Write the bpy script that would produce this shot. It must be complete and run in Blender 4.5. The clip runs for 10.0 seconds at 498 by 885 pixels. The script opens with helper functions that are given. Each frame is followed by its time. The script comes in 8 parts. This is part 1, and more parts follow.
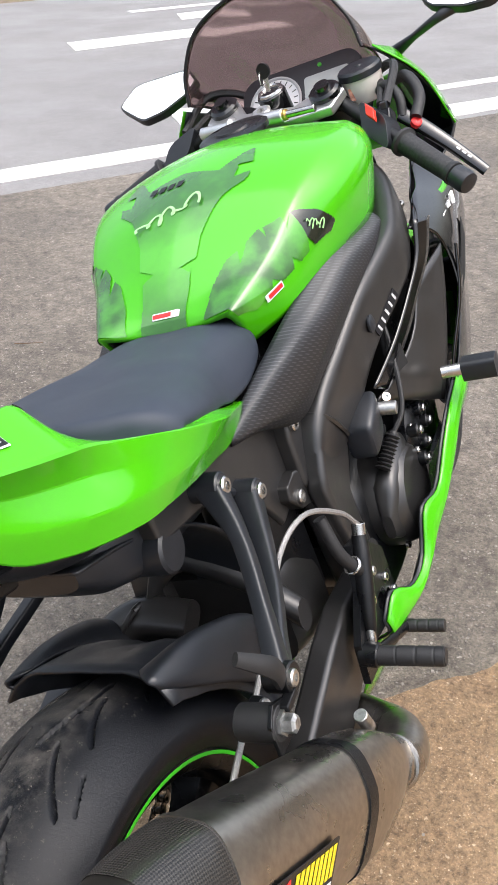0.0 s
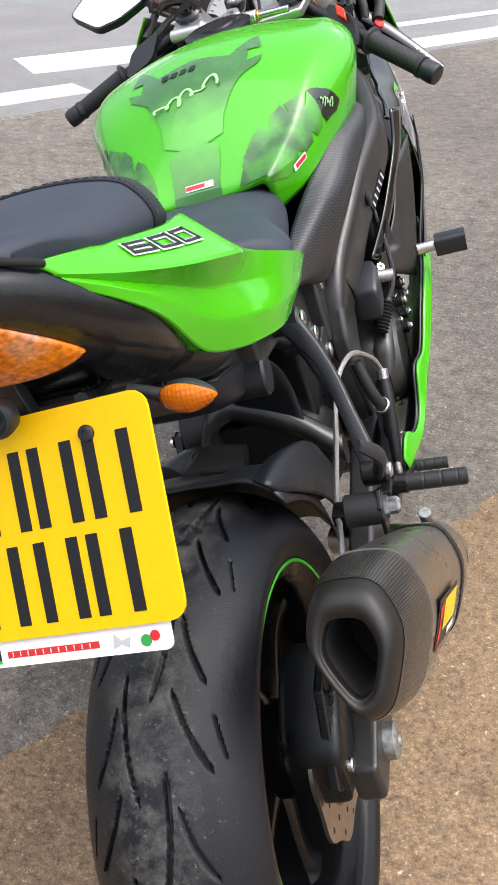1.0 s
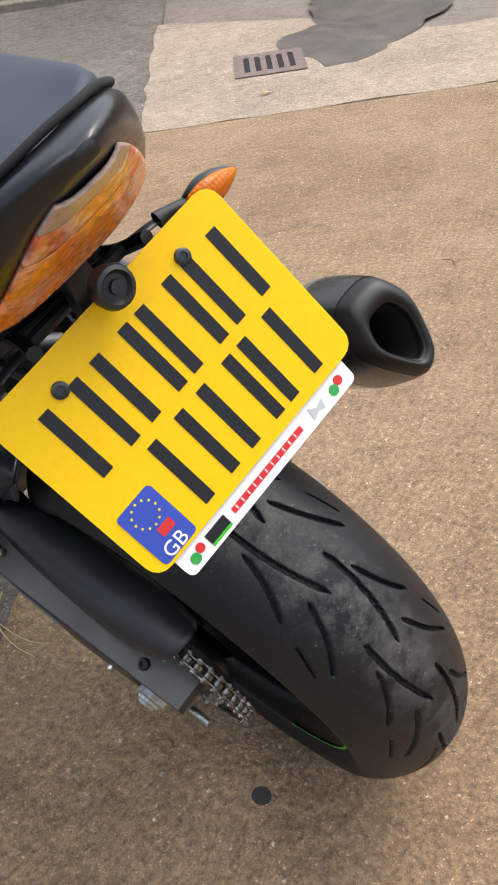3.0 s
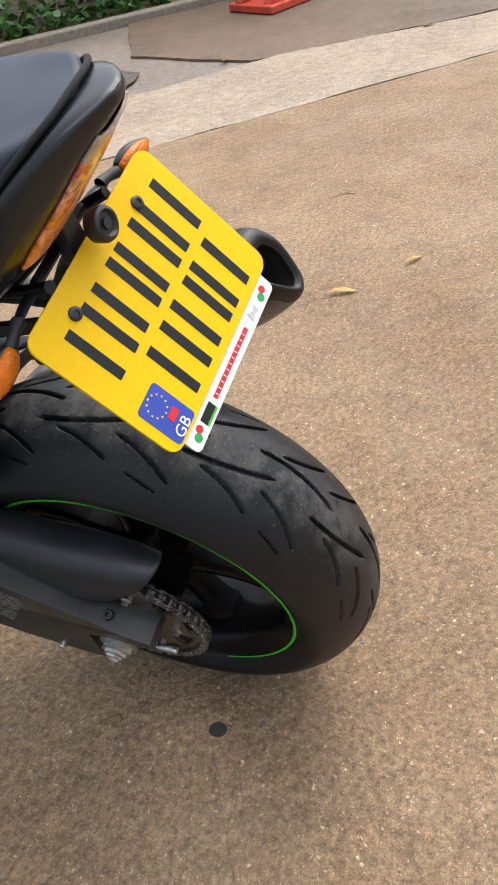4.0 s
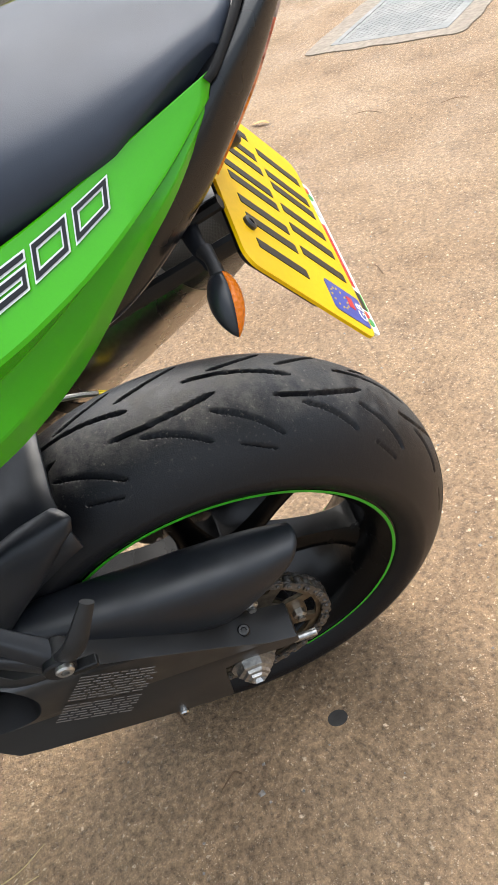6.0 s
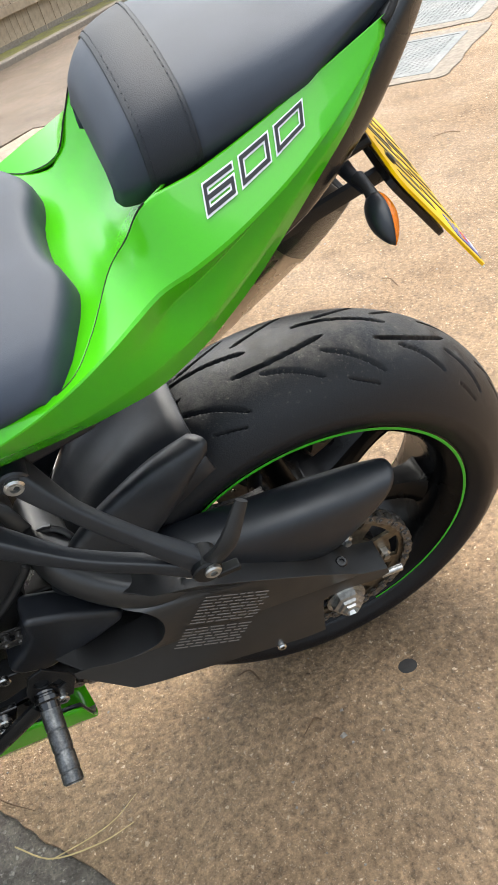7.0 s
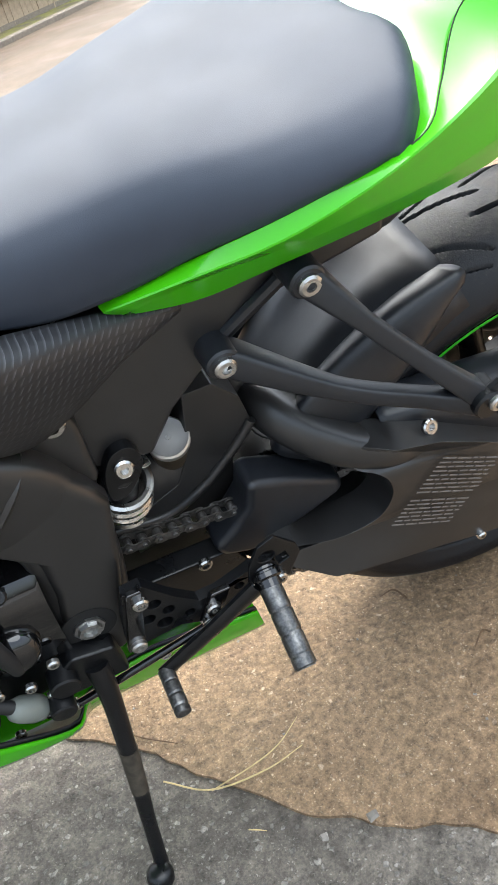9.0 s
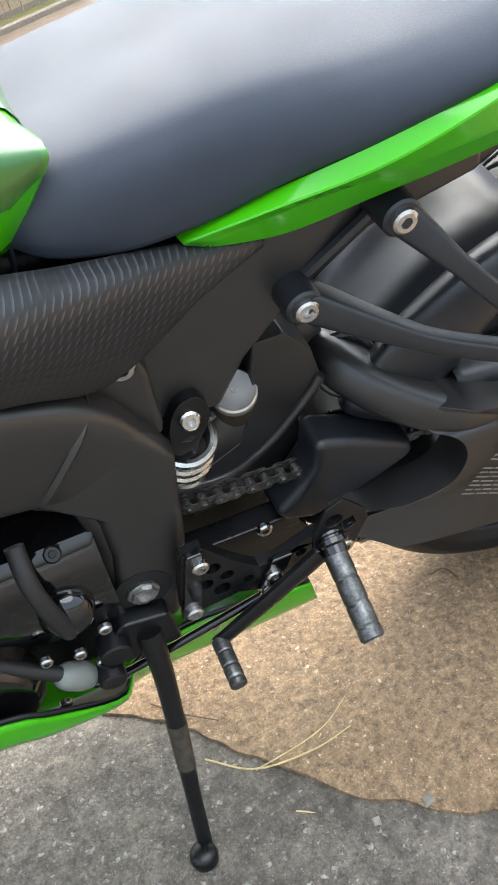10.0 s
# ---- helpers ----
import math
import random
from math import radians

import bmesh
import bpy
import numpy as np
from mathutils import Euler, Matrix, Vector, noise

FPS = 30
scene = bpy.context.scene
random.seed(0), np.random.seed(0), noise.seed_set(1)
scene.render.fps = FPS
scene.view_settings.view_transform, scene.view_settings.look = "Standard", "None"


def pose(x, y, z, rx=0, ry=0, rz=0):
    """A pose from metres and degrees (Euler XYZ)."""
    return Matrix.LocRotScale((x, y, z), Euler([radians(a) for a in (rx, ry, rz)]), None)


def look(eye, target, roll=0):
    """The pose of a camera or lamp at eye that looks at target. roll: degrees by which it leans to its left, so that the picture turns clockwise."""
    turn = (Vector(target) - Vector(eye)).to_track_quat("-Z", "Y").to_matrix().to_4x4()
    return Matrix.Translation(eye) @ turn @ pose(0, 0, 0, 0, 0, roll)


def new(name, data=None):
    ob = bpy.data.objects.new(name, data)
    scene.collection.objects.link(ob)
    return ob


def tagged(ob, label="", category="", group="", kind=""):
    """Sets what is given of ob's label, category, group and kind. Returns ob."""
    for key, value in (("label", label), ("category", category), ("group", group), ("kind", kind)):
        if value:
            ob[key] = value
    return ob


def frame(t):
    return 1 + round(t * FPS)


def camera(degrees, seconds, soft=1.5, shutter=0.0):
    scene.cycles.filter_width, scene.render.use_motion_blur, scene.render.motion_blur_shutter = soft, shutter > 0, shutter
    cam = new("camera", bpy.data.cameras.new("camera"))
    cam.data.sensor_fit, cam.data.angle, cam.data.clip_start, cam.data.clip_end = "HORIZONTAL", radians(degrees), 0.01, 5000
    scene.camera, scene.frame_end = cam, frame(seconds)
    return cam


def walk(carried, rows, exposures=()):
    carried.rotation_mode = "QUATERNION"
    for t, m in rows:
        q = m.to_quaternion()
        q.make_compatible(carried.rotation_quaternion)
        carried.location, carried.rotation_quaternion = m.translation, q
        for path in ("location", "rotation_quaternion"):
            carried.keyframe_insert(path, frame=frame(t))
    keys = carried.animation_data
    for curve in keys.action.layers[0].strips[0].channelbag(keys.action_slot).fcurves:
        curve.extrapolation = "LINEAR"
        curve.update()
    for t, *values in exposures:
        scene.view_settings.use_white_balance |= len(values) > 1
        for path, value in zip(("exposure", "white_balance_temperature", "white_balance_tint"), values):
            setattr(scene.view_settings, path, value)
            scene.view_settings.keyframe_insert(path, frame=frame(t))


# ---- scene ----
cam = camera(31.65, 10.0, soft=1.1)
PATH = [
    (0.0, 0.3177, -0.4262, 1.2769, 58.225, 2.745, 19.851),
    (0.3, 0.2524, -0.5321, 1.2607, 58.639, 1.217, 17.218),
    (0.5, 0.2216, -0.5955, 1.2609, 58.718, 0.187, 15.219),
    (1.0, 0.0934, -0.6724, 1.2125, 56.036, -0.007, 8.867),
    (1.5, -0.0714, -0.6707, 1.1673, 54.45, 5.468, -8.707),
    (2.0, -0.1647, -0.6703, 1.1463, 50.296, 7.476, -25.497),
    (2.5, -0.2918, -0.664, 1.1265, 49.983, 7.778, -37.032),
    (2.8, -0.4039, -0.622, 1.1259, 51.112, 8.093, -43.603),
    (3.0, -0.4822, -0.61, 1.1322, 51.826, 7.465, -47.408),
    (3.2, -0.5556, -0.617, 1.1409, 52.437, 5.878, -50.37),
    (4.3, -0.8428, -0.4972, 1.1275, 53.53, 11.686, -76.315),
    (4.5, -0.8751, -0.4231, 1.1238, 53.194, 13.792, -80.589),
    (5.0, -0.9057, -0.2888, 1.113, 53.566, 12.682, -84.12),
    (5.2, -0.9238, -0.2461, 1.1095, 53.446, 12.372, -86.943),
    (6.3, -0.8517, 0.002, 1.0638, 52.661, 17.008, -107.835),
    (6.5, -0.8753, 0.0351, 1.0635, 53.638, 16.549, -107.608),
    (7.0, -0.9689, 0.1458, 1.0714, 55.145, 16.287, -107.608),
    (7.2, -1.0009, 0.194, 1.0861, 55.726, 15.997, -107.636),
    (7.5, -1.026, 0.2751, 1.0912, 56.035, 15.681, -108.421),
    (8.0, -1.0335, 0.4144, 1.0778, 55.776, 14.86, -111.485),
    (8.5, -0.9848, 0.4987, 1.0367, 55.86, 14.936, -112.207),
    (9.0, -0.8651, 0.4965, 0.9501, 55.762, 14.151, -111.884),
    (9.5, -0.7992, 0.487, 0.9203, 55.311, 14.007, -111.754),
    (10.0, -0.818, 0.5487, 0.9093, 55.457, 13.322, -110.533),
]
walk(cam, [(t, pose(x, y, z, rx, ry, rz)) for t, x, y, z, rx, ry, rz in PATH],
     exposures=[(0.0, 0.02, 6500, 11), (1.5, -0.15, 6450, 10), (3.0, -0.20, 6450, 9), (5.0, 0.03, 6500, 8), (6.5, 0.36, 6550, 6), (7.0, 0.42, 6550, 5), (7.5, 0.30, 6550, 5), (8.0, 0.30, 6500, 5), (8.7, 0.62, 6400, 5), (9.3, 1.0, 6250, 5), (10.0, 0.98, 6350, 5)])

# ---- light: an even, bright overcast sky ----
world = bpy.data.worlds.new("overcast")
scene.world = world
world.use_nodes = True
wn, wl = world.node_tree.nodes, world.node_tree.links
sky = wn.new("ShaderNodeTexSky")
sky.sky_type, sky.sun_disc = "NISHITA", False
sky.sun_elevation, sky.sun_rotation = radians(60), radians(100)
sky.air_density, sky.dust_density, sky.ozone_density = 1.0, 4.0, 1.0
grey = wn.new("ShaderNodeHueSaturation")
grey.inputs["Saturation"].default_value = 0.50
wl.new(sky.outputs[0], grey.inputs["Color"])
rise = wn.new("ShaderNodeSeparateXYZ")
wl.new(wn.new("ShaderNodeTexCoord").outputs["Generated"], rise.inputs[0])
dome = wn.new("ShaderNodeMapRange")
dome.inputs["From Min"].default_value, dome.inputs["From Max"].default_value = 0.0, 1.0
dome.inputs["To Min"].default_value, dome.inputs["To Max"].default_value = 0.88, 2.60
wl.new(rise.outputs["Z"], dome.inputs["Value"])
cloud = wn.new("ShaderNodeMix")
cloud.data_type, cloud.blend_type = "RGBA", "MULTIPLY"
cloud.inputs["Factor"].default_value = 1.0
wl.new(grey.outputs[0], cloud.inputs["A"])
wl.new(dome.outputs[0], cloud.inputs["B"])
wl.new(cloud.outputs["Result"], wn["Background"].inputs[0])
wn["Background"].inputs[1].default_value = 0.207
sun = new("sun", bpy.data.lights.new("sun", "SUN"))
sun.data.energy, sun.data.angle, sun.data.color = 1.25, radians(55), (1.0, 0.985, 0.965)
sun.matrix_world = look((0, 0, 0), (0.36, 0.22, -0.90))

# ---- materials ----
def material(name, colour, rough=0.5, metal=0.0, coat=0.0, grain=0.0, scale=60.0, bump=0.0, bump_scale=400.0, alt=None, alt_scale=8.0,
             alt_lo=0.45, alt_hi=0.65, rough_var=0.0, spec=0.5, coords="Object", island=0.0):
    """A procedural surface: a base colour with fine grain, a second tone in patches, uneven gloss and fine relief."""
    m = bpy.data.materials.new(name)
    m.use_nodes = True
    n, l = m.node_tree.nodes, m.node_tree.links
    b = n["Principled BSDF"]
    b.inputs["Roughness"].default_value, b.inputs["Metallic"].default_value = rough, metal
    b.inputs["Coat Weight"].default_value, b.inputs["Coat Roughness"].default_value = coat, 0.03
    b.inputs["Specular IOR Level"].default_value = spec
    tc = n.new("ShaderNodeTexCoord").outputs[coords]

    def noise_at(sc, detail=4.0):
        t = n.new("ShaderNodeTexNoise")
        t.inputs["Scale"].default_value, t.inputs["Detail"].default_value = sc, detail
        l.new(tc, t.inputs["Vector"])
        return t.outputs["Fac"]

    def ramp(fac, lo, hi, a, c):
        r = n.new("ShaderNodeMapRange")
        r.inputs["From Min"].default_value, r.inputs["From Max"].default_value = lo, hi
        r.inputs["To Min"].default_value, r.inputs["To Max"].default_value = a, c
        l.new(fac, r.inputs["Value"])
        return r.outputs["Result"]

    rgb = n.new("ShaderNodeRGB")
    rgb.outputs[0].default_value = (*colour, 1)
    col = rgb.outputs[0]
    if alt:
        mx = n.new("ShaderNodeMix")
        mx.data_type = "RGBA"
        l.new(ramp(noise_at(alt_scale, 6.0), alt_lo, alt_hi, 0, 1), mx.inputs["Factor"])
        l.new(col, mx.inputs["A"])
        mx.inputs["B"].default_value = (*alt, 1)
        col = mx.outputs["Result"]
    if grain or island:
        hs = n.new("ShaderNodeHueSaturation")
        value = ramp(noise_at(scale), 0.3, 0.7, 1 - grain, 1 + grain)
        if island:
            gi = n.new("ShaderNodeNewGeometry").outputs["Random Per Island"]
            mul = n.new("ShaderNodeMath")
            mul.operation = "MULTIPLY"
            l.new(value, mul.inputs[0])
            l.new(ramp(gi, 0, 1, 1 - island, 1 + island), mul.inputs[1])
            value = mul.outputs[0]
        l.new(value, hs.inputs["Value"])
        l.new(col, hs.inputs["Color"])
        col = hs.outputs[0]
    l.new(col, b.inputs["Base Color"])
    if rough_var:
        l.new(ramp(noise_at(alt_scale * 2.3), 0.35, 0.65, max(rough - rough_var, 0.03), rough + rough_var), b.inputs["Roughness"])
    if bump:
        bp = n.new("ShaderNodeBump")
        bp.inputs["Strength"].default_value, bp.inputs["Distance"].default_value = bump, 0.001
        l.new(noise_at(bump_scale, 3.0), bp.inputs["Height"])
        l.new(bp.outputs[0], b.inputs["Normal"])
    return m


GREEN = material("green_paint", (0.057, 0.400, 0.003), 0.20, spec=0.4, coat=0.28, grain=0.03, scale=900, rough_var=0.05, alt_scale=3)
PLASTIC = material("matt_black_plastic", (0.0100, 0.0118, 0.0155), 0.40, spec=0.56, grain=0.15, scale=90, bump=0.14, bump_scale=1500, rough_var=0.07)
SATIN = material("satin_black_paint", (0.0155, 0.0150, 0.0150), 0.36, spec=0.75, grain=0.12, scale=40, bump=0.07, bump_scale=900, rough_var=0.07)
COWL = material("glossy_black_cowl", (0.004, 0.0045, 0.0055), 0.26, spec=0.55, coat=0.10, rough_var=0.05)
GLOSS = material("gloss_black_paint", (0.004, 0.004, 0.0045), 0.08, coat=0.5, rough_var=0.03)
CAST = material("cast_black_metal", (0.0030, 0.0034, 0.0043), 0.36, spec=0.42, grain=0.25, scale=70, bump=0.3, bump_scale=700, rough_var=0.12)
VINYL = material("black_seat_vinyl", (0.026, 0.0335, 0.049), 0.60, spec=0.42, grain=0.06, scale=30, bump=0.12, bump_scale=1400, rough_var=0.02)
STRAP = material("black_strap_vinyl", (0.013, 0.0155, 0.021), 0.58, spec=0.36, grain=0.1, scale=60, bump=0.35, bump_scale=1100)
RUBBER = material("black_grip_rubber", (0.008, 0.008, 0.0088), 0.58, spec=0.6, grain=0.2, scale=120, bump=0.3, bump_scale=1200)
STEEL = material("bright_steel", (0.55, 0.54, 0.52), 0.25, 1.0, grain=0.15, scale=90, rough_var=0.1)
ZINC = material("dull_zinc_steel", (0.42, 0.42, 0.41), 0.42, 1.0, grain=0.3, scale=160, bump=0.2, rough_var=0.12)
CHAINM = material("oily_chain_steel", (0.21, 0.20, 0.19), 0.30, 0.9, grain=0.35, scale=200)
SPROCKET = material("sprocket_steel", (0.17, 0.14, 0.10), 0.42, 0.9, grain=0.35, scale=120)
TITAN = material("brushed_dark_titanium", (0.38, 0.355, 0.32), 0.30, 1.0, grain=0.12, scale=120, rough_var=0.07, alt=(0.30, 0.27, 0.23), alt_scale=5)
DISC = material("brake_disc_steel", (0.38, 0.33, 0.29), 0.35, 1.0, grain=0.2, scale=120)
ALLOY = material("silver_alloy", (0.62, 0.62, 0.61), 0.32, 0.9, grain=0.06, scale=60)
WHITE = material("white_plastic", (0.78, 0.78, 0.77), 0.35, grain=0.02)
CREAM = material("milky_reservoir_plastic", (0.62, 0.58, 0.53), 0.4, grain=0.05)
YELLOW = material("yellow_reflective_sheet", (0.76, 0.47, 0.0), 0.45, grain=0.03, scale=200, spec=0.25)
INK = material("black_print", (0.010, 0.010, 0.012), 0.40, spec=0.35)
BLUE = material("blue_print", (0.03, 0.06, 0.36), 0.35)
RED = material("red_print", (0.55, 0.02, 0.02), 0.4)
REDPL = material("red_barrier_plastic", (0.50, 0.055, 0.03), 0.45, grain=0.12, scale=20, alt=(0.36, 0.045, 0.03), alt_scale=5)
DECALY = material("yellow_print", (0.75, 0.58, 0.02), 0.4)
GREENP = material("green_print", (0.03, 0.30, 0.06), 0.4)
GREYPR = material("silver_print", (0.45, 0.46, 0.46), 0.4)
STRIPE = material("green_rim_tape", (0.04, 0.42, 0.015), 0.35)
PALEGREEN = material("pale_green_print", (0.36, 0.68, 0.28), 0.4)
DISPLAY = material("grey_display", (0.42, 0.45, 0.43), 0.25, grain=0.05)
CAPLIP = material("dark_moulded_lip", (0.0095, 0.0080, 0.0068), 0.46, spec=0.45, grain=0.15, scale=60, bump=0.1, bump_scale=600)
# soot of the outlet, and shade of openings and joints put into the colour
HOLE = material("soot_and_shade_black", (0.006, 0.006, 0.006), 0.9)
WHEELBLACK = material("gloss_black_wheel_paint", (0.0035, 0.0036, 0.0040), 0.24, spec=0.18, grain=0.15, rough_var=0.06)
REDSW = material("red_switch_plastic", (0.70, 0.04, 0.02), 0.4)
LINE = material("worn_white_road_paint", (0.70, 0.70, 0.67), 0.7, grain=0.12, scale=14, alt=(0.45, 0.44, 0.42), alt_scale=6, alt_lo=0.56, alt_hi=0.72, bump=0.4, bump_scale=150)
DAMP = material("damp_concrete", (0.085, 0.074, 0.066), 0.42, grain=0.2, scale=60, alt=(0.12, 0.10, 0.085), alt_scale=5, bump=0.3, bump_scale=150, rough_var=0.1)
IRON = material("cast_iron", (0.16, 0.12, 0.105), 0.7, 0.2, grain=0.3, scale=60, bump=0.4, bump_scale=200)
COVERM = material("galvanised_cover", (0.155, 0.162, 0.158), 0.6, 0.3, grain=0.15, scale=30, alt=(0.2, 0.2, 0.19), alt_scale=4)
PALECON = material("pale_mortar", (0.215, 0.180, 0.140), 0.9, grain=0.22, scale=40, alt=(0.20, 0.165, 0.13), alt_scale=5, bump=0.5, bump_scale=120)
WOOD = material("weathered_fence_wood", (0.36, 0.275, 0.19), 0.8, grain=0.2, scale=24, alt=(0.26, 0.195, 0.13), alt_scale=3, bump=0.4, bump_scale=90, island=0.16)
MOSS = material("mossy_soil", (0.14, 0.13, 0.03), 0.95, grain=0.4, scale=60, alt=(0.09, 0.075, 0.05), alt_scale=6, bump=0.9, bump_scale=80)
LEAFG = material("ivy_leaf", (0.045, 0.12, 0.025), 0.5, grain=0.3, scale=20, island=0.35)
LEAFY = material("yellow_dead_leaf", (0.40, 0.25, 0.085), 0.7, grain=0.25, scale=60, island=0.4)
LEAFO = material("orange_dead_leaf", (0.50, 0.22, 0.03), 0.7, grain=0.2, scale=60)
LEAFB = material("brown_dead_leaf", (0.17, 0.10, 0.045), 0.8, grain=0.3, scale=60, island=0.4)
STRAW = material("dry_straw", (0.52, 0.40, 0.19), 0.7, grain=0.2, scale=90)
TWIGM = material("brown_twig", (0.12, 0.07, 0.035), 0.8, grain=0.3, scale=90)
STONE = material("grey_pebble", (0.22, 0.20, 0.175), 0.8, grain=0.25, scale=60, island=0.4)


def node_kit(m):
    """Short hands for building a longer material."""
    m.use_nodes = True
    n, l = m.node_tree.nodes, m.node_tree.links

    def node(kind, **inputs):
        x = n.new(kind)
        for k, v in inputs.items():
            x.inputs[k.replace("_", " ")].default_value = v
        return x

    def rng(fac, lo, hi, a=0.0, c=1.0):
        r = node("ShaderNodeMapRange", From_Min=lo, From_Max=hi, To_Min=a, To_Max=c)
        l.new(fac, r.inputs["Value"])
        return r.outputs["Result"]

    def mix(fac, a, c):
        x = n.new("ShaderNodeMix")
        x.data_type = "RGBA"
        l.new(fac, x.inputs["Factor"])
        for sock, v in (("A", a), ("B", c)):
            if isinstance(v, tuple):
                x.inputs[sock].default_value = (*v, 1)
            else:
                l.new(v, x.inputs[sock])
        return x.outputs["Result"]

    def calc(op, a, c=0.0):
        x = n.new("ShaderNodeMath")
        x.operation = op
        for i, v in enumerate((a, c)):
            if isinstance(v, (int, float)):
                x.inputs[i].default_value = v
            else:
                l.new(v, x.inputs[i])
        return x.outputs[0]

    def noise_tex(vec, scale, detail=5.0, rough=0.55):
        x = node("ShaderNodeTexNoise", Scale=scale, Detail=detail, Roughness=rough)
        l.new(vec, x.inputs["Vector"])
        return x.outputs["Fac"]

    def cells(vec, scale, feature="F1", out="Distance", rand=1.0):
        x = n.new("ShaderNodeTexVoronoi")
        x.feature = feature
        x.inputs["Scale"].default_value, x.inputs["Randomness"].default_value = scale, rand
        l.new(vec, x.inputs["Vector"])
        return x.outputs[out]

    def relief(height, strength, distance, before=None):
        x = node("ShaderNodeBump", Strength=strength, Distance=distance)
        l.new(height, x.inputs["Height"])
        if before is not None:
            l.new(before, x.inputs["Normal"])
        return x.outputs[0]

    return n, l, node, rng, mix, calc, noise_tex, cells, relief


def ground_surface(name, base, warm, pebble_lo, pebble_hi, dark, pebble_scale, pebble_share, rough, relief_mm, patch_scale, brushed=0.0, clump=0.25, grit=0.35):
    """Exposed-aggregate surface: a stained binder with pebbles of many tones, and pits."""
    m = bpy.data.materials.new(name)
    n, l, node, rng, mix, calc, noise_tex, cells, relief = node_kit(m)
    b = n["Principled BSDF"]
    p = n.new("ShaderNodeTexCoord").outputs["Object"]
    col = mix(rng(noise_tex(p, patch_scale, 6), 0.40, 0.62), base, warm)
    col = mix(rng(noise_tex(p, patch_scale * 5.3, 6, 0.65), 0.50, 0.72, 0, 0.45), col, dark)
    fine = noise_tex(p, 200, 4, 0.75)
    vor = n.new("ShaderNodeTexVoronoi")
    vor.inputs["Scale"].default_value = pebble_scale
    wob = node("ShaderNodeTexNoise", Scale=pebble_scale * 0.8, Detail=2.0)
    l.new(p, wob.inputs["Vector"])
    shift = n.new("ShaderNodeVectorMath")
    shift.operation = "MULTIPLY_ADD"
    l.new(wob.outputs["Color"], shift.inputs[0])
    shift.inputs[1].default_value = (1.5 / pebble_scale,) * 3
    l.new(p, shift.inputs[2])
    l.new(shift.outputs[0], vor.inputs["Vector"])
    tone = node("ShaderNodeSeparateColor")
    l.new(vor.outputs["Color"], tone.inputs[0])
    is_pebble = calc("MULTIPLY", rng(tone.outputs[0], 1 - pebble_share - 0.04, 1 - pebble_share), rng(calc("MULTIPLY", vor.outputs["Distance"], calc("ADD", 0.75, calc("MULTIPLY", tone.outputs[2], 1.6))), 0.30, 0.46, 1, 0))
    col = mix(is_pebble, col, mix(tone.outputs[1], pebble_lo, pebble_hi))
    small = n.new("ShaderNodeTexVoronoi")
    small.inputs["Scale"].default_value = pebble_scale * 2.7
    l.new(shift.outputs[0], small.inputs["Vector"])
    stone = node("ShaderNodeSeparateColor")
    l.new(small.outputs["Color"], stone.inputs[0])
    is_small = calc("MULTIPLY", rng(stone.outputs[0], 0.62, 0.70), rng(small.outputs["Distance"], 0.25, 0.45, 0.75, 0))
    col = mix(is_small, col, mix(stone.outputs[1], dark, pebble_hi))
    hs = node("ShaderNodeHueSaturation")
    l.new(col, hs.inputs["Color"])
    lumps = rng(noise_tex(p, 17, 6, 0.72), 0.32, 0.68, 1 - clump, 1 + clump)
    grain = calc("MULTIPLY", rng(noise_tex(p, 85, 6, 0.82), 0.34, 0.66, 1 - grit, 1 + grit), rng(noise_tex(p, 42, 4, 0.7), 0.35, 0.65, 1 - grit * 0.22, 1 + grit * 0.22))
    l.new(calc("MULTIPLY", calc("MULTIPLY", lumps, grain), rng(fine, 0.28, 0.72, 0.66, 1.36)), hs.inputs["Value"])
    l.new(hs.outputs[0], b.inputs["Base Color"])
    l.new(rng(noise_tex(p, patch_scale * 2, 4), 0.35, 0.65, rough - 0.12, min(rough + 0.1, 1)), b.inputs["Roughness"])
    b.inputs["Specular IOR Level"].default_value = 0.4
    height = calc("ADD", calc("MULTIPLY", is_pebble, 0.45), calc("ADD", calc("MULTIPLY", is_small, 0.3), calc("MULTIPLY", noise_tex(p, 90, 5, 0.7), 1.3)))
    if brushed:
        wave = node("ShaderNodeTexWave", Scale=9.0, Distortion=2.2, Detail=3.0, Detail_Scale=2.0)
        wave.bands_direction = "DIAGONAL"
        turn = node("ShaderNodeMapping")
        turn.inputs["Rotation"].default_value = (0, 0, radians(0))
        l.new(p, turn.inputs["Vector"])
        l.new(turn.outputs[0], wave.inputs["Vector"])
        height = calc("ADD", height, calc("MULTIPLY", wave.outputs["Fac"], brushed))
    l.new(relief(height, 0.9, relief_mm / 1000), b.inputs["Normal"])
    return m


CONCRETE = ground_surface("brown_aggregate_concrete", (0.265, 0.178, 0.103), (0.210, 0.136, 0.076), (0.15, 0.095, 0.055), (0.55, 0.42, 0.29), (0.085, 0.051, 0.029), 140, 0.36, 0.75, 5.0, 1.3, 0.5, 0.13, 0.54)
PALECONC = ground_surface("pale_worn_concrete", (0.29, 0.225, 0.165), (0.245, 0.19, 0.14), (0.30, 0.24, 0.18), (0.52, 0.46, 0.39), (0.23, 0.18, 0.14), 110, 0.25, 0.8, 2.0, 1.6, 0.4)
ASPHALT = ground_surface("worn_grey_asphalt", (0.118, 0.101, 0.082), (0.180, 0.156, 0.128), (0.12, 0.108, 0.096), (0.32, 0.29, 0.25), (0.058, 0.049, 0.040), 120, 0.32, 0.72, 6.0, 0.9, 0.0, 0.36, 0.50)
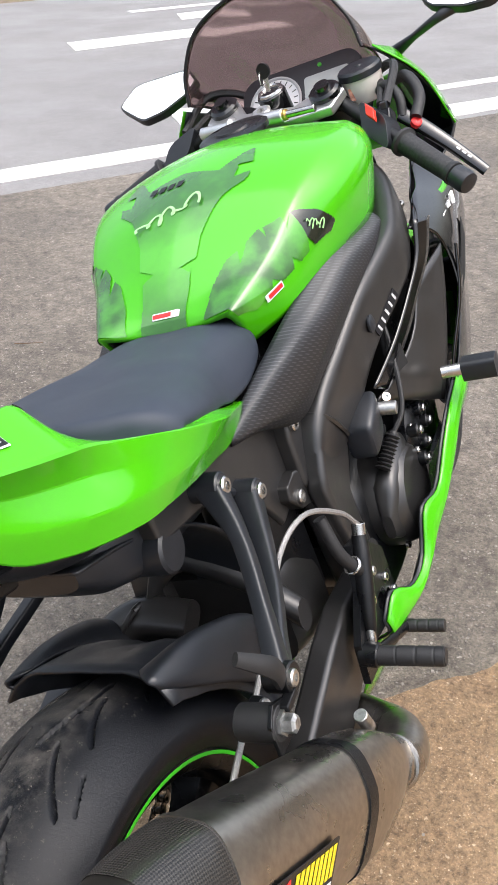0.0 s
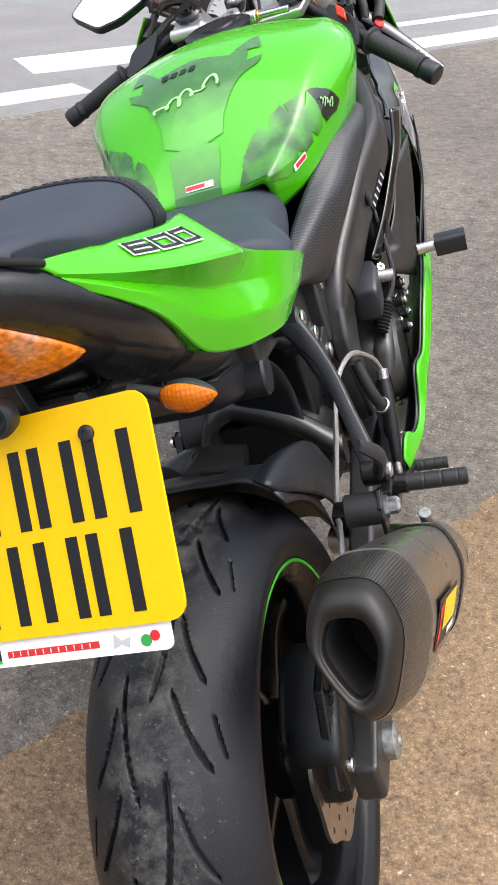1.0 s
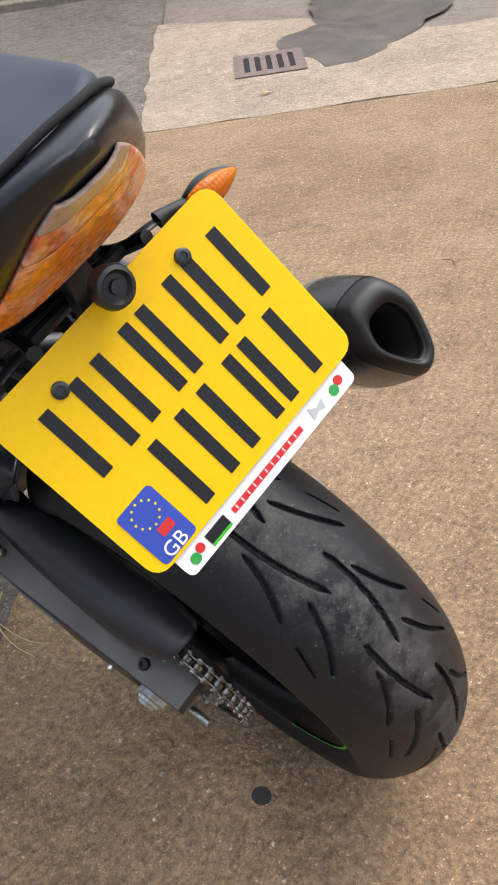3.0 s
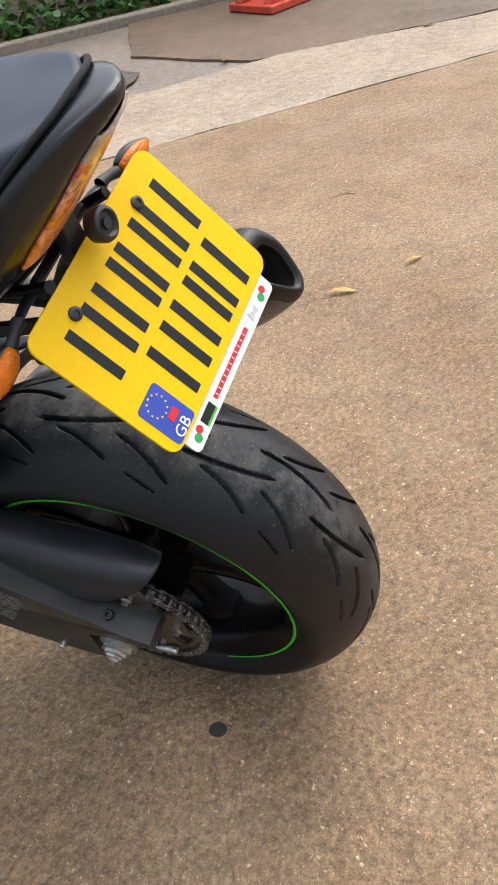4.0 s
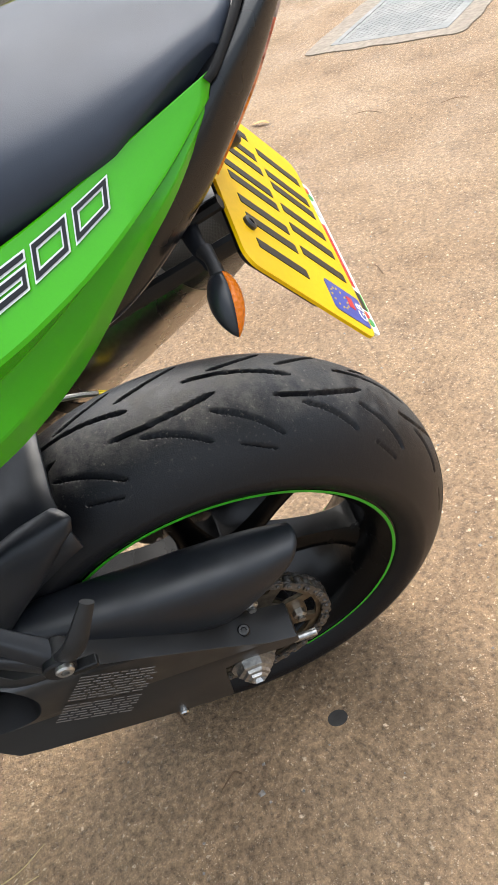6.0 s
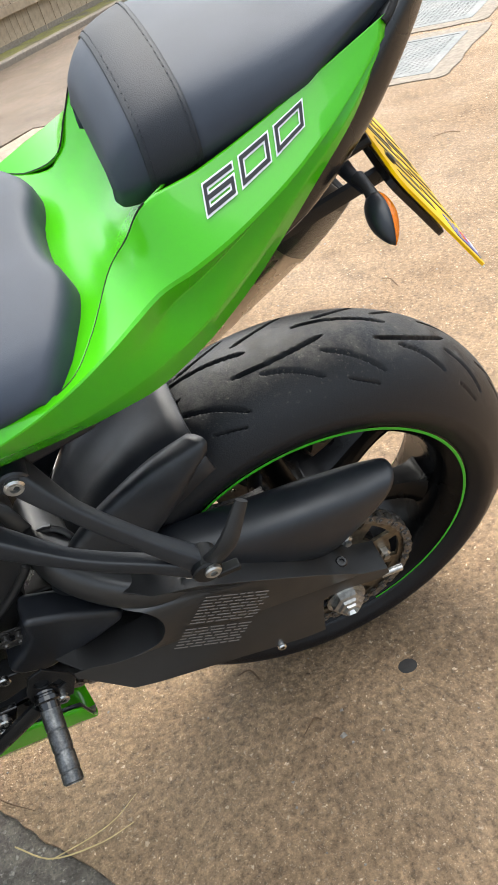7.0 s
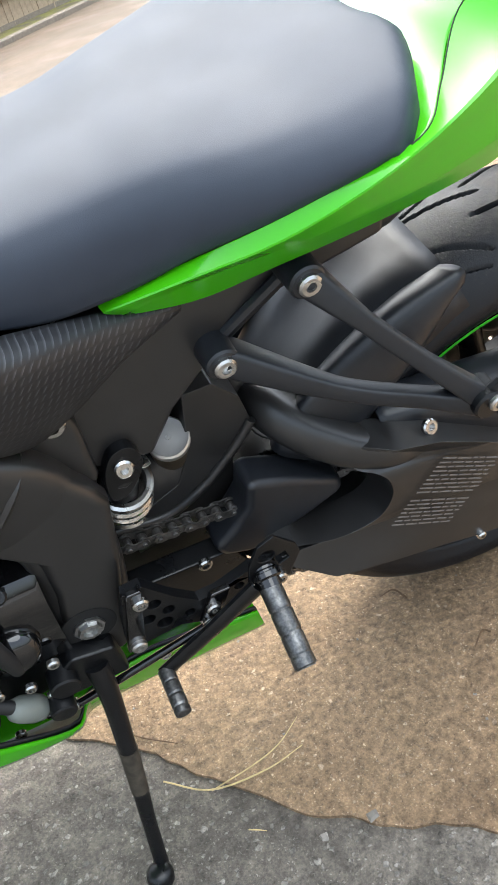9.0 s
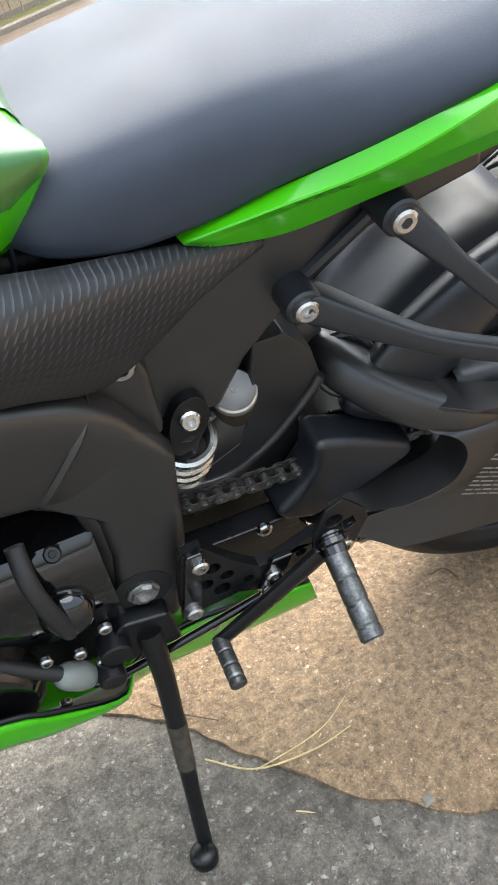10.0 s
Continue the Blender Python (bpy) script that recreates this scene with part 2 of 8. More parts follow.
WETCONC = ground_surface("damp_brown_concrete", (0.125, 0.086, 0.056), (0.098, 0.068, 0.045), (0.14, 0.105, 0.075), (0.30, 0.24, 0.18), (0.075, 0.054, 0.038), 110, 0.25, 0.6, 2.0, 1.1, 0.3)
ROADM = ground_surface("smooth_grey_road", (0.212, 0.205, 0.200), (0.178, 0.171, 0.168), (0.165, 0.16, 0.157), (0.26, 0.25, 0.245), (0.15, 0.145, 0.142), 110, 0.25, 0.7, 1.0, 0.5, 0.0, 0.08, 0.18)
DARKTAR = ground_surface("dark_damp_asphalt", (0.17, 0.14, 0.115), (0.20, 0.165, 0.135), (0.13, 0.11, 0.09), (0.28, 0.25, 0.22), (0.11, 0.09, 0.075), 90, 0.3, 0.55, 2.0, 0.8)


def tyre_surface():
    """Rubber: a dusty, scuffed crown and dark, smooth shoulders."""
    m = bpy.data.materials.new("worn_tyre_rubber")
    n, l, node, rng, mix, calc, noise_tex, cells, relief = node_kit(m)
    b = n["Principled BSDF"]
    p = n.new("ShaderNodeTexCoord").outputs["Object"]
    xyz = node("ShaderNodeSeparateXYZ")
    l.new(p, xyz.inputs[0])
    edge = calc("ADD", calc("ABSOLUTE", xyz.outputs[0]), calc("MULTIPLY", calc("SUBTRACT", noise_tex(p, 26, 5, 0.7), 0.5), 0.05))
    crown = rng(edge, 0.022, 0.050, 1, 0)
    across = calc("ADD", 0.215, calc("SQRT", calc("SUBTRACT", 0.0100, calc("MULTIPLY", xyz.outputs[0], xyz.outputs[0]))))
    radius = calc("SQRT", calc("ADD", calc("MULTIPLY", xyz.outputs[1], xyz.outputs[1]), calc("MULTIPLY", xyz.outputs[2], xyz.outputs[2])))
    proud = rng(calc("SUBTRACT", across, radius), 0.0008, 0.0022, 1, 0)
    crown = calc("MULTIPLY", crown, proud)
    scuff = calc("MULTIPLY", crown, rng(noise_tex(p, 34, 7, 0.78), 0.42, 0.64))
    speck = calc("MULTIPLY", rng(noise_tex(p, 170, 4, 0.8), 0.60, 0.70), rng(edge, 0.03, 0.08, 0.8, 0.05))
    col = mix(scuff, (0.0034, 0.0044, 0.0070), (0.080, 0.076, 0.070))
    col = mix(speck, col, (0.16, 0.145, 0.12))
    l.new(col, b.inputs["Base Color"])
    l.new(rng(scuff, 0, 1, 0.44, 0.85), b.inputs["Roughness"])
    b.inputs["Specular IOR Level"].default_value = 0.40
    l.new(relief(noise_tex(p, 420, 5, 0.75), 0.55, 0.0010), b.inputs["Normal"])
    return m


def carbon_surface():
    """A glossy twill weave."""
    m = bpy.data.materials.new("carbon_twill")
    n, l, node, rng, mix, calc, noise_tex, cells, relief = node_kit(m)
    b = n["Principled BSDF"]
    uv = node("ShaderNodeSeparateXYZ")
    l.new(n.new("ShaderNodeTexCoord").outputs["UV"], uv.inputs[0])
    a = calc("MULTIPLY", calc("SINE", calc("MULTIPLY", calc("SUBTRACT", uv.outputs[0], uv.outputs[1]), 1300.0)), calc("SINE", calc("MULTIPLY", calc("ADD", uv.outputs[0], uv.outputs[1]), 1300.0)))
    w = rng(a, -0.5, 0.5)
    l.new(mix(w, (0.011, 0.0105, 0.010), (0.062, 0.058, 0.052)), b.inputs["Base Color"])
    b.inputs["Metallic"].default_value = 0.35
    l.new(rng(w, 0, 1, 0.42, 0.25), b.inputs["Roughness"])
    b.inputs["Coat Weight"].default_value = 0.25
    b.inputs["Coat Roughness"].default_value = 0.2
    return m


def scale_surface():
    """Matt black with a small embossed scale pattern, its highlights painted in as pale dashes."""
    m = bpy.data.materials.new("embossed_black_cover")
    n, l, node, rng, mix, calc, noise_tex, cells, relief = node_kit(m)
    b = n["Principled BSDF"]
    uv = node("ShaderNodeSeparateXYZ")
    l.new(n.new("ShaderNodeTexCoord").outputs["UV"], uv.inputs[0])
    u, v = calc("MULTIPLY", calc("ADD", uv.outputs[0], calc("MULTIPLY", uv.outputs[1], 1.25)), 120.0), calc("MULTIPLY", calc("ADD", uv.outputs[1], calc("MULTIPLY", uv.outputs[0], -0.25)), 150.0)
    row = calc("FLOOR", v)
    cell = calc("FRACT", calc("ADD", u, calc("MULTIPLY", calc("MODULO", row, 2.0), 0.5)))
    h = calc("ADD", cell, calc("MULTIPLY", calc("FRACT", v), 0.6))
    # pale dash along each scale: the glint on its edge, put into the colour
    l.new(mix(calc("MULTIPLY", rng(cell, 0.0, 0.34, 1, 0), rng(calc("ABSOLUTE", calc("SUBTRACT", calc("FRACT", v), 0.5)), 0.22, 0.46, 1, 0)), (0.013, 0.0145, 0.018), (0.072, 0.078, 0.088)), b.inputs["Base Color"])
    b.inputs["Roughness"].default_value = 0.5
    b.inputs["Specular IOR Level"].default_value = 0.7
    l.new(relief(h, 0.9, 0.0020), b.inputs["Normal"])
    return m


def clear_surface(name, colour, rough=0.05, weight=1.0, ior=1.45, emboss=0.0):
    m = bpy.data.materials.new(name)
    n, l, node, rng, mix, calc, noise_tex, cells, relief = node_kit(m)
    b = n["Principled BSDF"]
    b.inputs["Base Color"].default_value = (*colour, 1)
    b.inputs["Roughness"].default_value, b.inputs["Transmission Weight"].default_value, b.inputs["IOR"].default_value = rough, weight, ior
    if emboss:
        p = n.new("ShaderNodeTexCoord").outputs["Object"]
        l.new(relief(cells(p, 260.0, rand=0.15), emboss, 0.002), b.inputs["Normal"])
    return m


TYRE = tyre_surface()
CARBON = carbon_surface()
SCALE = scale_surface()
SMOKE = clear_surface("smoked_acrylic", (0.33, 0.24, 0.235), 0.04, 0.9, 1.2)
AMBER = clear_surface("amber_lens", (0.95, 0.27, 0.01), 0.15, 0.5, 1.45, 0.5)
TAILAMBER = material("ribbed_amber_reflector", (0.80, 0.22, 0.012), 0.25, coat=0.5, grain=0.4, scale=160, alt=(0.75, 0.33, 0.22), alt_scale=30, bump=1.0, bump_scale=500)
TAILRED = material("ribbed_red_reflector", (0.62, 0.13, 0.06), 0.25, coat=0.6, grain=0.35, scale=160, alt=(0.70, 0.40, 0.30), alt_scale=40, bump=1.0, bump_scale=500)
TAILCLEAR = material("ribbed_clear_lens", (0.42, 0.30, 0.24), 0.30, 0.0, coat=0.3, grain=0.25, scale=200, bump=1.0, bump_scale=500)
MIRROR = material("mirror_glass", (0.9, 0.92, 0.93), 0.02, 1.0)


def pad_surface():
    """A clear film printed smoky at its lower end."""
    m = bpy.data.materials.new("smoky_tank_pad")
    n, l, node, rng, mix, calc, noise_tex, cells, relief = node_kit(m)
    b = n["Principled BSDF"]
    p = n.new("ShaderNodeTexCoord").outputs["Object"]
    xyz = node("ShaderNodeSeparateXYZ")
    l.new(p, xyz.inputs[0])
    away = calc("ABSOLUTE", calc("SUBTRACT", xyz.outputs[1], 0.602))
    fade = calc("ADD", rng(away, 0.010, 0.075, 1, 0), calc("MULTIPLY", calc("SUBTRACT", noise_tex(p, 22, 4), 0.5), 0.9))
    l.new(mix(rng(fade, 0, 1), (0.034, 0.140, 0.022), (0.085, 0.41, 0.030)), b.inputs["Base Color"])
    b.inputs["Roughness"].default_value, b.inputs["Coat Weight"].default_value = 0.25, 0.5
    return m


PADM = pad_surface()
PADK = material("smoky_knee_pad", (0.026, 0.105, 0.016), 0.25, coat=0.5, alt=(0.065, 0.30, 0.025), alt_scale=11, alt_lo=0.46, alt_hi=0.60)
PADD = material("dark_tank_pad", (0.012, 0.016, 0.010), 0.2, coat=0.5)

# ---- building tools ----
def V(p):
    return np.array(p, float)


def join(*geos):
    verts, faces, k = [], [], 0
    for v, f in geos:
        verts.append(np.asarray(v, float).reshape(-1, 3))
        faces += [[i + k for i in q] for q in f]
        k += len(v)
    return np.concatenate(verts), faces


def mirrored(geo):
    v = np.array(geo[0], float)
    v[:, 0] *= -1
    return v, [q[::-1] for q in geo[1]]


def curve(points, count, closed=False):
    """Catmull-Rom through the points."""
    p = V(points)
    m = len(p)
    last = m if closed else m - 1
    out = []
    for t in np.linspace(0, last, count, endpoint=not closed):
        i = min(int(t), last - 1)
        u = t - i
        if closed:
            a, b, c, d = p[(i - 1) % m], p[i % m], p[(i + 1) % m], p[(i + 2) % m]
        else:
            b, c = p[i], p[i + 1]
            a = p[i - 1] if i else 2 * b - c
            d = p[i + 2] if i + 2 < m else 2 * c - b
        out.append(0.5 * (2 * b + (c - a) * u + (2 * a - 5 * b + 4 * c - d) * u * u + (3 * b - a - 3 * c + d) * u ** 3))
    return np.array(out)


def loft(rings, closed=True, caps=True):
    rings = [V(r) for r in rings]
    k = len(rings[0])
    faces = []
    for i in range(len(rings) - 1):
        for j in range(k if closed else k - 1):
            a, b = i * k + j, i * k + (j + 1) % k
            faces.append([a, b, b + k, a + k])
    if caps and closed:
        faces.append(list(range(k))[::-1])
        faces.append(list(range((len(rings) - 1) * k, len(rings) * k)))
    return np.concatenate(rings), faces


def smooth_loft(rings, count, closed=True, caps=True):
    """A loft with further rings between the given ones."""
    r = np.array([V(x) for x in rings])
    flat = curve(r.reshape(len(r), -1), count)
    return loft(flat.reshape(count, r.shape[1], 3), closed, caps)


def net(rows, nu, nv):
    """A smooth sheet through rows of control points."""
    fine = [curve(r, nv) for r in rows]
    cols = np.array(fine).transpose(1, 0, 2)
    grid = np.array([curve(c, nu) for c in cols]).transpose(1, 0, 2)
    return loft(list(grid), closed=False)


def oval(y, cx, cz, hw, hh, power=2.5, count=28, z_low=None):
    """A rounded-box ring across the bike at y."""
    out = []
    for a in np.linspace(0, 2 * math.pi, count, endpoint=False):
        c, s = math.cos(a), math.sin(a)
        h = hh if s >= 0 or z_low is None else z_low
        out.append((cx + hw * math.copysign(abs(c) ** (2 / power), c), y, cz + h * math.copysign(abs(s) ** (2 / power), s)))
    return out


def frame_of(d):
    d = V(d) / np.linalg.norm(d)
    a = np.cross(d, (0, 0, 1.0))
    if np.linalg.norm(a) < 0.05:
        a = np.cross(d, (0, 1.0, 0))
    a /= np.linalg.norm(a)
    return a, np.cross(a, d), d


def tube(path, radius, count=12, steps=None, flat=1.0, side=None, caps=True, power=2.0):
    """A rod along a path; flat below 1 makes it a strap, side says which way it is thin."""
    p = curve(path, steps) if steps else V(path)
    rad = np.interp(np.linspace(0, 1, len(p)), np.linspace(0, 1, len(np.atleast_1d(radius))), np.atleast_1d(radius))
    rings = []
    a0 = None
    for i, q in enumerate(p):
        d = p[min(i + 1, len(p) - 1)] - p[max(i - 1, 0)]
        d = d / np.linalg.norm(d)
        if side is not None:
            a = V(side) - np.dot(side, d) * d
        elif a0 is None:
            a = frame_of(d)[0]
        else:
            a = a0 - np.dot(a0, d) * d
        a = a / np.linalg.norm(a)
        a0 = a
        b = np.cross(a, d)
        rings.append([q + rad[i] * (flat * math.copysign(abs(math.cos(t)) ** (2 / power), math.cos(t)) * a + math.copysign(abs(math.sin(t)) ** (2 / power), math.sin(t)) * b) for t in np.linspace(0, 2 * math.pi, count, endpoint=False)])
    return loft(rings, True, caps)


def lathe(profile, origin, axis, count=24, caps=True):
    """Turned round the axis: rows of (along, radius)."""
    a, b, d = frame_of(axis)
    o = V(origin)
    return loft([[o + h * d + r * (math.cos(t) * a + math.sin(t) * b) for t in np.linspace(0, 2 * math.pi, count, endpoint=False)] for h, r in profile], True, caps)


def rod(p0, p1, r0, r1=None, count=16, bevel=0.12):
    r1 = r0 if r1 is None else r1
    d = V(p1) - V(p0)
    h = np.linalg.norm(d)
    e = min(bevel * max(r0, r1), h * 0.3)
    return lathe([(0, r0 - e), (e, r0), (h - e, r1), (h, r1 - e)], p0, d, count)


def ring_band(origin, axis, r_in, r_out, half, count=48):
    a, b, d = frame_of(axis)
    o = V(origin)
    rings = []
    for t in np.linspace(0, 2 * math.pi, count, endpoint=False):
        e = math.cos(t) * a + math.sin(t) * b
        rings.append([o + e * r_in - d * half, o + e * r_out - d * half, o + e * r_out + d * half, o + e * r_in + d * half])
    rings.append(rings[0])
    return loft(rings, True, False)


def torus(origin, axis, big, small, count=36, sides=10):
    a, b, d = frame_of(axis)
    o = V(origin)
    rings = []
    for t in np.linspace(0, 2 * math.pi, count + 1):
        e = math.cos(t) * a + math.sin(t) * b
        rings.append([o + e * (big + small * math.cos(s)) + d * small * math.sin(s) for s in np.linspace(0, 2 * math.pi, sides, endpoint=False)])
    return loft(rings, True, False)


def prism(outline, lo, hi, to_world, holes=()):
    """A plate: a 2D outline, with holes, between two heights; to_world(u, v, h) gives the place."""
    from mathutils.geometry import tessellate_polygon
    loops = [list(outline)] + [list(h) for h in holes]
    flat = [q for lp in loops for q in lp]
    tri = tessellate_polygon([[Vector((u, v, 0)) for u, v in lp] for lp in loops])
    k = len(flat)
    verts = [to_world(u, v, lo) for u, v in flat] + [to_world(u, v, hi) for u, v in flat]
    faces = [list(t) for t in tri] + [[i + k for i in t[::-1]] for t in tri]
    s = 0
    for lp in loops:
        for i in range(len(lp)):
            a, b = s + i, s + (i + 1) % len(lp)
            faces.append([a, b, b + k, a + k])
        s += len(lp)
    return V(verts), faces


def block(centre, size, axes=None):
    c, s = V(centre), V(size) / 2
    ax = np.eye(3) if axes is None else np.array(axes, float)
    v = [c + sx * s[0] * ax[0] + sy * s[1] * ax[1] + sz * s[2] * ax[2] for sx in (-1, 1) for sy in (-1, 1) for sz in (-1, 1)]
    return V(v), [[0, 1, 3, 2], [4, 6, 7, 5], [0, 4, 5, 1], [2, 3, 7, 6], [0, 2, 6, 4], [1, 5, 7, 3]]


def rounded(w, h, r, seg=4):
    """A rectangle with round corners, centred."""
    out = []
    for cx, cy, a0 in ((w / 2 - r, h / 2 - r, 0), (-w / 2 + r, h / 2 - r, 90), (-w / 2 + r, -h / 2 + r, 180), (w / 2 - r, -h / 2 + r, 270)):
        for a in np.linspace(a0, a0 + 90, seg + 1):
            out.append((cx + r * math.cos(radians(a)), cy + r * math.sin(radians(a))))
    return out


def circle2(cx, cy, r, count=20):
    return [(cx + r * math.cos(t), cy + r * math.sin(t)) for t in np.linspace(0, 2 * math.pi, count, endpoint=False)]


def make(name, geo, mat, smooth=True, angle=38, bevel=0.0, thick=0.0, uv=None):
    v, f = geo
    me = bpy.data.meshes.new(name)
    me.from_pydata([tuple(map(float, q)) for q in v], [], [list(map(int, q)) for q in f])
    me.validate()
    bm = bmesh.new()
    bm.from_mesh(me)
    if not thick:
        bmesh.ops.recalc_face_normals(bm, faces=bm.faces)
    bm.to_mesh(me)
    bm.free()
    me.materials.append(mat)
    if smooth:
        me.polygons.foreach_set("use_smooth", [True] * len(me.polygons))
        me.set_sharp_from_angle(angle=radians(angle))
    if uv is not None:
        lay = me.uv_layers.new(name="UVMap")
        co = [uv(me.vertices[lp.vertex_index].co) for lp in me.loops]
        lay.data.foreach_set("uv", [c for pair in co for c in pair])
    ob = new(name, me)
    if thick:
        mod = ob.modifiers.new("thickness", "SOLIDIFY")
        mod.thickness, mod.offset = thick, 0.0
    if bevel:
        mod = ob.modifiers.new("edges", "BEVEL")
        mod.width, mod.segments, mod.limit_method, mod.angle_limit = bevel, 2, "ANGLE", radians(35)
        mod.harden_normals = True
    return ob


def part(name, geo, mat, parent, label="", **kw):
    """One mesh under a thing or under a part."""
    ob = make(name, geo, mat, **kw)
    ob.parent = parent
    return tagged(ob, label)


def thing(name, label, category, at=None, group="", kind=""):
    ob = new(name)
    ob.empty_display_size = 0.05
    if at is not None:
        ob.matrix_world = at
    return tagged(ob, label, category, group, kind)


def solid(name, geo, mat, label, category, at=None, group="", kind="", **kw):
    ob = make(name, geo, mat, **kw)
    if at is not None:
        ob.matrix_world = at
    return tagged(ob, label, category, group, kind)


def letters(text, height, thickness=0.0):
    """The built-in font as a flat mesh: places in a plane and faces, centred, of that height."""
    cu = bpy.data.curves.new("text", "FONT")
    cu.body, cu.size, cu.extrude, cu.resolution_u = text, 1.0, 0.0, 4
    ob = bpy.data.objects.new("text", cu)
    me = ob.to_mesh()
    v = np.array([q.co[:] for q in me.vertices])
    f = [list(p.vertices) for p in me.polygons]
    ob.to_mesh_clear()
    bpy.data.objects.remove(ob)
    bpy.data.curves.remove(cu)
    lo, hi = v.min(0), v.max(0)
    v = (v - (lo + hi) / 2) * height / (hi[1] - lo[1])
    return v, f


def laid(geo2, origin, right, up, lift=0.0, sx=1.0):
    """Lays a flat mesh onto a plane."""
    r, u = V(right) / np.linalg.norm(right), V(up) / np.linalg.norm(up)
    n = np.cross(r, u)
    v = np.array([V(origin) + sx * q[0] * r + q[1] * u + lift * n for q in geo2[0]])
    return v, geo2[1]


def flat_shape(outline):
    from mathutils.geometry import tessellate_polygon
    return V([(u, v, 0) for u, v in outline]), [list(t) for t in tessellate_polygon([[Vector((u, v, 0)) for u, v in outline]])]


# ---- the ground: axes along the road (u) and towards it (v), at 45 degrees to the motorcycle ----
RIGHT, AHEAD = V((1, 1, 0)) / math.sqrt(2), V((-1, 1, 0)) / math.sqrt(2)


def uv_place(u, v, z=0.0):
    return RIGHT * u + AHEAD * v + V((0, 0, z))


def sheet(outline, z=0.0, drop=0.06):
    return prism(outline, z - drop, z, uv_place)


def ragged(points, step, amount, seed):
    """An outline with uneven edges; the points run round the outline."""
    rnd = random.Random(seed)
    out = []
    for (a, b), (c, d) in zip(points, points[1:] + points[:1]):
        n = max(1, int(math.hypot(c - a, d - b) / step))
        for i in range(n):
            w = i / n
            k = amount if 0 < i else 0
            out.append((a + (c - a) * w + rnd.uniform(-k, k), b + (d - b) * w + rnd.uniform(-k, k)))
    return out


def edge_v(u):
    """Where the concrete ends and the asphalt begins."""
    return 0.425 + 0.020 * math.sin(u * 5.1 + 0.6) + 0.010 * math.sin(u * 13.0) + 0.0035 * math.sin(u * 41.0 + 2 * math.sin(u * 7.0)) + 0.0018 * math.sin(u * 97.0 + 3 * math.sin(u * 17.0))


ground = solid("ground", prism([(-900, -900), (900, -900), (900, 900), (-900, 900)], -0.4, -0.018, uv_place), DARKTAR, "wide dark damp asphalt yard", "ground", kind="structure", smooth=False)
edge = [(u, edge_v(u)) for u in np.arange(-6, 2.78, 0.012)]
concrete = solid("pavement_concrete", prism([(-6, -9), (2.765, -9), (2.765, -3)] + [(2.765, -3 + k * 0.25) for k in range(1, 14)] + edge[::-1], -0.1, 0.0, uv_place), CONCRETE,
                 "brown exposed-aggregate concrete apron with a ragged broken edge", "pavement", kind="structure", smooth=False)
pale = solid("pavement_pale", prism(ragged([(2.785, -3.35), (3.48, -3.35), (3.50, -3), (3.75, -1.9), (3.68, -1.1), (3.8, -0.75), (4.25, -0.45), (4.6, 0.35), (2.785, 0.36)], 0.12, 0.012, 4), -0.1, -0.002, uv_place), PALECONC,
             "pale worn concrete channel beside the apron", "pavement", kind="structure", smooth=False)
damp = solid("pavement_damp", prism(ragged([(2.785, -16), (5.62, -16), (5.62, -1.6), (4.6, -1.3), (3.78, -1.75), (3.53, -3), (3.50, -3.38), (2.785, -3.38)], 0.12, 0.012, 6), -0.1, -0.003, uv_place), WETCONC,
             "damp brown concrete lane along the verge", "pavement", kind="structure", smooth=False)
asphalt = solid("pavement_asphalt", prism([(-12, -9), (-6, -9)] + [(-6, 0.2), (2.7, 0.2), (2.8, 0.33), (4.6, 0.33), (14, 0.33), (14, 4.30), (-12, 4.30)], -0.1, -0.005, uv_place), ASPHALT,
                "worn grey asphalt verge with loose grit", "pavement", kind="structure", smooth=False)
road = solid("road", prism([(-60, 4.30), (90, 4.30), (90, 16.0), (-60, 16.0)], -0.1, -0.012, uv_place), ROADM, "smooth light grey tarmac road", "road", kind="structure", smooth=False)


def road_mark(outline, label):
    return solid("road_marking", prism(outline, -0.012, -0.006, uv_place), LINE, label, "road marking", group="white road markings", kind="structure", smooth=False)


road_mark(ragged([(-14, 4.50), (2.15, 4.58), (2.15, 4.86), (-14, 4.80)], 0.4, 0.01, 1), "worn white edge line along the road")
road_mark(ragged([(3.35, 4.42), (16, 4.43), (16, 4.74), (3.35, 4.73)], 0.4, 0.01, 2), "worn white edge line along the road")
road_mark([(2.08, 5.28), (3.15, 5.20), (3.32, 5.75), (2.18, 5.83)], "broad white painted block on the road")
road_mark([(3.9, 5.22), (16, 5.22), (16, 5.36), (3.9, 5.36)], "thin white painted line on the road")
for k in range(-2, 4):
    road_mark([(2.5 + 6.2 * k, 9.45), (5.2 + 6.2 * k, 9.6), (5.3 + 6.2 * k, 10.2), (2.6 + 6.2 * k, 10.15)], "white centre dash on the road")
road_mark([(4.2, 12.6), (30, 12.6), (30, 12.85), (4.2, 12.85)], "far white line on the road")
road_mark([(4.4, 11.2), (5.4, 11.2), (5.6, 11.9), (4.6, 11.9)], "white painted block on the road")
solid("pavement_far", prism([(-60, 16.0), (90, 16.0), (90, 19.0), (-60, 19.0)], -0.1, 0.10, uv_place), PALECONC, "far raised concrete footway", "pavement", kind="structure", smooth=False)

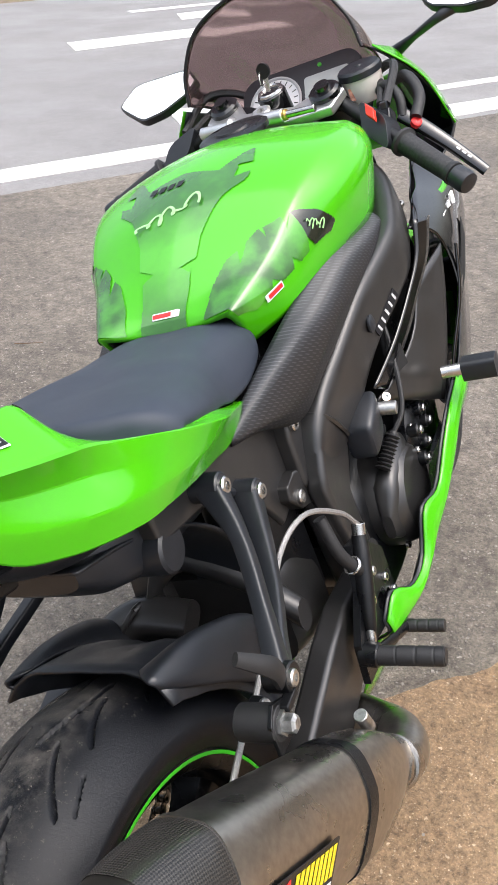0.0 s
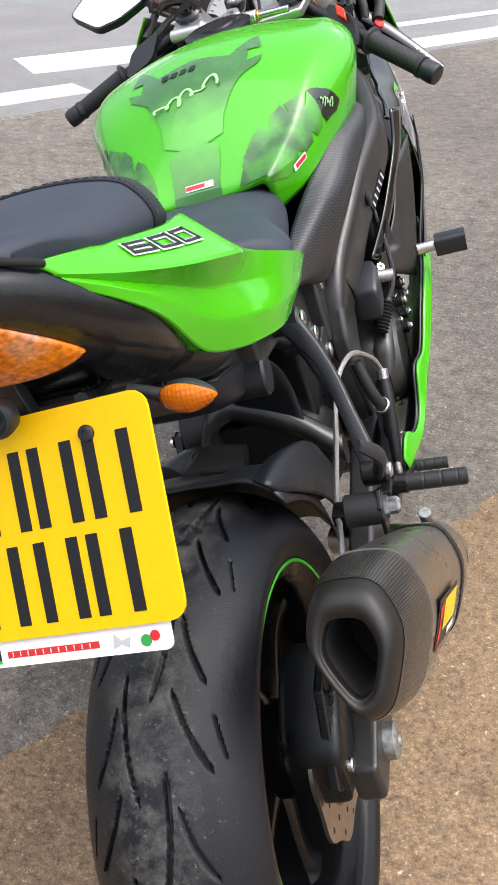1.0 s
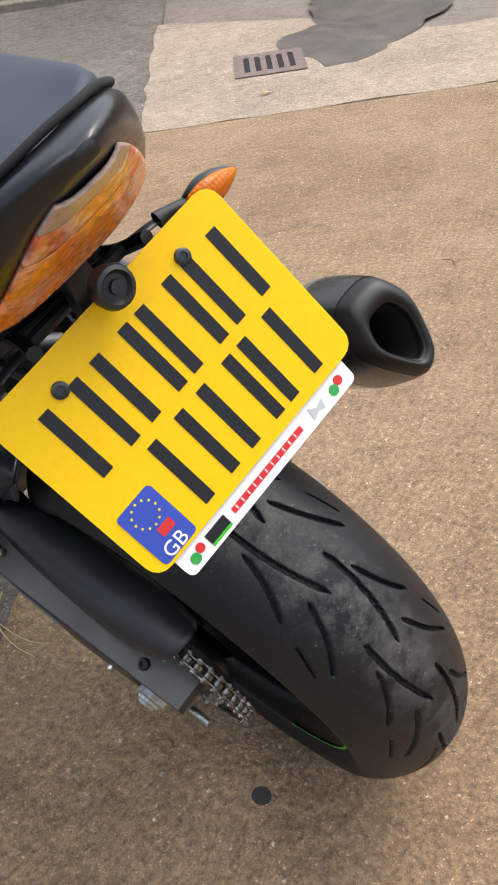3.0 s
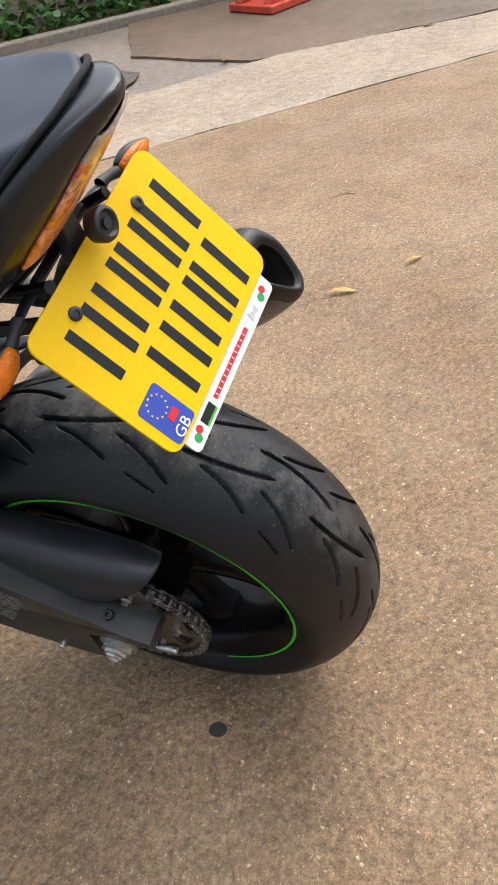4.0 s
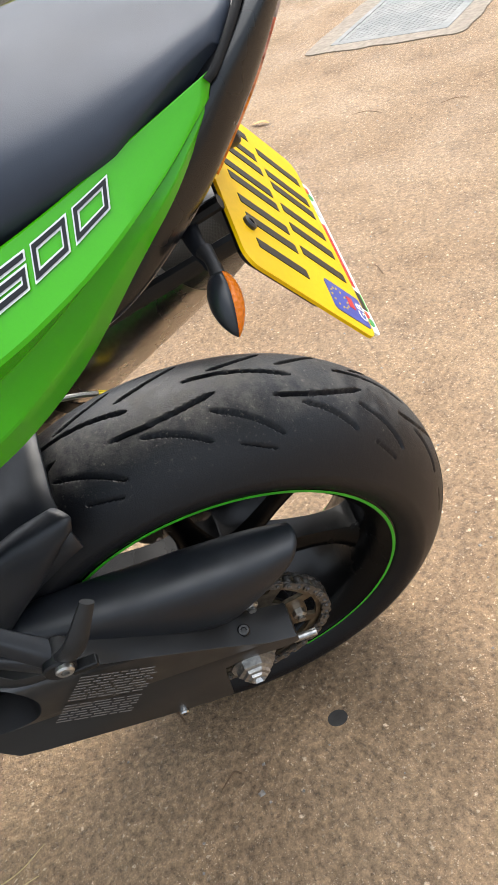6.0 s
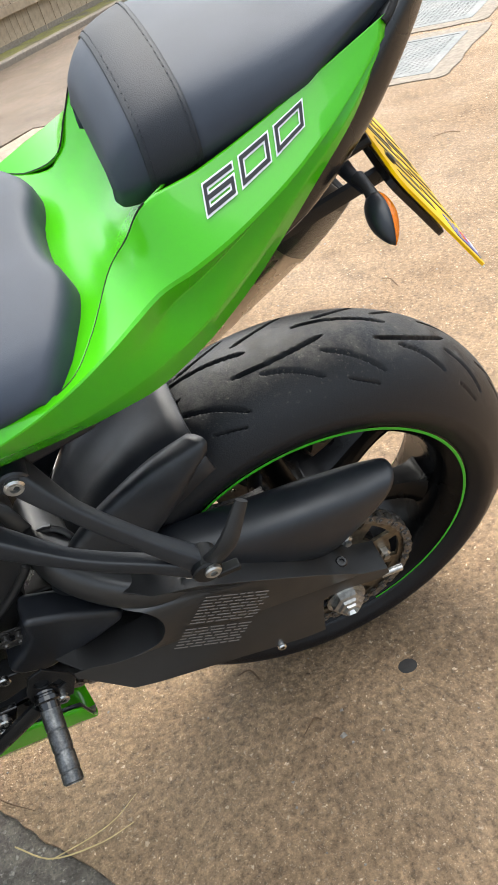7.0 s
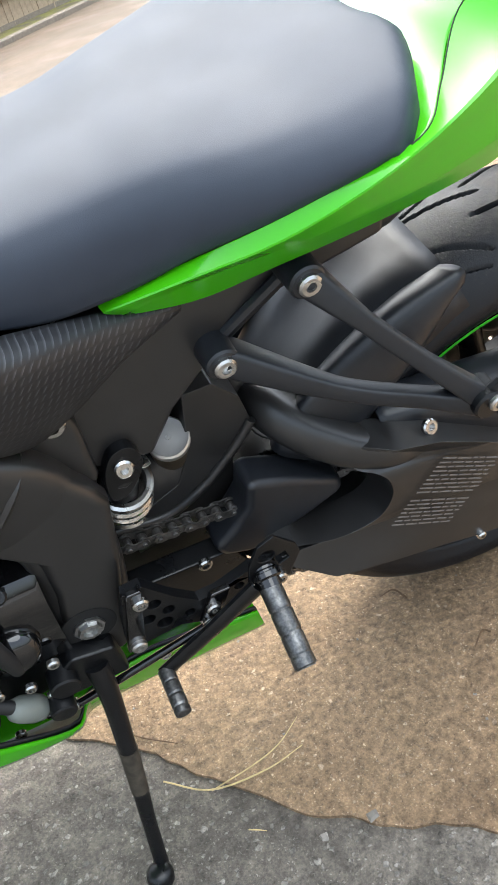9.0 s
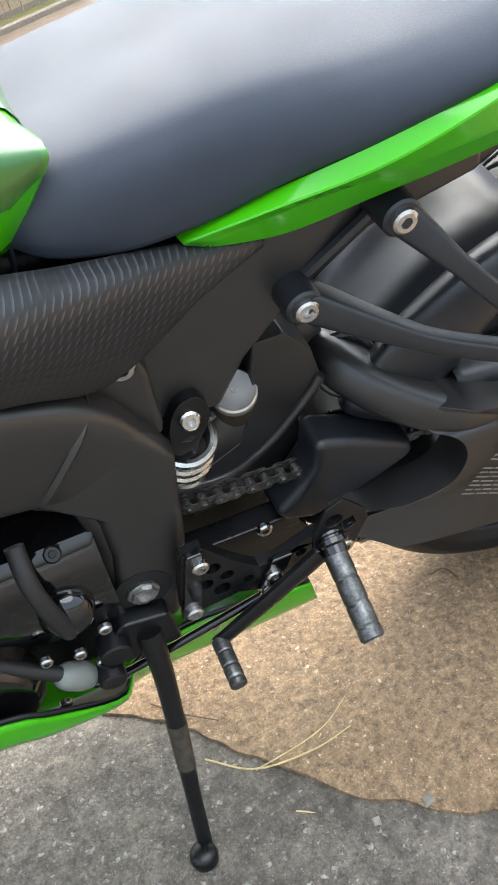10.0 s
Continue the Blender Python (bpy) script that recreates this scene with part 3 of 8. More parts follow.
# ---- drain in the channel ----
drain = thing("drain_grate", "rusty cast-iron drain grate with five slots", "drain", Matrix.Translation(uv_place(3.50, -0.215, -0.002)) @ pose(0, 0, 0, 0, 0, 45))
slots = [rounded(0.235, 0.026, 0.008, 2) for _ in range(5)]
slots = [[(x, y + (i - 2) * 0.052) for x, y in s] for i, s in enumerate(slots)]
part("grate", prism(rounded(0.36, 0.33, 0.012, 2), -0.02, 0.006, lambda u, v, h: (u, v, h), slots), IRON, drain, smooth=False)
# black slab just below the slots, painted as the dark of the pit
part("pit", block((0, 0, -0.002), (0.32, 0.30, 0.01)), HOLE, drain, smooth=False)
solid("damp_patch", prism([(a, b) for a, b in ragged([(2.83, 2.45), (3.0, 2.56), (3.24, 2.53), (3.64, 2.92), (4.1, 2.6), (3.79, 2.07), (3.23, 1.94), (2.78, 1.93), (2.66, 2.02), (2.72, 2.10)], 0.08, 0.03, 8)], -0.0014, -0.0004, lambda a, b, h: (a, b, h)), DAMP, "dark damp stain on the channel by the drain", "stain", kind="structure", smooth=False)

# ---- access covers set in pale mortar ----
def access_cover(u, v, w, d, label):
    c = thing("access_cover", label, "access cover", Matrix.Translation(uv_place(u, v, 0.0)) @ pose(0, 0, 0, 0, 0, 45), group="access covers")
    hole = [(x, y) for x, y in rounded(w, d, 0.01, 2)]
    part("mortar_surround", prism(ragged(rounded(w + 0.20, d + 0.18, 0.05, 3), 0.06, 0.012, int(v * 10)), -0.03, 0.005, lambda a, b, h: (a, b, h), [hole]), PALECON, c, smooth=False)
    part("frame", prism(rounded(w - 0.004, d - 0.004, 0.01, 2), -0.03, 0.006, lambda a, b, h: (a, b, h), [rounded(w - 0.06, d - 0.06, 0.01, 2)]), COVERM, c, smooth=False)
    lid = part("lid", block((0, 0, -0.002), (w - 0.064, d - 0.064, 0.012)), COVERM, c, smooth=False)
    studs = []
    nx, ny = int((w - 0.09) / 0.026), int((d - 0.09) / 0.026)
    for i in range(nx):
        for j in range(ny):
            t = 45 if (i + j) % 2 else -45
            cx, cy = (i - (nx - 1) / 2) * 0.026, (j - (ny - 1) / 2) * 0.026
            ca, sa = math.cos(radians(t)), math.sin(radians(t))
            studs.append(block((cx, cy, 0.0045), (0.018, 0.005, 0.002), [(ca, sa, 0), (-sa, ca, 0), (0, 0, 1)]))
    tagged(part("tread_studs", join(*studs), COVERM, c, smooth=False), kind="stuff")
    return c


access_cover(1.13, -3.42, 0.56, 0.62, "galvanised studded access cover set in pale mortar")
access_cover(1.20, -4.30, 0.60, 0.66, "galvanised studded access cover beside another in mortar")

# ---- fence, kerb and verge at the far side of the yard ----
kerb = thing("kerb", "long low grey kerb edging the mossy verge", "kerb", Matrix.Translation(uv_place(0, 0, 0)), kind="structure")
kerb_part = part("kerb_stone", prism([(5.62, -16), (5.74, -16), (5.74, 2.0), (5.62, 2.0)], -0.1, 0.05, uv_place), PALECON, kerb, bevel=0.015)
solid("verge", prism(ragged([(5.74, -16), (6.6, -16), (6.6, 2.0), (5.74, 2.0)], 0.25, 0.0, 3), -0.1, 0.035, uv_place), MOSS, "mossy yellow-green soil verge below the fence", "verge", kind="structure", smooth=False)
fence = thing("fence", "weathered brown close-board wooden fence", "fence", Matrix.Translation(uv_place(6.16, -7, 0)) @ pose(0, 0, 0, 0, 0, -45), kind="structure")
rnd = random.Random(5)
board = make("board", prism([(-0.048, 0.0), (0.048, 0.004), (0.048, 0.014), (-0.048, 0.022)], 0.03, 1.80, lambda u, v, h: (u, v, h)), WOOD, smooth=False)
board.parent = fence
first = True
for k in range(-92, 86):
    ob = board if first else board.copy()
    if not first:
        scene.collection.objects.link(ob)
    first = False
    ob.location = (k * 0.094, rnd.uniform(-0.004, 0.004), rnd.uniform(-0.012, 0.012))
    ob.rotation_euler = (rnd.uniform(-0.006, 0.006), rnd.uniform(-0.006, 0.006), 0)
for z in (0.35, 1.0, 1.6):
    part("rail", block((0, -0.03, z), (17.0, 0.04, 0.08)), WOOD, fence, smooth=False)
part("gravel_board", block((0, 0.012, 0.02), (17.0, 0.03, 0.13)), PALECON, fence, smooth=False)


# ---- plants, leaves and litter ----
def leaf_mesh(length, width, curl, rnd):
    mid = [(0, 0, 0), (0, length * 0.35, curl * 0.6), (0, length * 0.7, curl), (0, length, curl * 0.5)]
    w = [0.15, 1.0, 0.75, 0.05]
    rows = [[(p[0] - width * k / 2, p[1], p[2] + curl * 0.35 * k), (0, p[1], p[2]), (p[0] + width * k / 2, p[1], p[2] + curl * 0.35 * k)] for p, k in zip(mid, w)]
    return loft(rows, closed=False)


def turned(geo, m):
    return np.array([(m @ Vector(q))[:] for q in geo[0]]), geo[1]


rnd = random.Random(11)
geo = []
for k in range(900):
    u, v = 5.78 + abs(rnd.gauss(0, 0.26)), rnd.uniform(-2.0, 0.2)
    z = 0.03 + abs(rnd.gauss(0, 0.17)) * (1.2 if u > 5.95 else 0.6)
    p = uv_place(u, v, z)
    geo.append(turned(leaf_mesh(rnd.uniform(0.05, 0.09), rnd.uniform(0.04, 0.075), 0.008, rnd), pose(*p, rnd.uniform(-40, 60), rnd.uniform(-40, 40), rnd.uniform(0, 360))))
stems = [tube([uv_place(5.9 + rnd.uniform(-.1, .3), v, 0.02), uv_place(5.85 + rnd.uniform(-.1, .2), v + rnd.uniform(-.2, .2), 0.2), uv_place(5.9 + rnd.uniform(-.1, .2), v + rnd.uniform(-.4, .4), 0.45)], 0.004, 6, 6) for v in np.linspace(-1.9, 0.1, 14)]
ivy = thing("ivy", "low dark green ivy growing on the verge", "plant", Matrix.Identity(4), kind="stuff")
part("foliage", join(*geo), LEAFG, ivy)
part("stems", join(*stems), TWIGM, ivy)

rnd = random.Random(12)
pile_c = V((3.32, -0.37, 0))
geo = []
for k in range(110):
    r = abs(rnd.gauss(0, 0.11))
    a = rnd.uniform(0, 6.28)
    p = pile_c + V((r * math.cos(a) * 1.3, r * math.sin(a) * 1.3, 0.004 + max(0, 0.05 - r * 0.3) * rnd.random()))
    geo.append(turned(leaf_mesh(rnd.uniform(0.05, 0.10), rnd.uniform(0.015, 0.04), 0.012, rnd), pose(*p, rnd.uniform(-12, 14), rnd.uniform(-14, 14), rnd.uniform(0, 360))))
pile = thing("leaf_pile", "small heap of dead leaves on the concrete", "leaves", Matrix.Identity(4), kind="stuff")
part("leaves", join(*geo[:60]), LEAFY, pile)
part("brown_leaves", join(*geo[60:]), LEAFB, pile)
geo = []
for k in range(26):
    a, r = rnd.uniform(0, 6.28), abs(rnd.gauss(0, 0.1))
    p = pile_c + V((r * math.cos(a), r * math.sin(a), 0.012))
    d = V((math.cos(a * 3), math.sin(a * 3), 0)) * rnd.uniform(0.05, 0.12)
    geo.append(tube([p - d, p + V((0, 0, 0.01)), p + d], 0.0016, 5))
part("twigs", join(*geo), TWIGM, pile)


def leaf(x, y, size, turn, mat, label, width=0.4):
    return solid("fallen_leaf", leaf_mesh(size, size * width, size * 0.12, None), mat, label, "leaf", pose(x, y, 0.003, 0, 0, turn), group="fallen leaves", thick=0.0006)


leaf(1.56, -0.02, 0.075, 60, LEAFY, "slim yellow leaf lying on the concrete", 0.22)
leaf(1.33, 0.11, 0.085, 20, LEAFY, "slim yellow leaf lying on the concrete", 0.28)
leaf(1.576, 3.215, 0.14, 60, LEAFO, "curled orange leaf lying on the asphalt", 0.55)
leaf(2.30, 2.02, 0.06, 80, LEAFY, "small yellow leaf near the drain", 0.3)
leaf(2.555, -0.65, 0.09, 130, LEAFY, "slim yellow leaf lying on the concrete", 0.3)
for k, (x, y) in enumerate(((4.9, -2.6), (5.3, -1.4), (6.2, -2.2), (5.1, -0.5), (6.6, -3.0), (4.4, 0.6), (3.9, 1.6), (6.9, -1.6), (7.4, -2.6), (7.9, -3.4))):
    leaf(x, y, 0.08, 47 * k, LEAFB, "curled brown dead leaf on the ground", 0.6)


def straw(points, radius, label, mat=STRAW, name="straw"):
    return solid(name, tube([(x, y, z) for x, y, z in points], [radius, radius, radius * 0.5], 6, 14), mat, label, name, group=name + "s")


straw([(-0.090, 0.565, 0.004), (-0.137, 0.513, 0.006), (-0.150, 0.44, 0.009), (-0.144, 0.386, 0.012)], 0.0013, "bent dry straw stalk on the ground")
straw([(-0.137, 0.513, 0.004), (-0.135, 0.45, 0.010), (-0.125, 0.41, 0.012), (-0.102, 0.374, 0.014)], 0.0010, "bent dry straw stalk on the ground")
straw([(-0.21, 0.491, 0.003), (-0.217, 0.481, 0.004), (-0.223, 0.472, 0.003)], 0.0010, "short straw piece on the asphalt")
straw([(0.031, 0.604, 0.003), (-0.01, 0.57, 0.006), (-0.044, 0.53, 0.004)], 0.0013, "dry brown stalk beside the stand", TWIGM, "twig")
for k, (x, y, a, s) in enumerate(((0.875, 1.312, 30, 0.06), (2.0, 0.35, 120, 0.09), (1.35, 0.55, 75, 0.05), (1.1, -0.6, 10, 0.07), (2.2, -1.0, 40, 0.12), (2.0, -1.25, 60, 0.1), (1.7, -1.6, 35, 0.1), (2.4, -0.3, 20, 0.08), (0.45, -0.75, 80, 0.06), (1.9, 2.9, 100, 0.09), (-1.4, 1.9, 20, 0.10), (-1.1, 1.7, 60, 0.08), (0.02, 0.16, 50, 0.04), (-0.12, 0.10, 110, 0.035))):
    d = V((math.cos(radians(a)), math.sin(radians(a)), 0)) * s / 2
    c = V((x, y, 0.004))
    straw([c - d, c + V((0.01, -0.006, 0.004)), c + d], 0.0015, "thin dry brown twig on the ground", TWIGM, "twig")

# loose stones on the asphalt and the concrete, and one dark oil spot
rnd = random.Random(21)


def stones(count, place, lo, hi):
    out = []
    for k in range(count):
        x, y = place()
        s = rnd.uniform(lo, hi) * (1.6 if rnd.random() < 0.06 else 1)
        ico = [(-1, -.9, 0), (1, -.8, 0), (1.1, .8, 0), (-.9, 1, 0), (-.6, -.6, .75), (.6, -.5, .7), (.55, .6, .8), (-.6, .55, .7)]
        pts = [(q[0] * s * rnd.uniform(.7, 1.1), q[1] * s * rnd.uniform(.7, 1.1), q[2] * s * rnd.uniform(.6, 1)) for q in ico]
        out.append(turned((pts, [[0, 1, 5, 4], [1, 2, 6, 5], [2, 3, 7, 6], [3, 0, 4, 7], [4, 5, 6, 7]]), pose(x, y, -0.009 if 0 else 0, 0, 0, rnd.uniform(0, 360))))
    return join(*out)


def on_asphalt():
    u = rnd.uniform(-2.2, 3.0)
    return uv_place(u, edge_v(u) + 0.02 + abs(rnd.gauss(0, 0.9)))[:2]


grit = solid("grit", stones(2600, on_asphalt, 0.0014, 0.0036), STONE, "loose grey grit and small stones on asphalt", "gravel", kind="stuff")
grit.location = (0, 0, -0.005)
solid("sand_grit", stones(900, lambda: uv_place(rnd.uniform(-1.6, 2.6), rnd.uniform(-2.4, 0.38))[:2], 0.0012, 0.0032), STONE, "fine loose grit on the concrete", "gravel", kind="stuff")
solid("pebble", stones(1, lambda: (-0.269, 0.354), 0.007, 0.007), STONE, "single pale pebble on the asphalt edge", "pebble")

SPOT = material("dark_oil_stain", (0.020, 0.019, 0.018), 0.7, grain=0.3, scale=80, bump=0.4, bump_scale=200)
solid("oil_spot", prism(ragged(circle2(0, 0, 0.0135, 14), 0.004, 0.003, 9), 0.0, 0.0006, lambda u, v, h: (u - 0.088, v * 1.1 - 0.070, h)), SPOT, "small dark oil spot on the concrete", "stain", kind="structure", smooth=False)

# ---- red barrier foot by the verge ----
barrier = thing("barrier_foot", "red plastic road-barrier foot standing by the verge", "barrier", Matrix.Translation((5.42, 1.80, 0)) @ pose(0, 0, 0, 0, 0, -20))
part("base", prism([(-0.36, -0.22), (0.36, -0.22), (0.30, 0.22), (-0.30, 0.22)], 0.0, 0.05, lambda u, v, h: (u, v, h)), REDPL, barrier, bevel=0.01)
for sx in (-1, 1):
    part("sloping_side", prism([(-0.30, 0.05), (-0.06, 0.55), (0.06, 0.55), (0.30, 0.05), (0.20, 0.05), (0.0, 0.42), (-0.20, 0.05)], -0.03, 0.03, lambda u, v, h, s=sx: (u, h + s * 0.13, v)), REDPL, barrier, bevel=0.006)
part("top", block((0, 0, 0.55), (0.14, 0.34, 0.06)), REDPL, barrier, bevel=0.01)
part("post", block((0, 0, 0.80), (0.07, 0.07, 0.5)), REDPL, barrier, bevel=0.008)

# ---- the motorcycle: x to its right, y ahead, z up from the rear axle; it leans on its side stand ----
BIKE = pose(0, 0, 0.305, 1.477, -17.932, -0.455)
bike = thing("motorcycle", "green and black sports motorcycle leaning on its side stand", "motorcycle", BIKE @ Matrix.Translation((0, 0, -0.315)))
SHIFT = Matrix.Translation((0, 0, 0.315))


def bpart(name, geo, mat, label="", parent=None, **kw):
    """A part of the motorcycle, or of one of its parts, in places measured from the rear axle."""
    ob = part(name, geo, mat, parent or bike, label, **kw)
    if parent is None:
        ob.matrix_local = SHIFT
    return ob


def bolt(parent, p, axis, r=0.009, mat=STEEL, socket=True, name="bolt", h=0.006):
    a = V(axis) / np.linalg.norm(axis)
    prof = [(0, r), (h * 0.7, r), (h, r * 0.8)]
    if socket:
        prof += [(h, r * 0.45), (h * 0.3, r * 0.42)]
    return bpart(name, lathe(prof, p, a, 14), mat, parent=parent, angle=30)


def side_plate(outline, x_lo, x_hi, holes=(), bow=None):
    """A plate standing along the bike: an outline of (y, z) between two x."""
    f = bow or (lambda y, z: 0.0)
    return prism(outline, x_lo, x_hi, lambda y, z, h: (h + f(y, z) * (1 if h > 0 else -1), y, z), holes)


# -- rear wheel
def tyre_geo(crown=0.10, centre=0.215, n_turn=1080, n_cross=124, pitch=32.7):
    half = radians(64)
    arc = np.linspace(-half, half, n_cross)
    x, r = crown * np.sin(arc), centre + crown * np.cos(arc)
    s = crown * arc
    th = np.linspace(0, 2 * np.pi, n_turn, endpoint=False)
    T, S = np.meshgrid(np.degrees(th), s, indexing="ij")
    depth = np.zeros_like(T)

    def groove(start, length, s0, s1, bulge, width):
        for k in range(11):
            u = ((T - start - pitch * k) % 360) / length
            inside = u < 1.0
            uc = np.clip(u, 0, 1)
            mid = s0 + (s1 - s0) * uc + bulge * np.sin(np.pi * uc)
            slope = ((s1 - s0) + bulge * np.pi * np.cos(np.pi * uc)) / (radians(length) * 0.31)
            d = np.abs(S - mid) / np.sqrt(1 + slope ** 2)
            w = width * np.minimum(1, 8 * np.minimum(uc, 1 - uc) + 0.25)
            depth[:] = np.maximum(depth, np.where(inside, np.clip((w - d) / 0.0011, 0, 1), 0))

    groove(80.5, 22, -0.020, -0.006, -0.006, 0.0031)
    groove(97.0, 22, 0.020, 0.006, 0.006, 0.0031)
    for side in (-1, 1):
        o = 0 if side < 0 else 16.4
        groove(80.5 + o + 6, 13, side * 0.030, side * 0.058, side * -0.004, 0.0028)
        groove(80.5 + o + 20, 14, side * 0.026, side * 0.064, side * -0.004, 0.0028)
        groove(80.5 + o + 24, 8, side * 0.066, side * 0.078, 0, 0.0014)
    R = r[None, :] - 0.0060 * depth
    verts = np.stack([np.broadcast_to(x, R.shape), R * np.cos(th)[:, None], R * np.sin(th)[:, None]], -1)
    wall = [(0.0905, 0.255), (0.090, 0.247), (0.0865, 0.2385), (0.0855, 0.2375), (0.081, 0.2285), (0.0770, 0.2245), (0.0730, 0.2235)]
    left = np.stack([np.stack([np.full_like(th, -wx), wr * np.cos(th), wr * np.sin(th)], -1) for wx, wr in wall[::-1]], 1)
    right = np.stack([np.stack([np.full_like(th, wx), wr * np.cos(th), wr * np.sin(th)], -1) for wx, wr in wall], 1)
    return np.concatenate([left, verts, right], 1)


def ring_mesh(grid):
    n, k = grid.shape[:2]
    i = np.arange(n)[:, None] * k
    j = np.arange(k - 1)[None, :]
    i2 = (np.arange(n)[:, None] + 1) % n * k
    f = np.stack([i + j, i + j + 1, i2 + j + 1, i2 + j], -1).reshape(-1, 4)
    return grid.reshape(-1, 3), f.tolist()


wheel = bpart("rear_wheel", lathe([(-0.073, 0.2235), (-0.0765, 0.2250), (-0.0775, 0.2215), (-0.070, 0.2165), (-0.066, 0.205), (-0.045, 0.196), (0.045, 0.196), (0.066, 0.205), (0.070, 0.2165),
                                  (0.0775, 0.2215), (0.0765, 0.2250), (0.073, 0.2235)] + [(0.06, 0.211), (0.042, 0.2015), (-0.042, 0.2015), (-0.06, 0.211), (-0.073, 0.2235)], (0, 0, 0), (1, 0, 0), 120, caps=False), WHEELBLACK,
              "gloss black cast wheel", angle=50)
bpart("tyre", ring_mesh(tyre_geo()), TYRE, "worn wide rubber tyre with curved grooves", wheel, angle=60)
for side in (-1, 1):
    t0 = (-35, 250) if side < 0 else (-60, 240)
    for name, r, mat in (("rim_stripe", 0.2205, STRIPE), ("white_pinstripe", 0.2165, GREYPR)):
        rings = []
        for a in np.linspace(radians(t0[0]), radians(t0[1]), 110):
            rings.append([(side * 0.0784, (r - 0.0022) * math.cos(a), (r - 0.0022) * math.sin(a)), (side * 0.0790, r * math.cos(a), r * math.sin(a)), (side * 0.0784, (r + 0.0020) * math.cos(a), (r + 0.0020) * math.sin(a))])
        if mat is STRIPE:
            bpart(name, loft(rings, closed=False), mat, "thin bright green tape on the rim", wheel)
for k in range(6):
    a = radians(60 * k + 18)
    ca, sa = math.cos(a), math.sin(a)
    rings = []
    for r, w, h in ((0.045, 0.030, 0.030), (0.08, 0.019, 0.024), (0.14, 0.0165, 0.020), (0.18, 0.020, 0.024), (0.203, 0.032, 0.034)):
        rings.append([(h * px, r * ca - w * py * sa, r * sa + w * py * ca) for px, py in ((-1, -.55), (-.75, -1), (.75, -1), (1, -.55), (1, .55), (.75, 1), (-.75, 1), (-1, .55))])
    bpart("spoke", smooth_loft(rings, 14), WHEELBLACK, parent=wheel)
bpart("hub", lathe([(-0.085, 0.036), (-0.075, 0.055), (-0.04, 0.058), (0.04, 0.058), (0.07, 0.050), (0.085, 0.036)], (0, 0, 0), (1, 0, 0), 32), WHEELBLACK, parent=wheel)
# sprocket with its carrier
teeth, pr = 43, 0.1087
out2 = []
for k in range(teeth):
    a = 2 * math.pi * k / teeth
    for da, rr in ((-0.30, pr - 0.0045), (-0.12, pr + 0.004), (0.12, pr + 0.004), (0.30, pr - 0.0045)):
        out2.append(((rr) * math.cos(a + da * 2 * math.pi / teeth), rr * math.sin(a + da * 2 * math.pi / teeth)))
cut = []
for k in range(5):
    a = 2 * math.pi * k / 5
    cut.append([(0.093 * math.cos(a + d), 0.093 * math.sin(a + d)) for d in np.linspace(-0.22, 0.22, 6)] + [(0.066 * math.cos(a + d), 0.066 * math.sin(a + d)) for d in np.linspace(0.16, -0.16, 5)])
    b = a + math.pi / 5
    cut.append([(0.097 * math.cos(b + d), 0.097 * math.sin(b + d)) for d in np.linspace(-0.26, 0.26, 6)] + [(0.085 * math.cos(b + d), 0.085 * math.sin(b + d)) for d in np.linspace(0.24, -0.24, 5)])
sprocket = bpart("sprocket", prism(out2, -0.122, -0.1165, lambda u, v, h: (h, u, v), cut), SPROCKET, "worn steel rear sprocket", wheel, smooth=False)
for k in range(5):
    a = 2 * math.pi * (k + 0.5) / 5
    bpart("nut", lathe([(0, 0.0085), (0.007, 0.0085), (0.009, 0.005), (0.013, 0.005)], (-0.122, 0.074 * math.cos(a), 0.074 * math.sin(a)), (-1, 0, 0), 6), ZINC, parent=wheel, smooth=False)
bpart("carrier", lathe([(-0.085, 0.05), (-0.10, 0.07), (-0.116, 0.07), (-0.116, 0.03)], (0, 0, 0), (1, 0, 0), 32), CAST, parent=wheel)
# brake disc, wavy
out3 = [((0.108 + 0.004 * math.sin(8 * t)) * math.cos(t), (0.108 + 0.004 * math.sin(8 * t)) * math.sin(t)) for t in np.linspace(0, 2 * math.pi, 128, endpoint=False)]
holes3 = [circle2(0.0, 0.0, 0.066, 48)] + [circle2((0.080 + 0.018 * (k % 2)) * math.cos(k * math.pi / 12), (0.080 + 0.018 * (k % 2)) * math.sin(k * math.pi / 12), 0.004, 8) for k in range(24)]
bpart("brake_disc", prism(out3, 0.092, 0.0965, lambda u, v, h: (h, u, v), holes3), DISC, "wavy steel rear brake disc", wheel, smooth=False)
bpart("disc_carrier", lathe([(0.085, 0.04), (0.094, 0.068), (0.0965, 0.068), (0.0965, 0.03)], (0, 0, 0), (1, 0, 0), 24), CAST, parent=wheel)

# -- chain: rollers and pairs of side plates
def chain_path():
    c0, r0, c1, r1 = (0.0, 0.0), 0.1087, (0.635, 0.130), 0.043
    pts = []
    for a in np.linspace(radians(282), radians(84), 60):
        pts.append((c0[0] + r0 * math.cos(a), c0[1] + r0 * math.sin(a)))
    for a in np.linspace(radians(84), radians(-78), 24):
        pts.append((c1[0] + r1 * math.cos(a), c1[1] + r1 * math.sin(a)))
    pts.append(pts[0])
    p = np.array(pts)
    d = np.r_[0, np.cumsum(np.linalg.norm(np.diff(p, axis=0), axis=1))]
    n = int(round(d[-1] / 0.015875))
    n += n % 2
    q = np.linspace(0, d[-1], n, endpoint=False)
    return np.stack([np.interp(q, d, p[:, 0]), np.interp(q, d, p[:, 1])], 1)


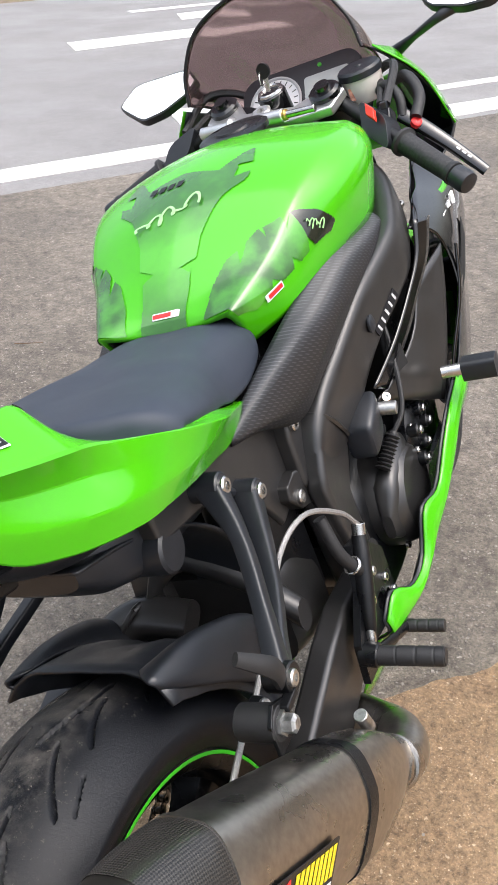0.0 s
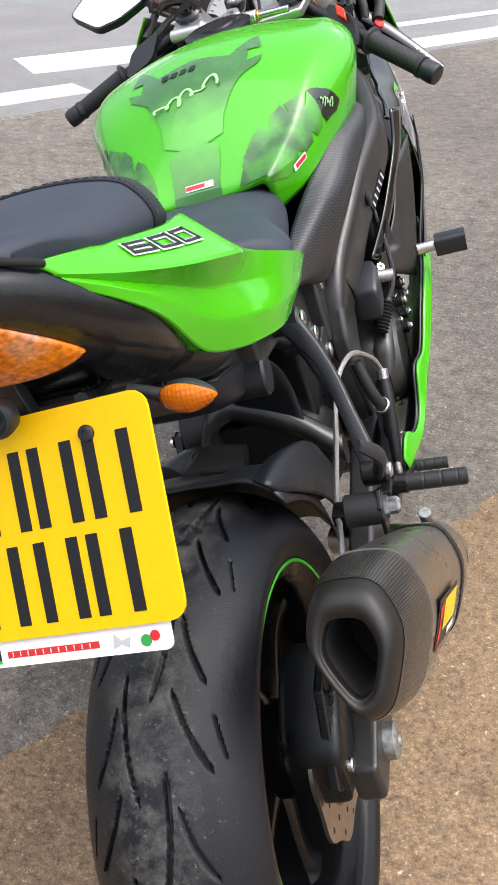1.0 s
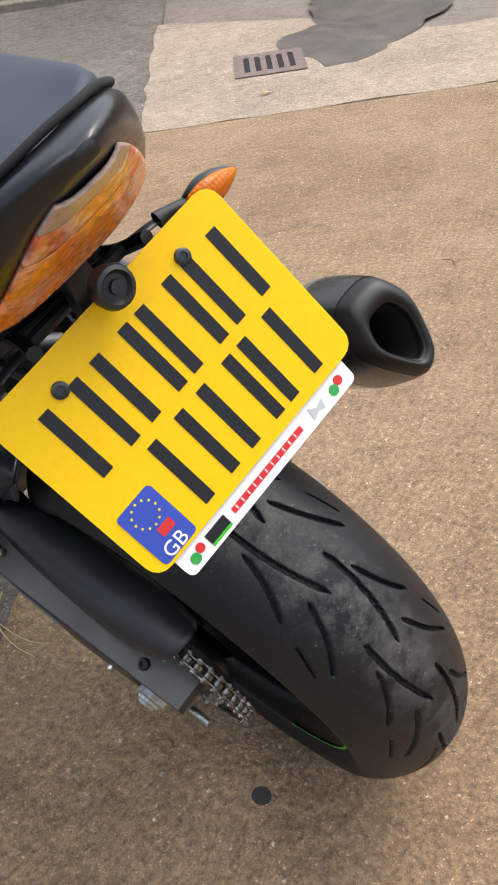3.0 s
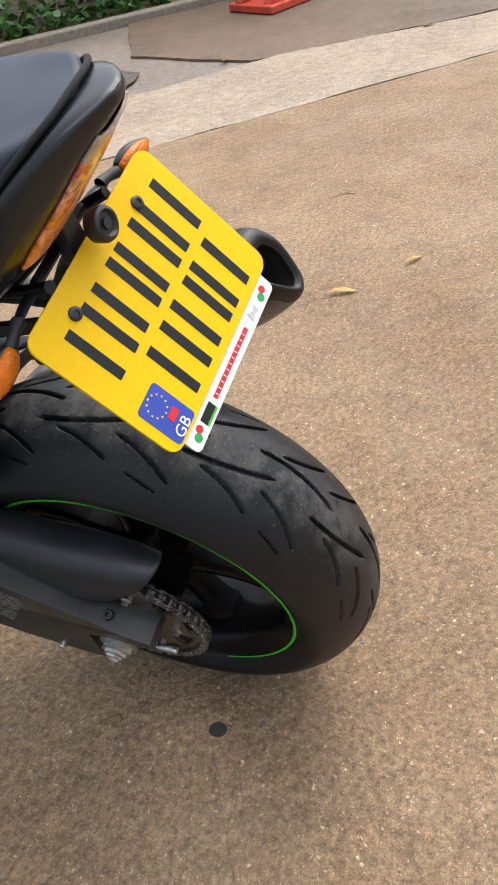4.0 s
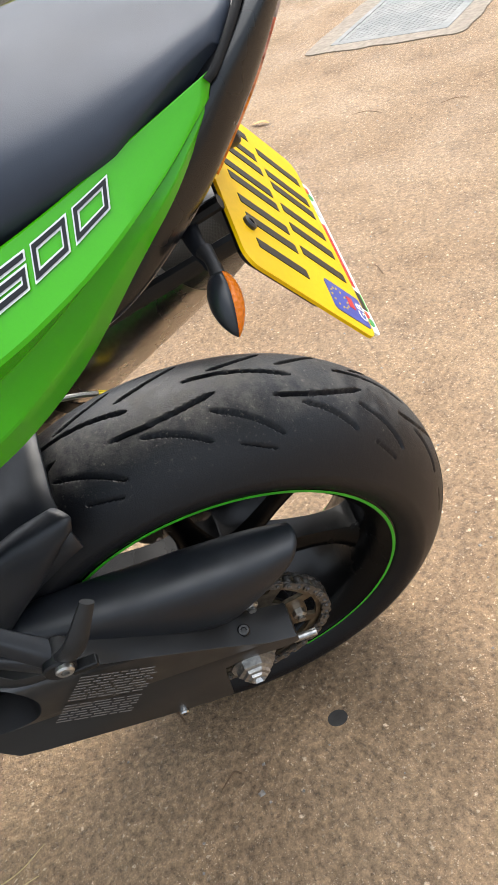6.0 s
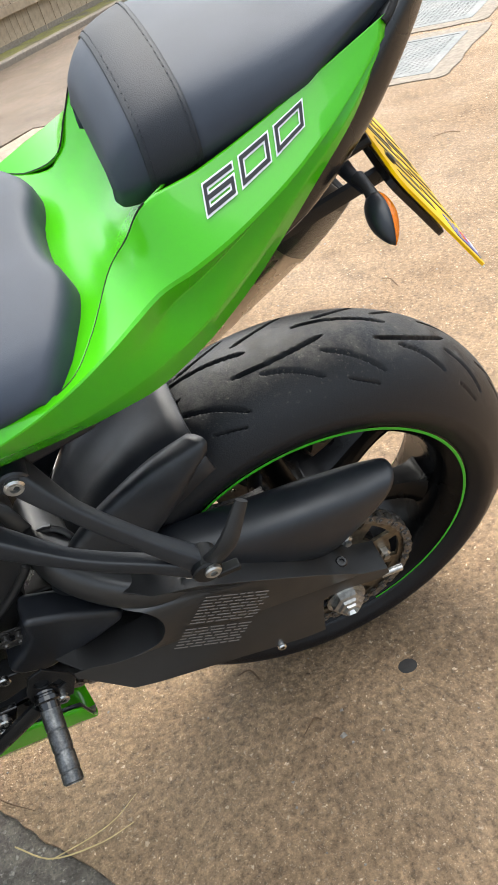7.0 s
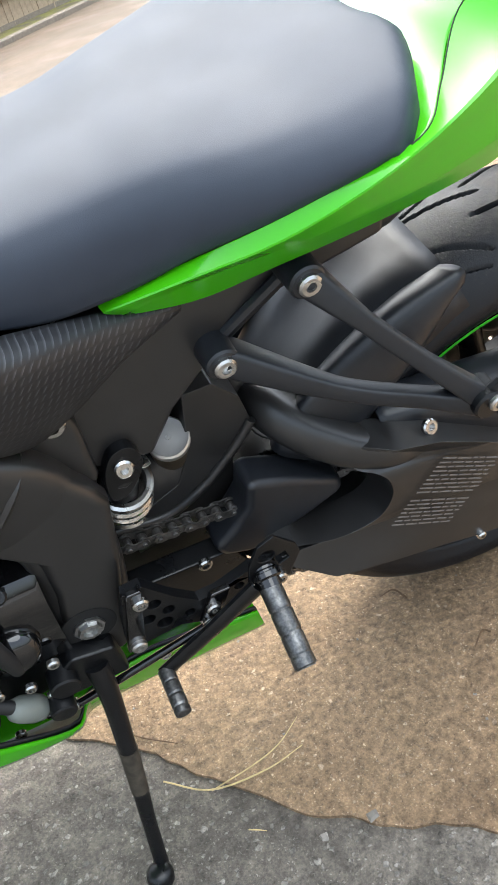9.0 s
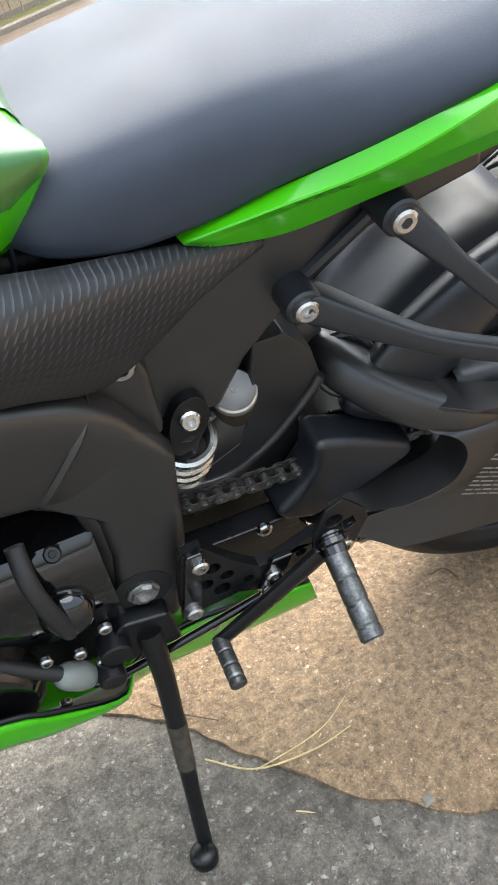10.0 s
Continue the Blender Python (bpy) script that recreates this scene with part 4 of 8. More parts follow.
cp = chain_path()
rollers, outer, inner = [], [], []
CHX = -0.1193
for i, (y, z) in enumerate(cp):
    rollers.append(rod((CHX - 0.0105, y, z), (CHX + 0.0105, y, z), 0.0026, count=8))
    rollers.append(rod((CHX - 0.0035, y, z), (CHX + 0.0035, y, z), 0.0051, count=10))
    y2, z2 = cp[(i + 1) % len(cp)]
    t = V((0, y2 - y, z2 - z))
    t /= np.linalg.norm(t)
    w = V((0, -t[2], t[1]))
    half = 0.0079
    for sx in (-1, 1):
        x = CHX + sx * (0.0075 if i % 2 else 0.0053)
        c = V((x, (y + y2) / 2, (z + z2) / 2))
        ol = [(-half - .006, 0), (-half - .004, .0048), (-half + .001, .0062), (0, .0048), (half - .001, .0062), (half + .004, .0048), (half + .006, 0), (half + .004, -.0048), (half - .001, -.0062), (0, -.0048), (-half + .001, -.0062), (-half - .004, -.0048)]
        (outer if i % 2 else inner).append(prism(ol, -0.0009, 0.0009, lambda u, v, h, c=c, t=t, w=w: tuple(c + u * t + v * w + V((h, 0, 0)))))
chain = bpart("drive_chain", join(*rollers), CHAINM, "oily black drive chain")
for pair in range(0, len(outer), 2):
    bpart("outer_link", join(*outer[pair:pair + 2]), CHAINM, parent=chain, smooth=False)
for pair in range(0, len(inner), 2):
    bpart("inner_link", join(*inner[pair:pair + 2]), CHAINM, parent=chain, smooth=False)

# -- swingarm
arm_side = [(0.036, -0.050), (0.033, 0.012), (0.030, 0.030), (0.0, 0.030), (-0.045, 0.018), (-0.062, 0.022), (-0.060, 0.034), (-0.026, 0.048), (0.026, 0.088), (0.106, 0.142), (0.170, 0.182)] + [(p[0], p[1]) for p in curve([(0.170, 0.182, 0), (0.220, 0.196, 0), (0.250, 0.198, 0), (0.262, 0.186, 0), (0.258, 0.172, 0), (0.238, 0.163, 0), (0.226, 0.148, 0), (0.223, 0.125, 0), (0.233, 0.100, 0), (0.254, 0.089, 0), (0.290, 0.088, 0), (0.332, 0.104, 0)], 44)[1:]] + [
    (0.392, 0.094), (0.404, 0.080), (0.400, 0.060), (0.358, 0.056), (0.29, 0.012), (0.2586, 0.002), (0.152, -0.019), (0.10, -0.036), (0.06, -0.047)]


def arm_bow(y, z):
    return 0.008 * max(0, 1 - abs(y - 0.16) / 0.25) - 1.1 * min(max(0, y - 0.335), 0.06) - 0.45 * max(0, y - 0.22) * max(0, z - 0.13) / 0.05


swing = bpart("swingarm", side_plate(arm_side, -0.166, -0.120, [], arm_bow), SATIN, "satin black box-section swingarm", bevel=0.008)
arm_right = [(-0.062, -0.026), (-0.062, 0.030), (0.0, 0.045), (0.10, 0.068), (0.22, 0.098), (0.34, 0.124), (0.42, 0.132), (0.56, 0.115), (0.565, 0.05), (0.42, 0.03), (0.24, -0.01), (0.10, -0.038)]
bpart("arm", side_plate(arm_right, 0.122, 0.158), SATIN, parent=swing, bevel=0.008)
bpart("cross_brace", smooth_loft([oval(0.36, 0.01, 0.16, 0.095, 0.075, 4), oval(0.42, 0.01, 0.15, 0.098, 0.085, 4), oval(0.48, 0.01, 0.12, 0.095, 0.065, 4)], 8), SATIN, parent=swing)
RAIL = curve([(0.520, 0.146), (0.487, 0.140), (0.4405, 0.134), (0.403, 0.152), (0.3765, 0.175), (0.350, 0.205), (0.336, 0.226)], 24)
bpart("casting", side_plate([tuple(q) for q in RAIL] + [(0.344, 0.262), (0.3685, 0.292), (0.398, 0.292), (0.402, 0.245), (0.408, 0.205), (0.422, 0.172), (0.455, 0.156), (0.520, 0.160)], -0.088, -0.040), SATIN, "smooth satin black linkage casting", swing, bevel=0.008)
bpart("casting_rim", tube([(-0.089, y, z) for y, z in RAIL], 0.0055, 10, 40), SATIN, parent=swing)
bpart("arm_front", side_plate([(0.390, 0.094), (0.560, 0.100), (0.570, 0.040), (0.49, 0.040), (0.42, 0.046), (0.375, 0.056)], -0.134, -0.108), CAST, parent=swing, bevel=0.005)
bpart("inner_arm", side_plate([(0.30, 0.15), (0.34, 0.06), (0.42, 0.035), (0.56, 0.045), (0.56, 0.124), (0.49, 0.126), (0.42, 0.128), (0.38, 0.158)], -0.080, -0.03), CAST, parent=swing, bevel=0.006)
bpart("upper_brace", tube([(-0.140, 0.170, 0.148), (-0.141, 0.215, 0.166), (-0.131, 0.252, 0.184), (-0.112, 0.283, 0.202), (-0.088, 0.302, 0.213), (-0.058, 0.312, 0.216), (0.0, 0.315, 0.205)], [0.020, 0.024, 0.025, 0.026, 0.027, 0.027, 0.026], 20, 40, flat=0.85, side=(0, 0.5, -0.85), power=3.0), SATIN, parent=swing, angle=60)
bpart("weld_bead", tube([V((-0.078, 0.306, 0.215)) + 0.029 * (math.cos(a) * V((0.45, -0.30, 0.84)) + math.sin(a) * V((0.30, 0.90, 0.16))) for a in np.linspace(0, 2 * math.pi, 24)], 0.0045, 8), SATIN, parent=swing)
bpart("chain_slider", side_plate([(0.366, 0.192), (0.352, 0.190), (0.310, 0.170), (0.262, 0.140), (0.262, 0.122), (0.300, 0.104), (0.338, 0.092), (0.370, 0.080), (0.402, 0.094), (0.412, 0.110), (0.386, 0.136), (0.370, 0.160)], -0.140, -0.096), PLASTIC, "matt black chain slider block", swing, bevel=0.010)
bpart("pivot", rod((-0.15, 0.555, 0.09), (0.15, 0.555, 0.09), 0.03), SATIN, parent=swing)
bpart("hoop", smooth_loft([[(x, y + 0.018 * math.cos(t), z + 0.022 * math.sin(t)) for t in np.linspace(0, 6.283, 12, endpoint=False)] for x, y, z in ((-0.055, 0.330, 0.225), (-0.04, 0.345, 0.26), (-0.02, 0.362, 0.27), (0.0, 0.37, 0.26), (0.07, 0.37, 0.22), (0.13, 0.36, 0.17))], 26), SATIN, parent=swing)
# caution label as plain fine bars
rnd = random.Random(2)
bars = []
lab_o, lab_r, lab_u = V((-0.1746, 0.158, 0.092)), V((0, -0.862, -0.507)), V((0, -0.575, 0.818))
for row in range(17):
    if row == 9:
        continue
    v = 0.050 - row * 0.0062
    x = -0.044
    while x < 0.040:
        w = rnd.uniform(0.006, 0.020)
        w = min(w, 0.044 - x)
        bars.append(laid(flat_shape([(x, v - 0.0010), (x + w, v - 0.0010), (x + w, v + 0.0010), (x, v + 0.0010)]), lab_o, lab_r, lab_u, 0.0))
        x += w + 0.003
LABELP = material("faded_grey_print", (0.16, 0.15, 0.14), 0.6)
bpart("caution_print", join(*bars), LABELP, "faded rows of small grey print", swing, smooth=False, thick=0.0004)
# axle with nuts, adjusters
axle = bpart("axle_nut", lathe([(0, 0.021), (0.003, 0.022), (0.013, 0.022), (0.015, 0.017), (0.019, 0.0165), (0.020, 0.0125), (0.023, 0.0115), (0.024, 0.009), (0.019, 0.006)], (-0.162, 0, 0), (-1, 0, 0), 6), ZINC, "dull zinc castle nut", smooth=False)
bpart("washer", lathe([(0, 0.027), (0.003, 0.027)], (-0.163, 0, 0), (-1, 0, 0), 24), ZINC, parent=axle)
bpart("axle_head", lathe([(0, 0.022), (0.012, 0.022), (0.016, 0.016), (0.016, 0.010), (0.008, 0.008)], (0.158, 0, 0), (1, 0, 0), 12), ZINC, parent=axle)
bpart("adjuster_bolt", rod((-0.155, -0.055, 0.002), (-0.155, -0.085, 0.0), 0.005), ZINC, parent=axle)
bolt(swing, (-0.150, -0.005, 0.064), (-0.3, -0.1, 1), 0.0075, CAST)
bolt(swing, (-0.172, 0.099, -0.034), (-1, 0, 0), 0.006, STEEL)
bolt(swing, (-0.154, 0.174, 0.188), (-1, -0.2, 0.6), 0.009, STEEL)

# -- chain guard
rings = []
for y_top, y_low, top, low, w in ((0.215, 0.215, 0.200, 0.168, 0.020), (0.16, 0.16, 0.197, 0.144, 0.028), (0.07, 0.080, 0.184, 0.112, 0.033), (0.0, 0.040, 0.177, 0.097, 0.034), (-0.060, 0.012, 0.170, 0.088, 0.032), (-0.096, -0.006, 0.164, 0.083, 0.027)):
    profile = curve([(1.0, 0.50), (0.96, 0.74), (0.72, 0.93), (0.25, 1.0), (-0.35, 0.985), (-0.80, 0.88), (-1.0, 0.66), (-1.03, 0.35), (-0.98, 0.0)], 25)
    rings.append([(-0.112 + w * px, y_low + (y_top - y_low) * pz, low + (top - low) * pz) for px, pz in profile])
bpart("chain_guard", smooth_loft(rings, 30, closed=False, caps=False), PLASTIC, "matt black plastic chain guard", thick=0.003, angle=60)

# -- rear hugger over the tyre
def hug_ring(a, lift, drop):
    """Across the hugger at an angle round the axle: a flat middle with two raised fields, and falling sides."""
    half = [(0.0, 0.004), (0.022, 0.003), (0.032, 0.003 + 0.006 * lift), (0.056, 0.003 + 0.005 * lift), (0.066, 0.001), (0.075, -0.002), (0.094, -0.012 - drop * 0.4), (0.108, -0.028 - drop)]
    return [(x, (0.333 + r) * math.cos(radians(a)), (0.333 + r) * math.sin(radians(a))) for x, r in [(-x, r) for x, r in half[:0:-1]] + half]


hug = bpart("rear_hugger", loft([hug_ring(a, l, d) for a, l, d in ((69.5, 0.0, 0.004), (66, 0.0, 0.006), (62, 0.4, 0.010), (57, 0.9, 0.012), (50, 1.0, 0.015), (44, 0.9, 0.018), (39, 0.4, 0.02), (36, 0.0, 0.021), (33, 0.1, 0.022), (29, 0.7, 0.024), (24, 0.6, 0.03), (16, 0.0, 0.03))], closed=False), PLASTIC,
            "matt black plastic rear hugger with raised fields", thick=0.004, angle=50)
for side in (-1, 1):
    def around(rows):
        return [(side * x, r * math.cos(radians(a)), r * math.sin(radians(a))) for x, r, a in rows]
    leaf_rows = [around(rows) for rows in (
        ((0.074, 0.3345, 69.0), (0.071, 0.3370, 60.0), (0.069, 0.3385, 50.0), (0.067, 0.3400, 41.0), (0.066, 0.3400, 30.0)),
        ((0.082, 0.3335, 70.5), (0.084, 0.3460, 60.0), (0.088, 0.3570, 50.0), (0.091, 0.3660, 41.0), (0.092, 0.3680, 30.0)),
        ((0.092, 0.3300, 71.5), (0.099, 0.3440, 60.5), (0.106, 0.3560, 50.0), (0.110, 0.3660, 41.0), (0.112, 0.3660, 30.0)),
        ((0.097, 0.3225, 70.5), (0.111, 0.3190, 60.0), (0.118, 0.3170, 49.0), (0.121, 0.3200, 40.0), (0.121, 0.3200, 30.0)),
        ((0.094, 0.3180, 69.5), (0.110, 0.3020, 59.0), (0.117, 0.2960, 48.0), (0.120, 0.2960, 38.0), (0.120, 0.2960, 28.0)))]
    bpart("side_wing", net(leaf_rows, 18, 26), PLASTIC, parent=hug, thick=0.004, angle=50)

# -- rear caliper, hose and holder
cal = bpart("rear_caliper", smooth_loft([oval(y, 0.098, z, w, h, 5, 20) for y, z, w, h in ((-0.085, 0.035, 0.022, 0.022), (-0.078, 0.05, 0.034, 0.040), (-0.02, 0.085, 0.036, 0.042), (0.03, 0.098, 0.034, 0.040), (0.04, 0.10, 0.022, 0.025))], 12), CAST, "black rear brake caliper", bevel=0.0)
bpart("bracket", side_plate([(-0.10, 0.05), (-0.04, 0.14), (0.05, 0.145), (0.05, 0.10), (0.03, 0.0), (-0.03, -0.03), (-0.06, 0.0)], 0.112, 0.124), CAST, parent=cal, bevel=0.003)
bolt(cal, (0.132, -0.07, 0.055), (1, 0, 0), 0.008)
bolt(cal, (0.132, 0.03, 0.11), (1, 0, 0), 0.008)
bpart("bleed_nipple", rod((0.128, -0.03, 0.125), (0.14, -0.035, 0.15), 0.004), STEEL, parent=cal)
HOSE = material("braided_hose", (0.32, 0.31, 0.30), 0.4, 0.6, grain=0.25, scale=600)
hose = bpart("brake_hose", tube([(0.135, -0.02, 0.13), (0.152, 0.05, 0.19), (0.150, 0.13, 0.215), (0.140, 0.175, 0.205), (0.142, 0.26, 0.24), (0.15, 0.33, 0.29), (0.168, 0.385, 0.302), (0.184, 0.440, 0.262), (0.190, 0.466, 0.224)], 0.0036, 8, 50), HOSE, "grey braided brake hose")
bpart("yellow_tag", rod((0.149, 0.035, 0.182), (0.1525, 0.06, 0.194), 0.0055), DECALY, parent=hose)
clip = bpart("hose_clip", block((0.145, 0.172, 0.205), (0.018, 0.028, 0.018)), CAST, parent=hose, bevel=0.003)
bolt(hose, (0.154, 0.175, 0.208), (1, 0, 0.3), 0.008, ZINC)

# -- exhaust
A0, A1 = V((0.238, 0.198, 0.082)), V((0.2117, -0.180, 0.343))
ax = (A1 - A0) / np.linalg.norm(A1 - A0)
exr = np.cross(ax, (0, 0, 1.0))
exr /= np.linalg.norm(exr)
if exr[0] < 0:
    exr = -exr
exu = np.cross(exr, ax)
if exu[2] < 0:
    exu = -exu


def hexa(h, w, up, drop=0.0, count=36):
    """Six-sided rounded section of the silencer at h along its axis."""
    cor = [(-0.62, 0.98), (0.55, 1.0), (1.0, 0.25), (0.62, -0.88), (0.05, -1.12), (-0.92, 0.05)]
    pts = []
    for i in range(6):
        a, b, c = np.array(cor[i - 1]), np.array(cor[i]), np.array(cor[(i + 1) % 6])
        pts += [b + (a - b) * 0.30, b + (a - b) * 0.085 + (c - b) * 0.085, b + (c - b) * 0.30]
    pts = curve(np.array(pts), count, closed=True)
    o = A0 + ax * h - exu * drop
    return [o + exr * (p[0] * w) + exu * (p[1] * up) for p in pts]


L = np.linalg.norm(A1 - A0)
ex = bpart("exhaust", smooth_loft([hexa(0.02, 0.042, 0.052), hexa(0.06, 0.048, 0.060), hexa(0.18, 0.051, 0.064), hexa(0.30, 0.053, 0.066), hexa(L - 0.105, 0.053, 0.066)], 16), TITAN, "dark titanium six-sided exhaust silencer", angle=25)
bpart("inlet_cone", loft([hexa(0.02, 0.042, 0.052), hexa(0.0, 0.038, 0.046), hexa(-0.02, 0.032, 0.036), hexa(-0.05, 0.027, 0.029)]), TITAN, parent=ex)


def weave(co):
    d = V(co) - A0
    return (0.055 * math.atan2(float(d @ exu), float(d @ exr)), float(d @ ax))


bpart("end_cap", smooth_loft([hexa(L - 0.107, 0.0545, 0.0675), hexa(L - 0.09, 0.0545, 0.0675), hexa(L - 0.05, 0.0505, 0.0625), hexa(L - 0.022, 0.0455, 0.0565)], 16, caps=False), CARBON, "carbon-fibre end cap", ex, uv=weave, angle=50)
bpart("cap_lip", smooth_loft([hexa(L - 0.024, 0.0452, 0.0562), hexa(L - 0.014, 0.0432, 0.0540), hexa(L - 0.005, 0.0395, 0.0495), hexa(L, 0.0345, 0.0435, 0.002), hexa(L + 0.0005, 0.0305, 0.0382, 0.003), hexa(L - 0.003, 0.0268, 0.0334, 0.004), hexa(L - 0.010, 0.0250, 0.0310, 0.004), hexa(L - 0.06, 0.0240, 0.0300, 0.004)], 26, caps=False), CAPLIP, "smooth dark lip round the outlet", ex, angle=60)
bpart("outlet", loft([hexa(L - 0.012, 0.0244, 0.0304, 0.004), hexa(L - 0.09, 0.0230, 0.0285, 0.004), hexa(L - 0.092, 0.002, 0.002, 0.004)], caps=False), HOLE, "sooty black outlet", ex)
bpart("band", loft([hexa(L - 0.112, 0.0535, 0.0665), hexa(L - 0.112, 0.0556, 0.0688), hexa(L - 0.104, 0.0556, 0.0688), hexa(L - 0.104, 0.0535, 0.0665)], caps=False), TITAN, parent=ex)
bpart("clamp_strap", loft([hexa(0.105, 0.0490, 0.0610), hexa(0.105, 0.0512, 0.0636), hexa(0.125, 0.0518, 0.0644), hexa(0.125, 0.0496, 0.0618)], caps=False), CAST, "black strap round the silencer", ex)
# maker's label as plain shapes
lo = A0 + ax * 0.258 + exr * 0.0445 - exu * 0.013
lr, lu = ax, V(exu * 0.966 + exr * 0.26)
lu /= np.linalg.norm(lu)
if np.cross(lr, lu) @ exr < 0:  # face outwards
    lr = -lr
lab = bpart("label", laid(flat_shape(rounded(0.112, 0.050, 0.003, 2)), lo, lr, lu, 0.0015), INK, "black label with yellow and red print", ex, smooth=False, thick=0.0006)
blk = []
for k in range(9):
    blk.append(laid(flat_shape([(-0.022 + k * 0.0084, -0.010), (-0.0162 + k * 0.0084, -0.010), (-0.0162 + k * 0.0084, 0.020), (-0.022 + k * 0.0084, 0.020)]), lo, lr, lu, 0.0024))
bpart("label_print", join(*blk), DECALY, parent=ex, smooth=False, thick=0.0004)
bpart("label_mark", laid(flat_shape([(-0.052, -0.020), (-0.036, -0.014), (-0.040, 0.002), (-0.028, 0.008), (-0.032, 0.021), (-0.050, 0.015), (-0.044, -0.002)]), lo, lr, lu, 0.0024), RED, parent=ex, smooth=False, thick=0.0004)
bpart("label_line", laid(flat_shape([(0.012, -0.021), (0.052, -0.021), (0.052, -0.015), (0.012, -0.015)]), lo, lr, lu, 0.0024), WHITE, parent=ex, smooth=False, thick=0.0004)
bpart("link_pipe", tube([A0 - ax * 0.03, A0 - ax * 0.07, (0.232, 0.290, 0.030), (0.19, 0.34, 0.0), (0.06, 0.42, -0.04)], [0.028, 0.030, 0.030, 0.028, 0.026], 20, 30), TITAN, "bare titanium link pipe", ex)
bpart("pipe_collar", torus(A0 - ax * 0.045, ax, 0.029, 0.004, 24, 8), TITAN, parent=ex)
hb = V((0.222, 0.115, 0.251))
bpart("hanger", side_plate([(0.095, 0.225), (0.135, 0.225), (0.138, 0.262), (0.115, 0.275), (0.098, 0.262)], 0.206, 0.211), CAST, "black hanger bracket", ex, bevel=0.001)
bpart("hanger_bush", rod(hb - (0.055, 0, 0), hb - (0.010, 0, 0), 0.019), RUBBER, parent=ex)
bpart("hanger_bolt", lathe([(0, 0.013), (0.004, 0.013), (0.004, 0.010), (0.014, 0.010), (0.017, 0.006)], hb - (0.010, 0, 0), (1, 0, 0), 6), ZINC, parent=ex, smooth=False)
bpart("spring_bolt", rod((0.236, 0.222, 0.128), (0.236, 0.214, 0.155), 0.008), ZINC, parent=ex)

# -- fuel tank: stations of y, base height, base half width, widest half width and its height, shoulder half width and height, crown height
TANK = [
    (0.518, 0.462, 0.094, 0.103, 0.500, 0.090, 0.522, 0.510),
    (0.550, 0.468, 0.112, 0.121, 0.506, 0.102, 0.538, 0.537),
    (0.610, 0.480, 0.144, 0.150, 0.520, 0.124, 0.567, 0.588),
    (0.680, 0.494, 0.168, 0.180, 0.558, 0.149, 0.610, 0.637),
    (0.760, 0.501, 0.188, 0.212, 0.582, 0.166, 0.637, 0.664),
    (0.840, 0.506, 0.200, 0.220, 0.594, 0.168, 0.644, 0.671),
    (0.920, 0.520, 0.190, 0.207, 0.596, 0.158, 0.640, 0.662),
    (0.990, 0.525, 0.160, 0.174, 0.596, 0.132, 0.629, 0.645),
    (1.030, 0.540, 0.110, 0.122, 0.598, 0.092, 0.616, 0.626),
]


def tank_ring(row, count=49):
    y, zb, wb, wm, zm, ws, zs, zc = row
    half = [(-wb, zb), (-wm, zm), (-(wm + ws) / 2 - 0.006, (zm + zs) / 2 + 0.010), (-ws, zs), (-ws * 0.5, zs + (zc - zs) * 0.72), (0, zc)]
    full = half + [(-x, z) for x, z in half[-2::-1]]
    rake = 0.70 * max(0.0, 1 - (y - 0.515) / 0.10)
    return [(x, y + rake * max(0.0, 0.522 - z), z) for x, z in curve(full, count)]


tank_rows = curve(np.array(TANK), 60)
tank_grid = np.array([tank_ring(r) for r in tank_rows])
back_cap = np.array([[(x * 0.92, y + 0.002, 0.452 + (z - 0.452) * 0.9) for x, y, z in tank_ring(tank_rows[0])]])
tank = bpart("fuel_tank", loft(list(np.concatenate([back_cap, tank_grid])), closed=False), GREEN, "glossy green fuel tank with smoky protector pads", thick=0.003, angle=60)


skin = np.array([tank_ring(r, 361) for r in curve(np.array(TANK), 620)][:370])
skin_normal = np.cross(np.gradient(skin, axis=1), np.gradient(skin, axis=0))
skin_normal /= np.linalg.norm(skin_normal, axis=2)[..., None] + 1e-9
skin_normal[skin_normal[..., 2] < -0.3] *= -1


def tank_patch(inside, lift):
    """The part of the tank's skin for which inside(s, y) holds, raised a little; s runs across from -1 to 1."""
    g, p = skin, skin + skin_normal * lift
    keep = {}
    faces, verts = [], []
    for i in range(g.shape[0] - 1):
        y = g[i, 0, 1]
        if y > 0.80:
            break
        for j in range(g.shape[1] - 1):
            s = (j + 0.5) / 180 - 1
            if inside(s, y):
                q = []
                for a, b in ((i, j), (i + 1, j), (i + 1, j + 1), (i, j + 1)):
                    if (a, b) not in keep:
                        keep[(a, b)] = len(verts)
                        verts.append(p[a, b])
                    q.append(keep[(a, b)])
                faces.append(q)
    return np.array(verts), faces


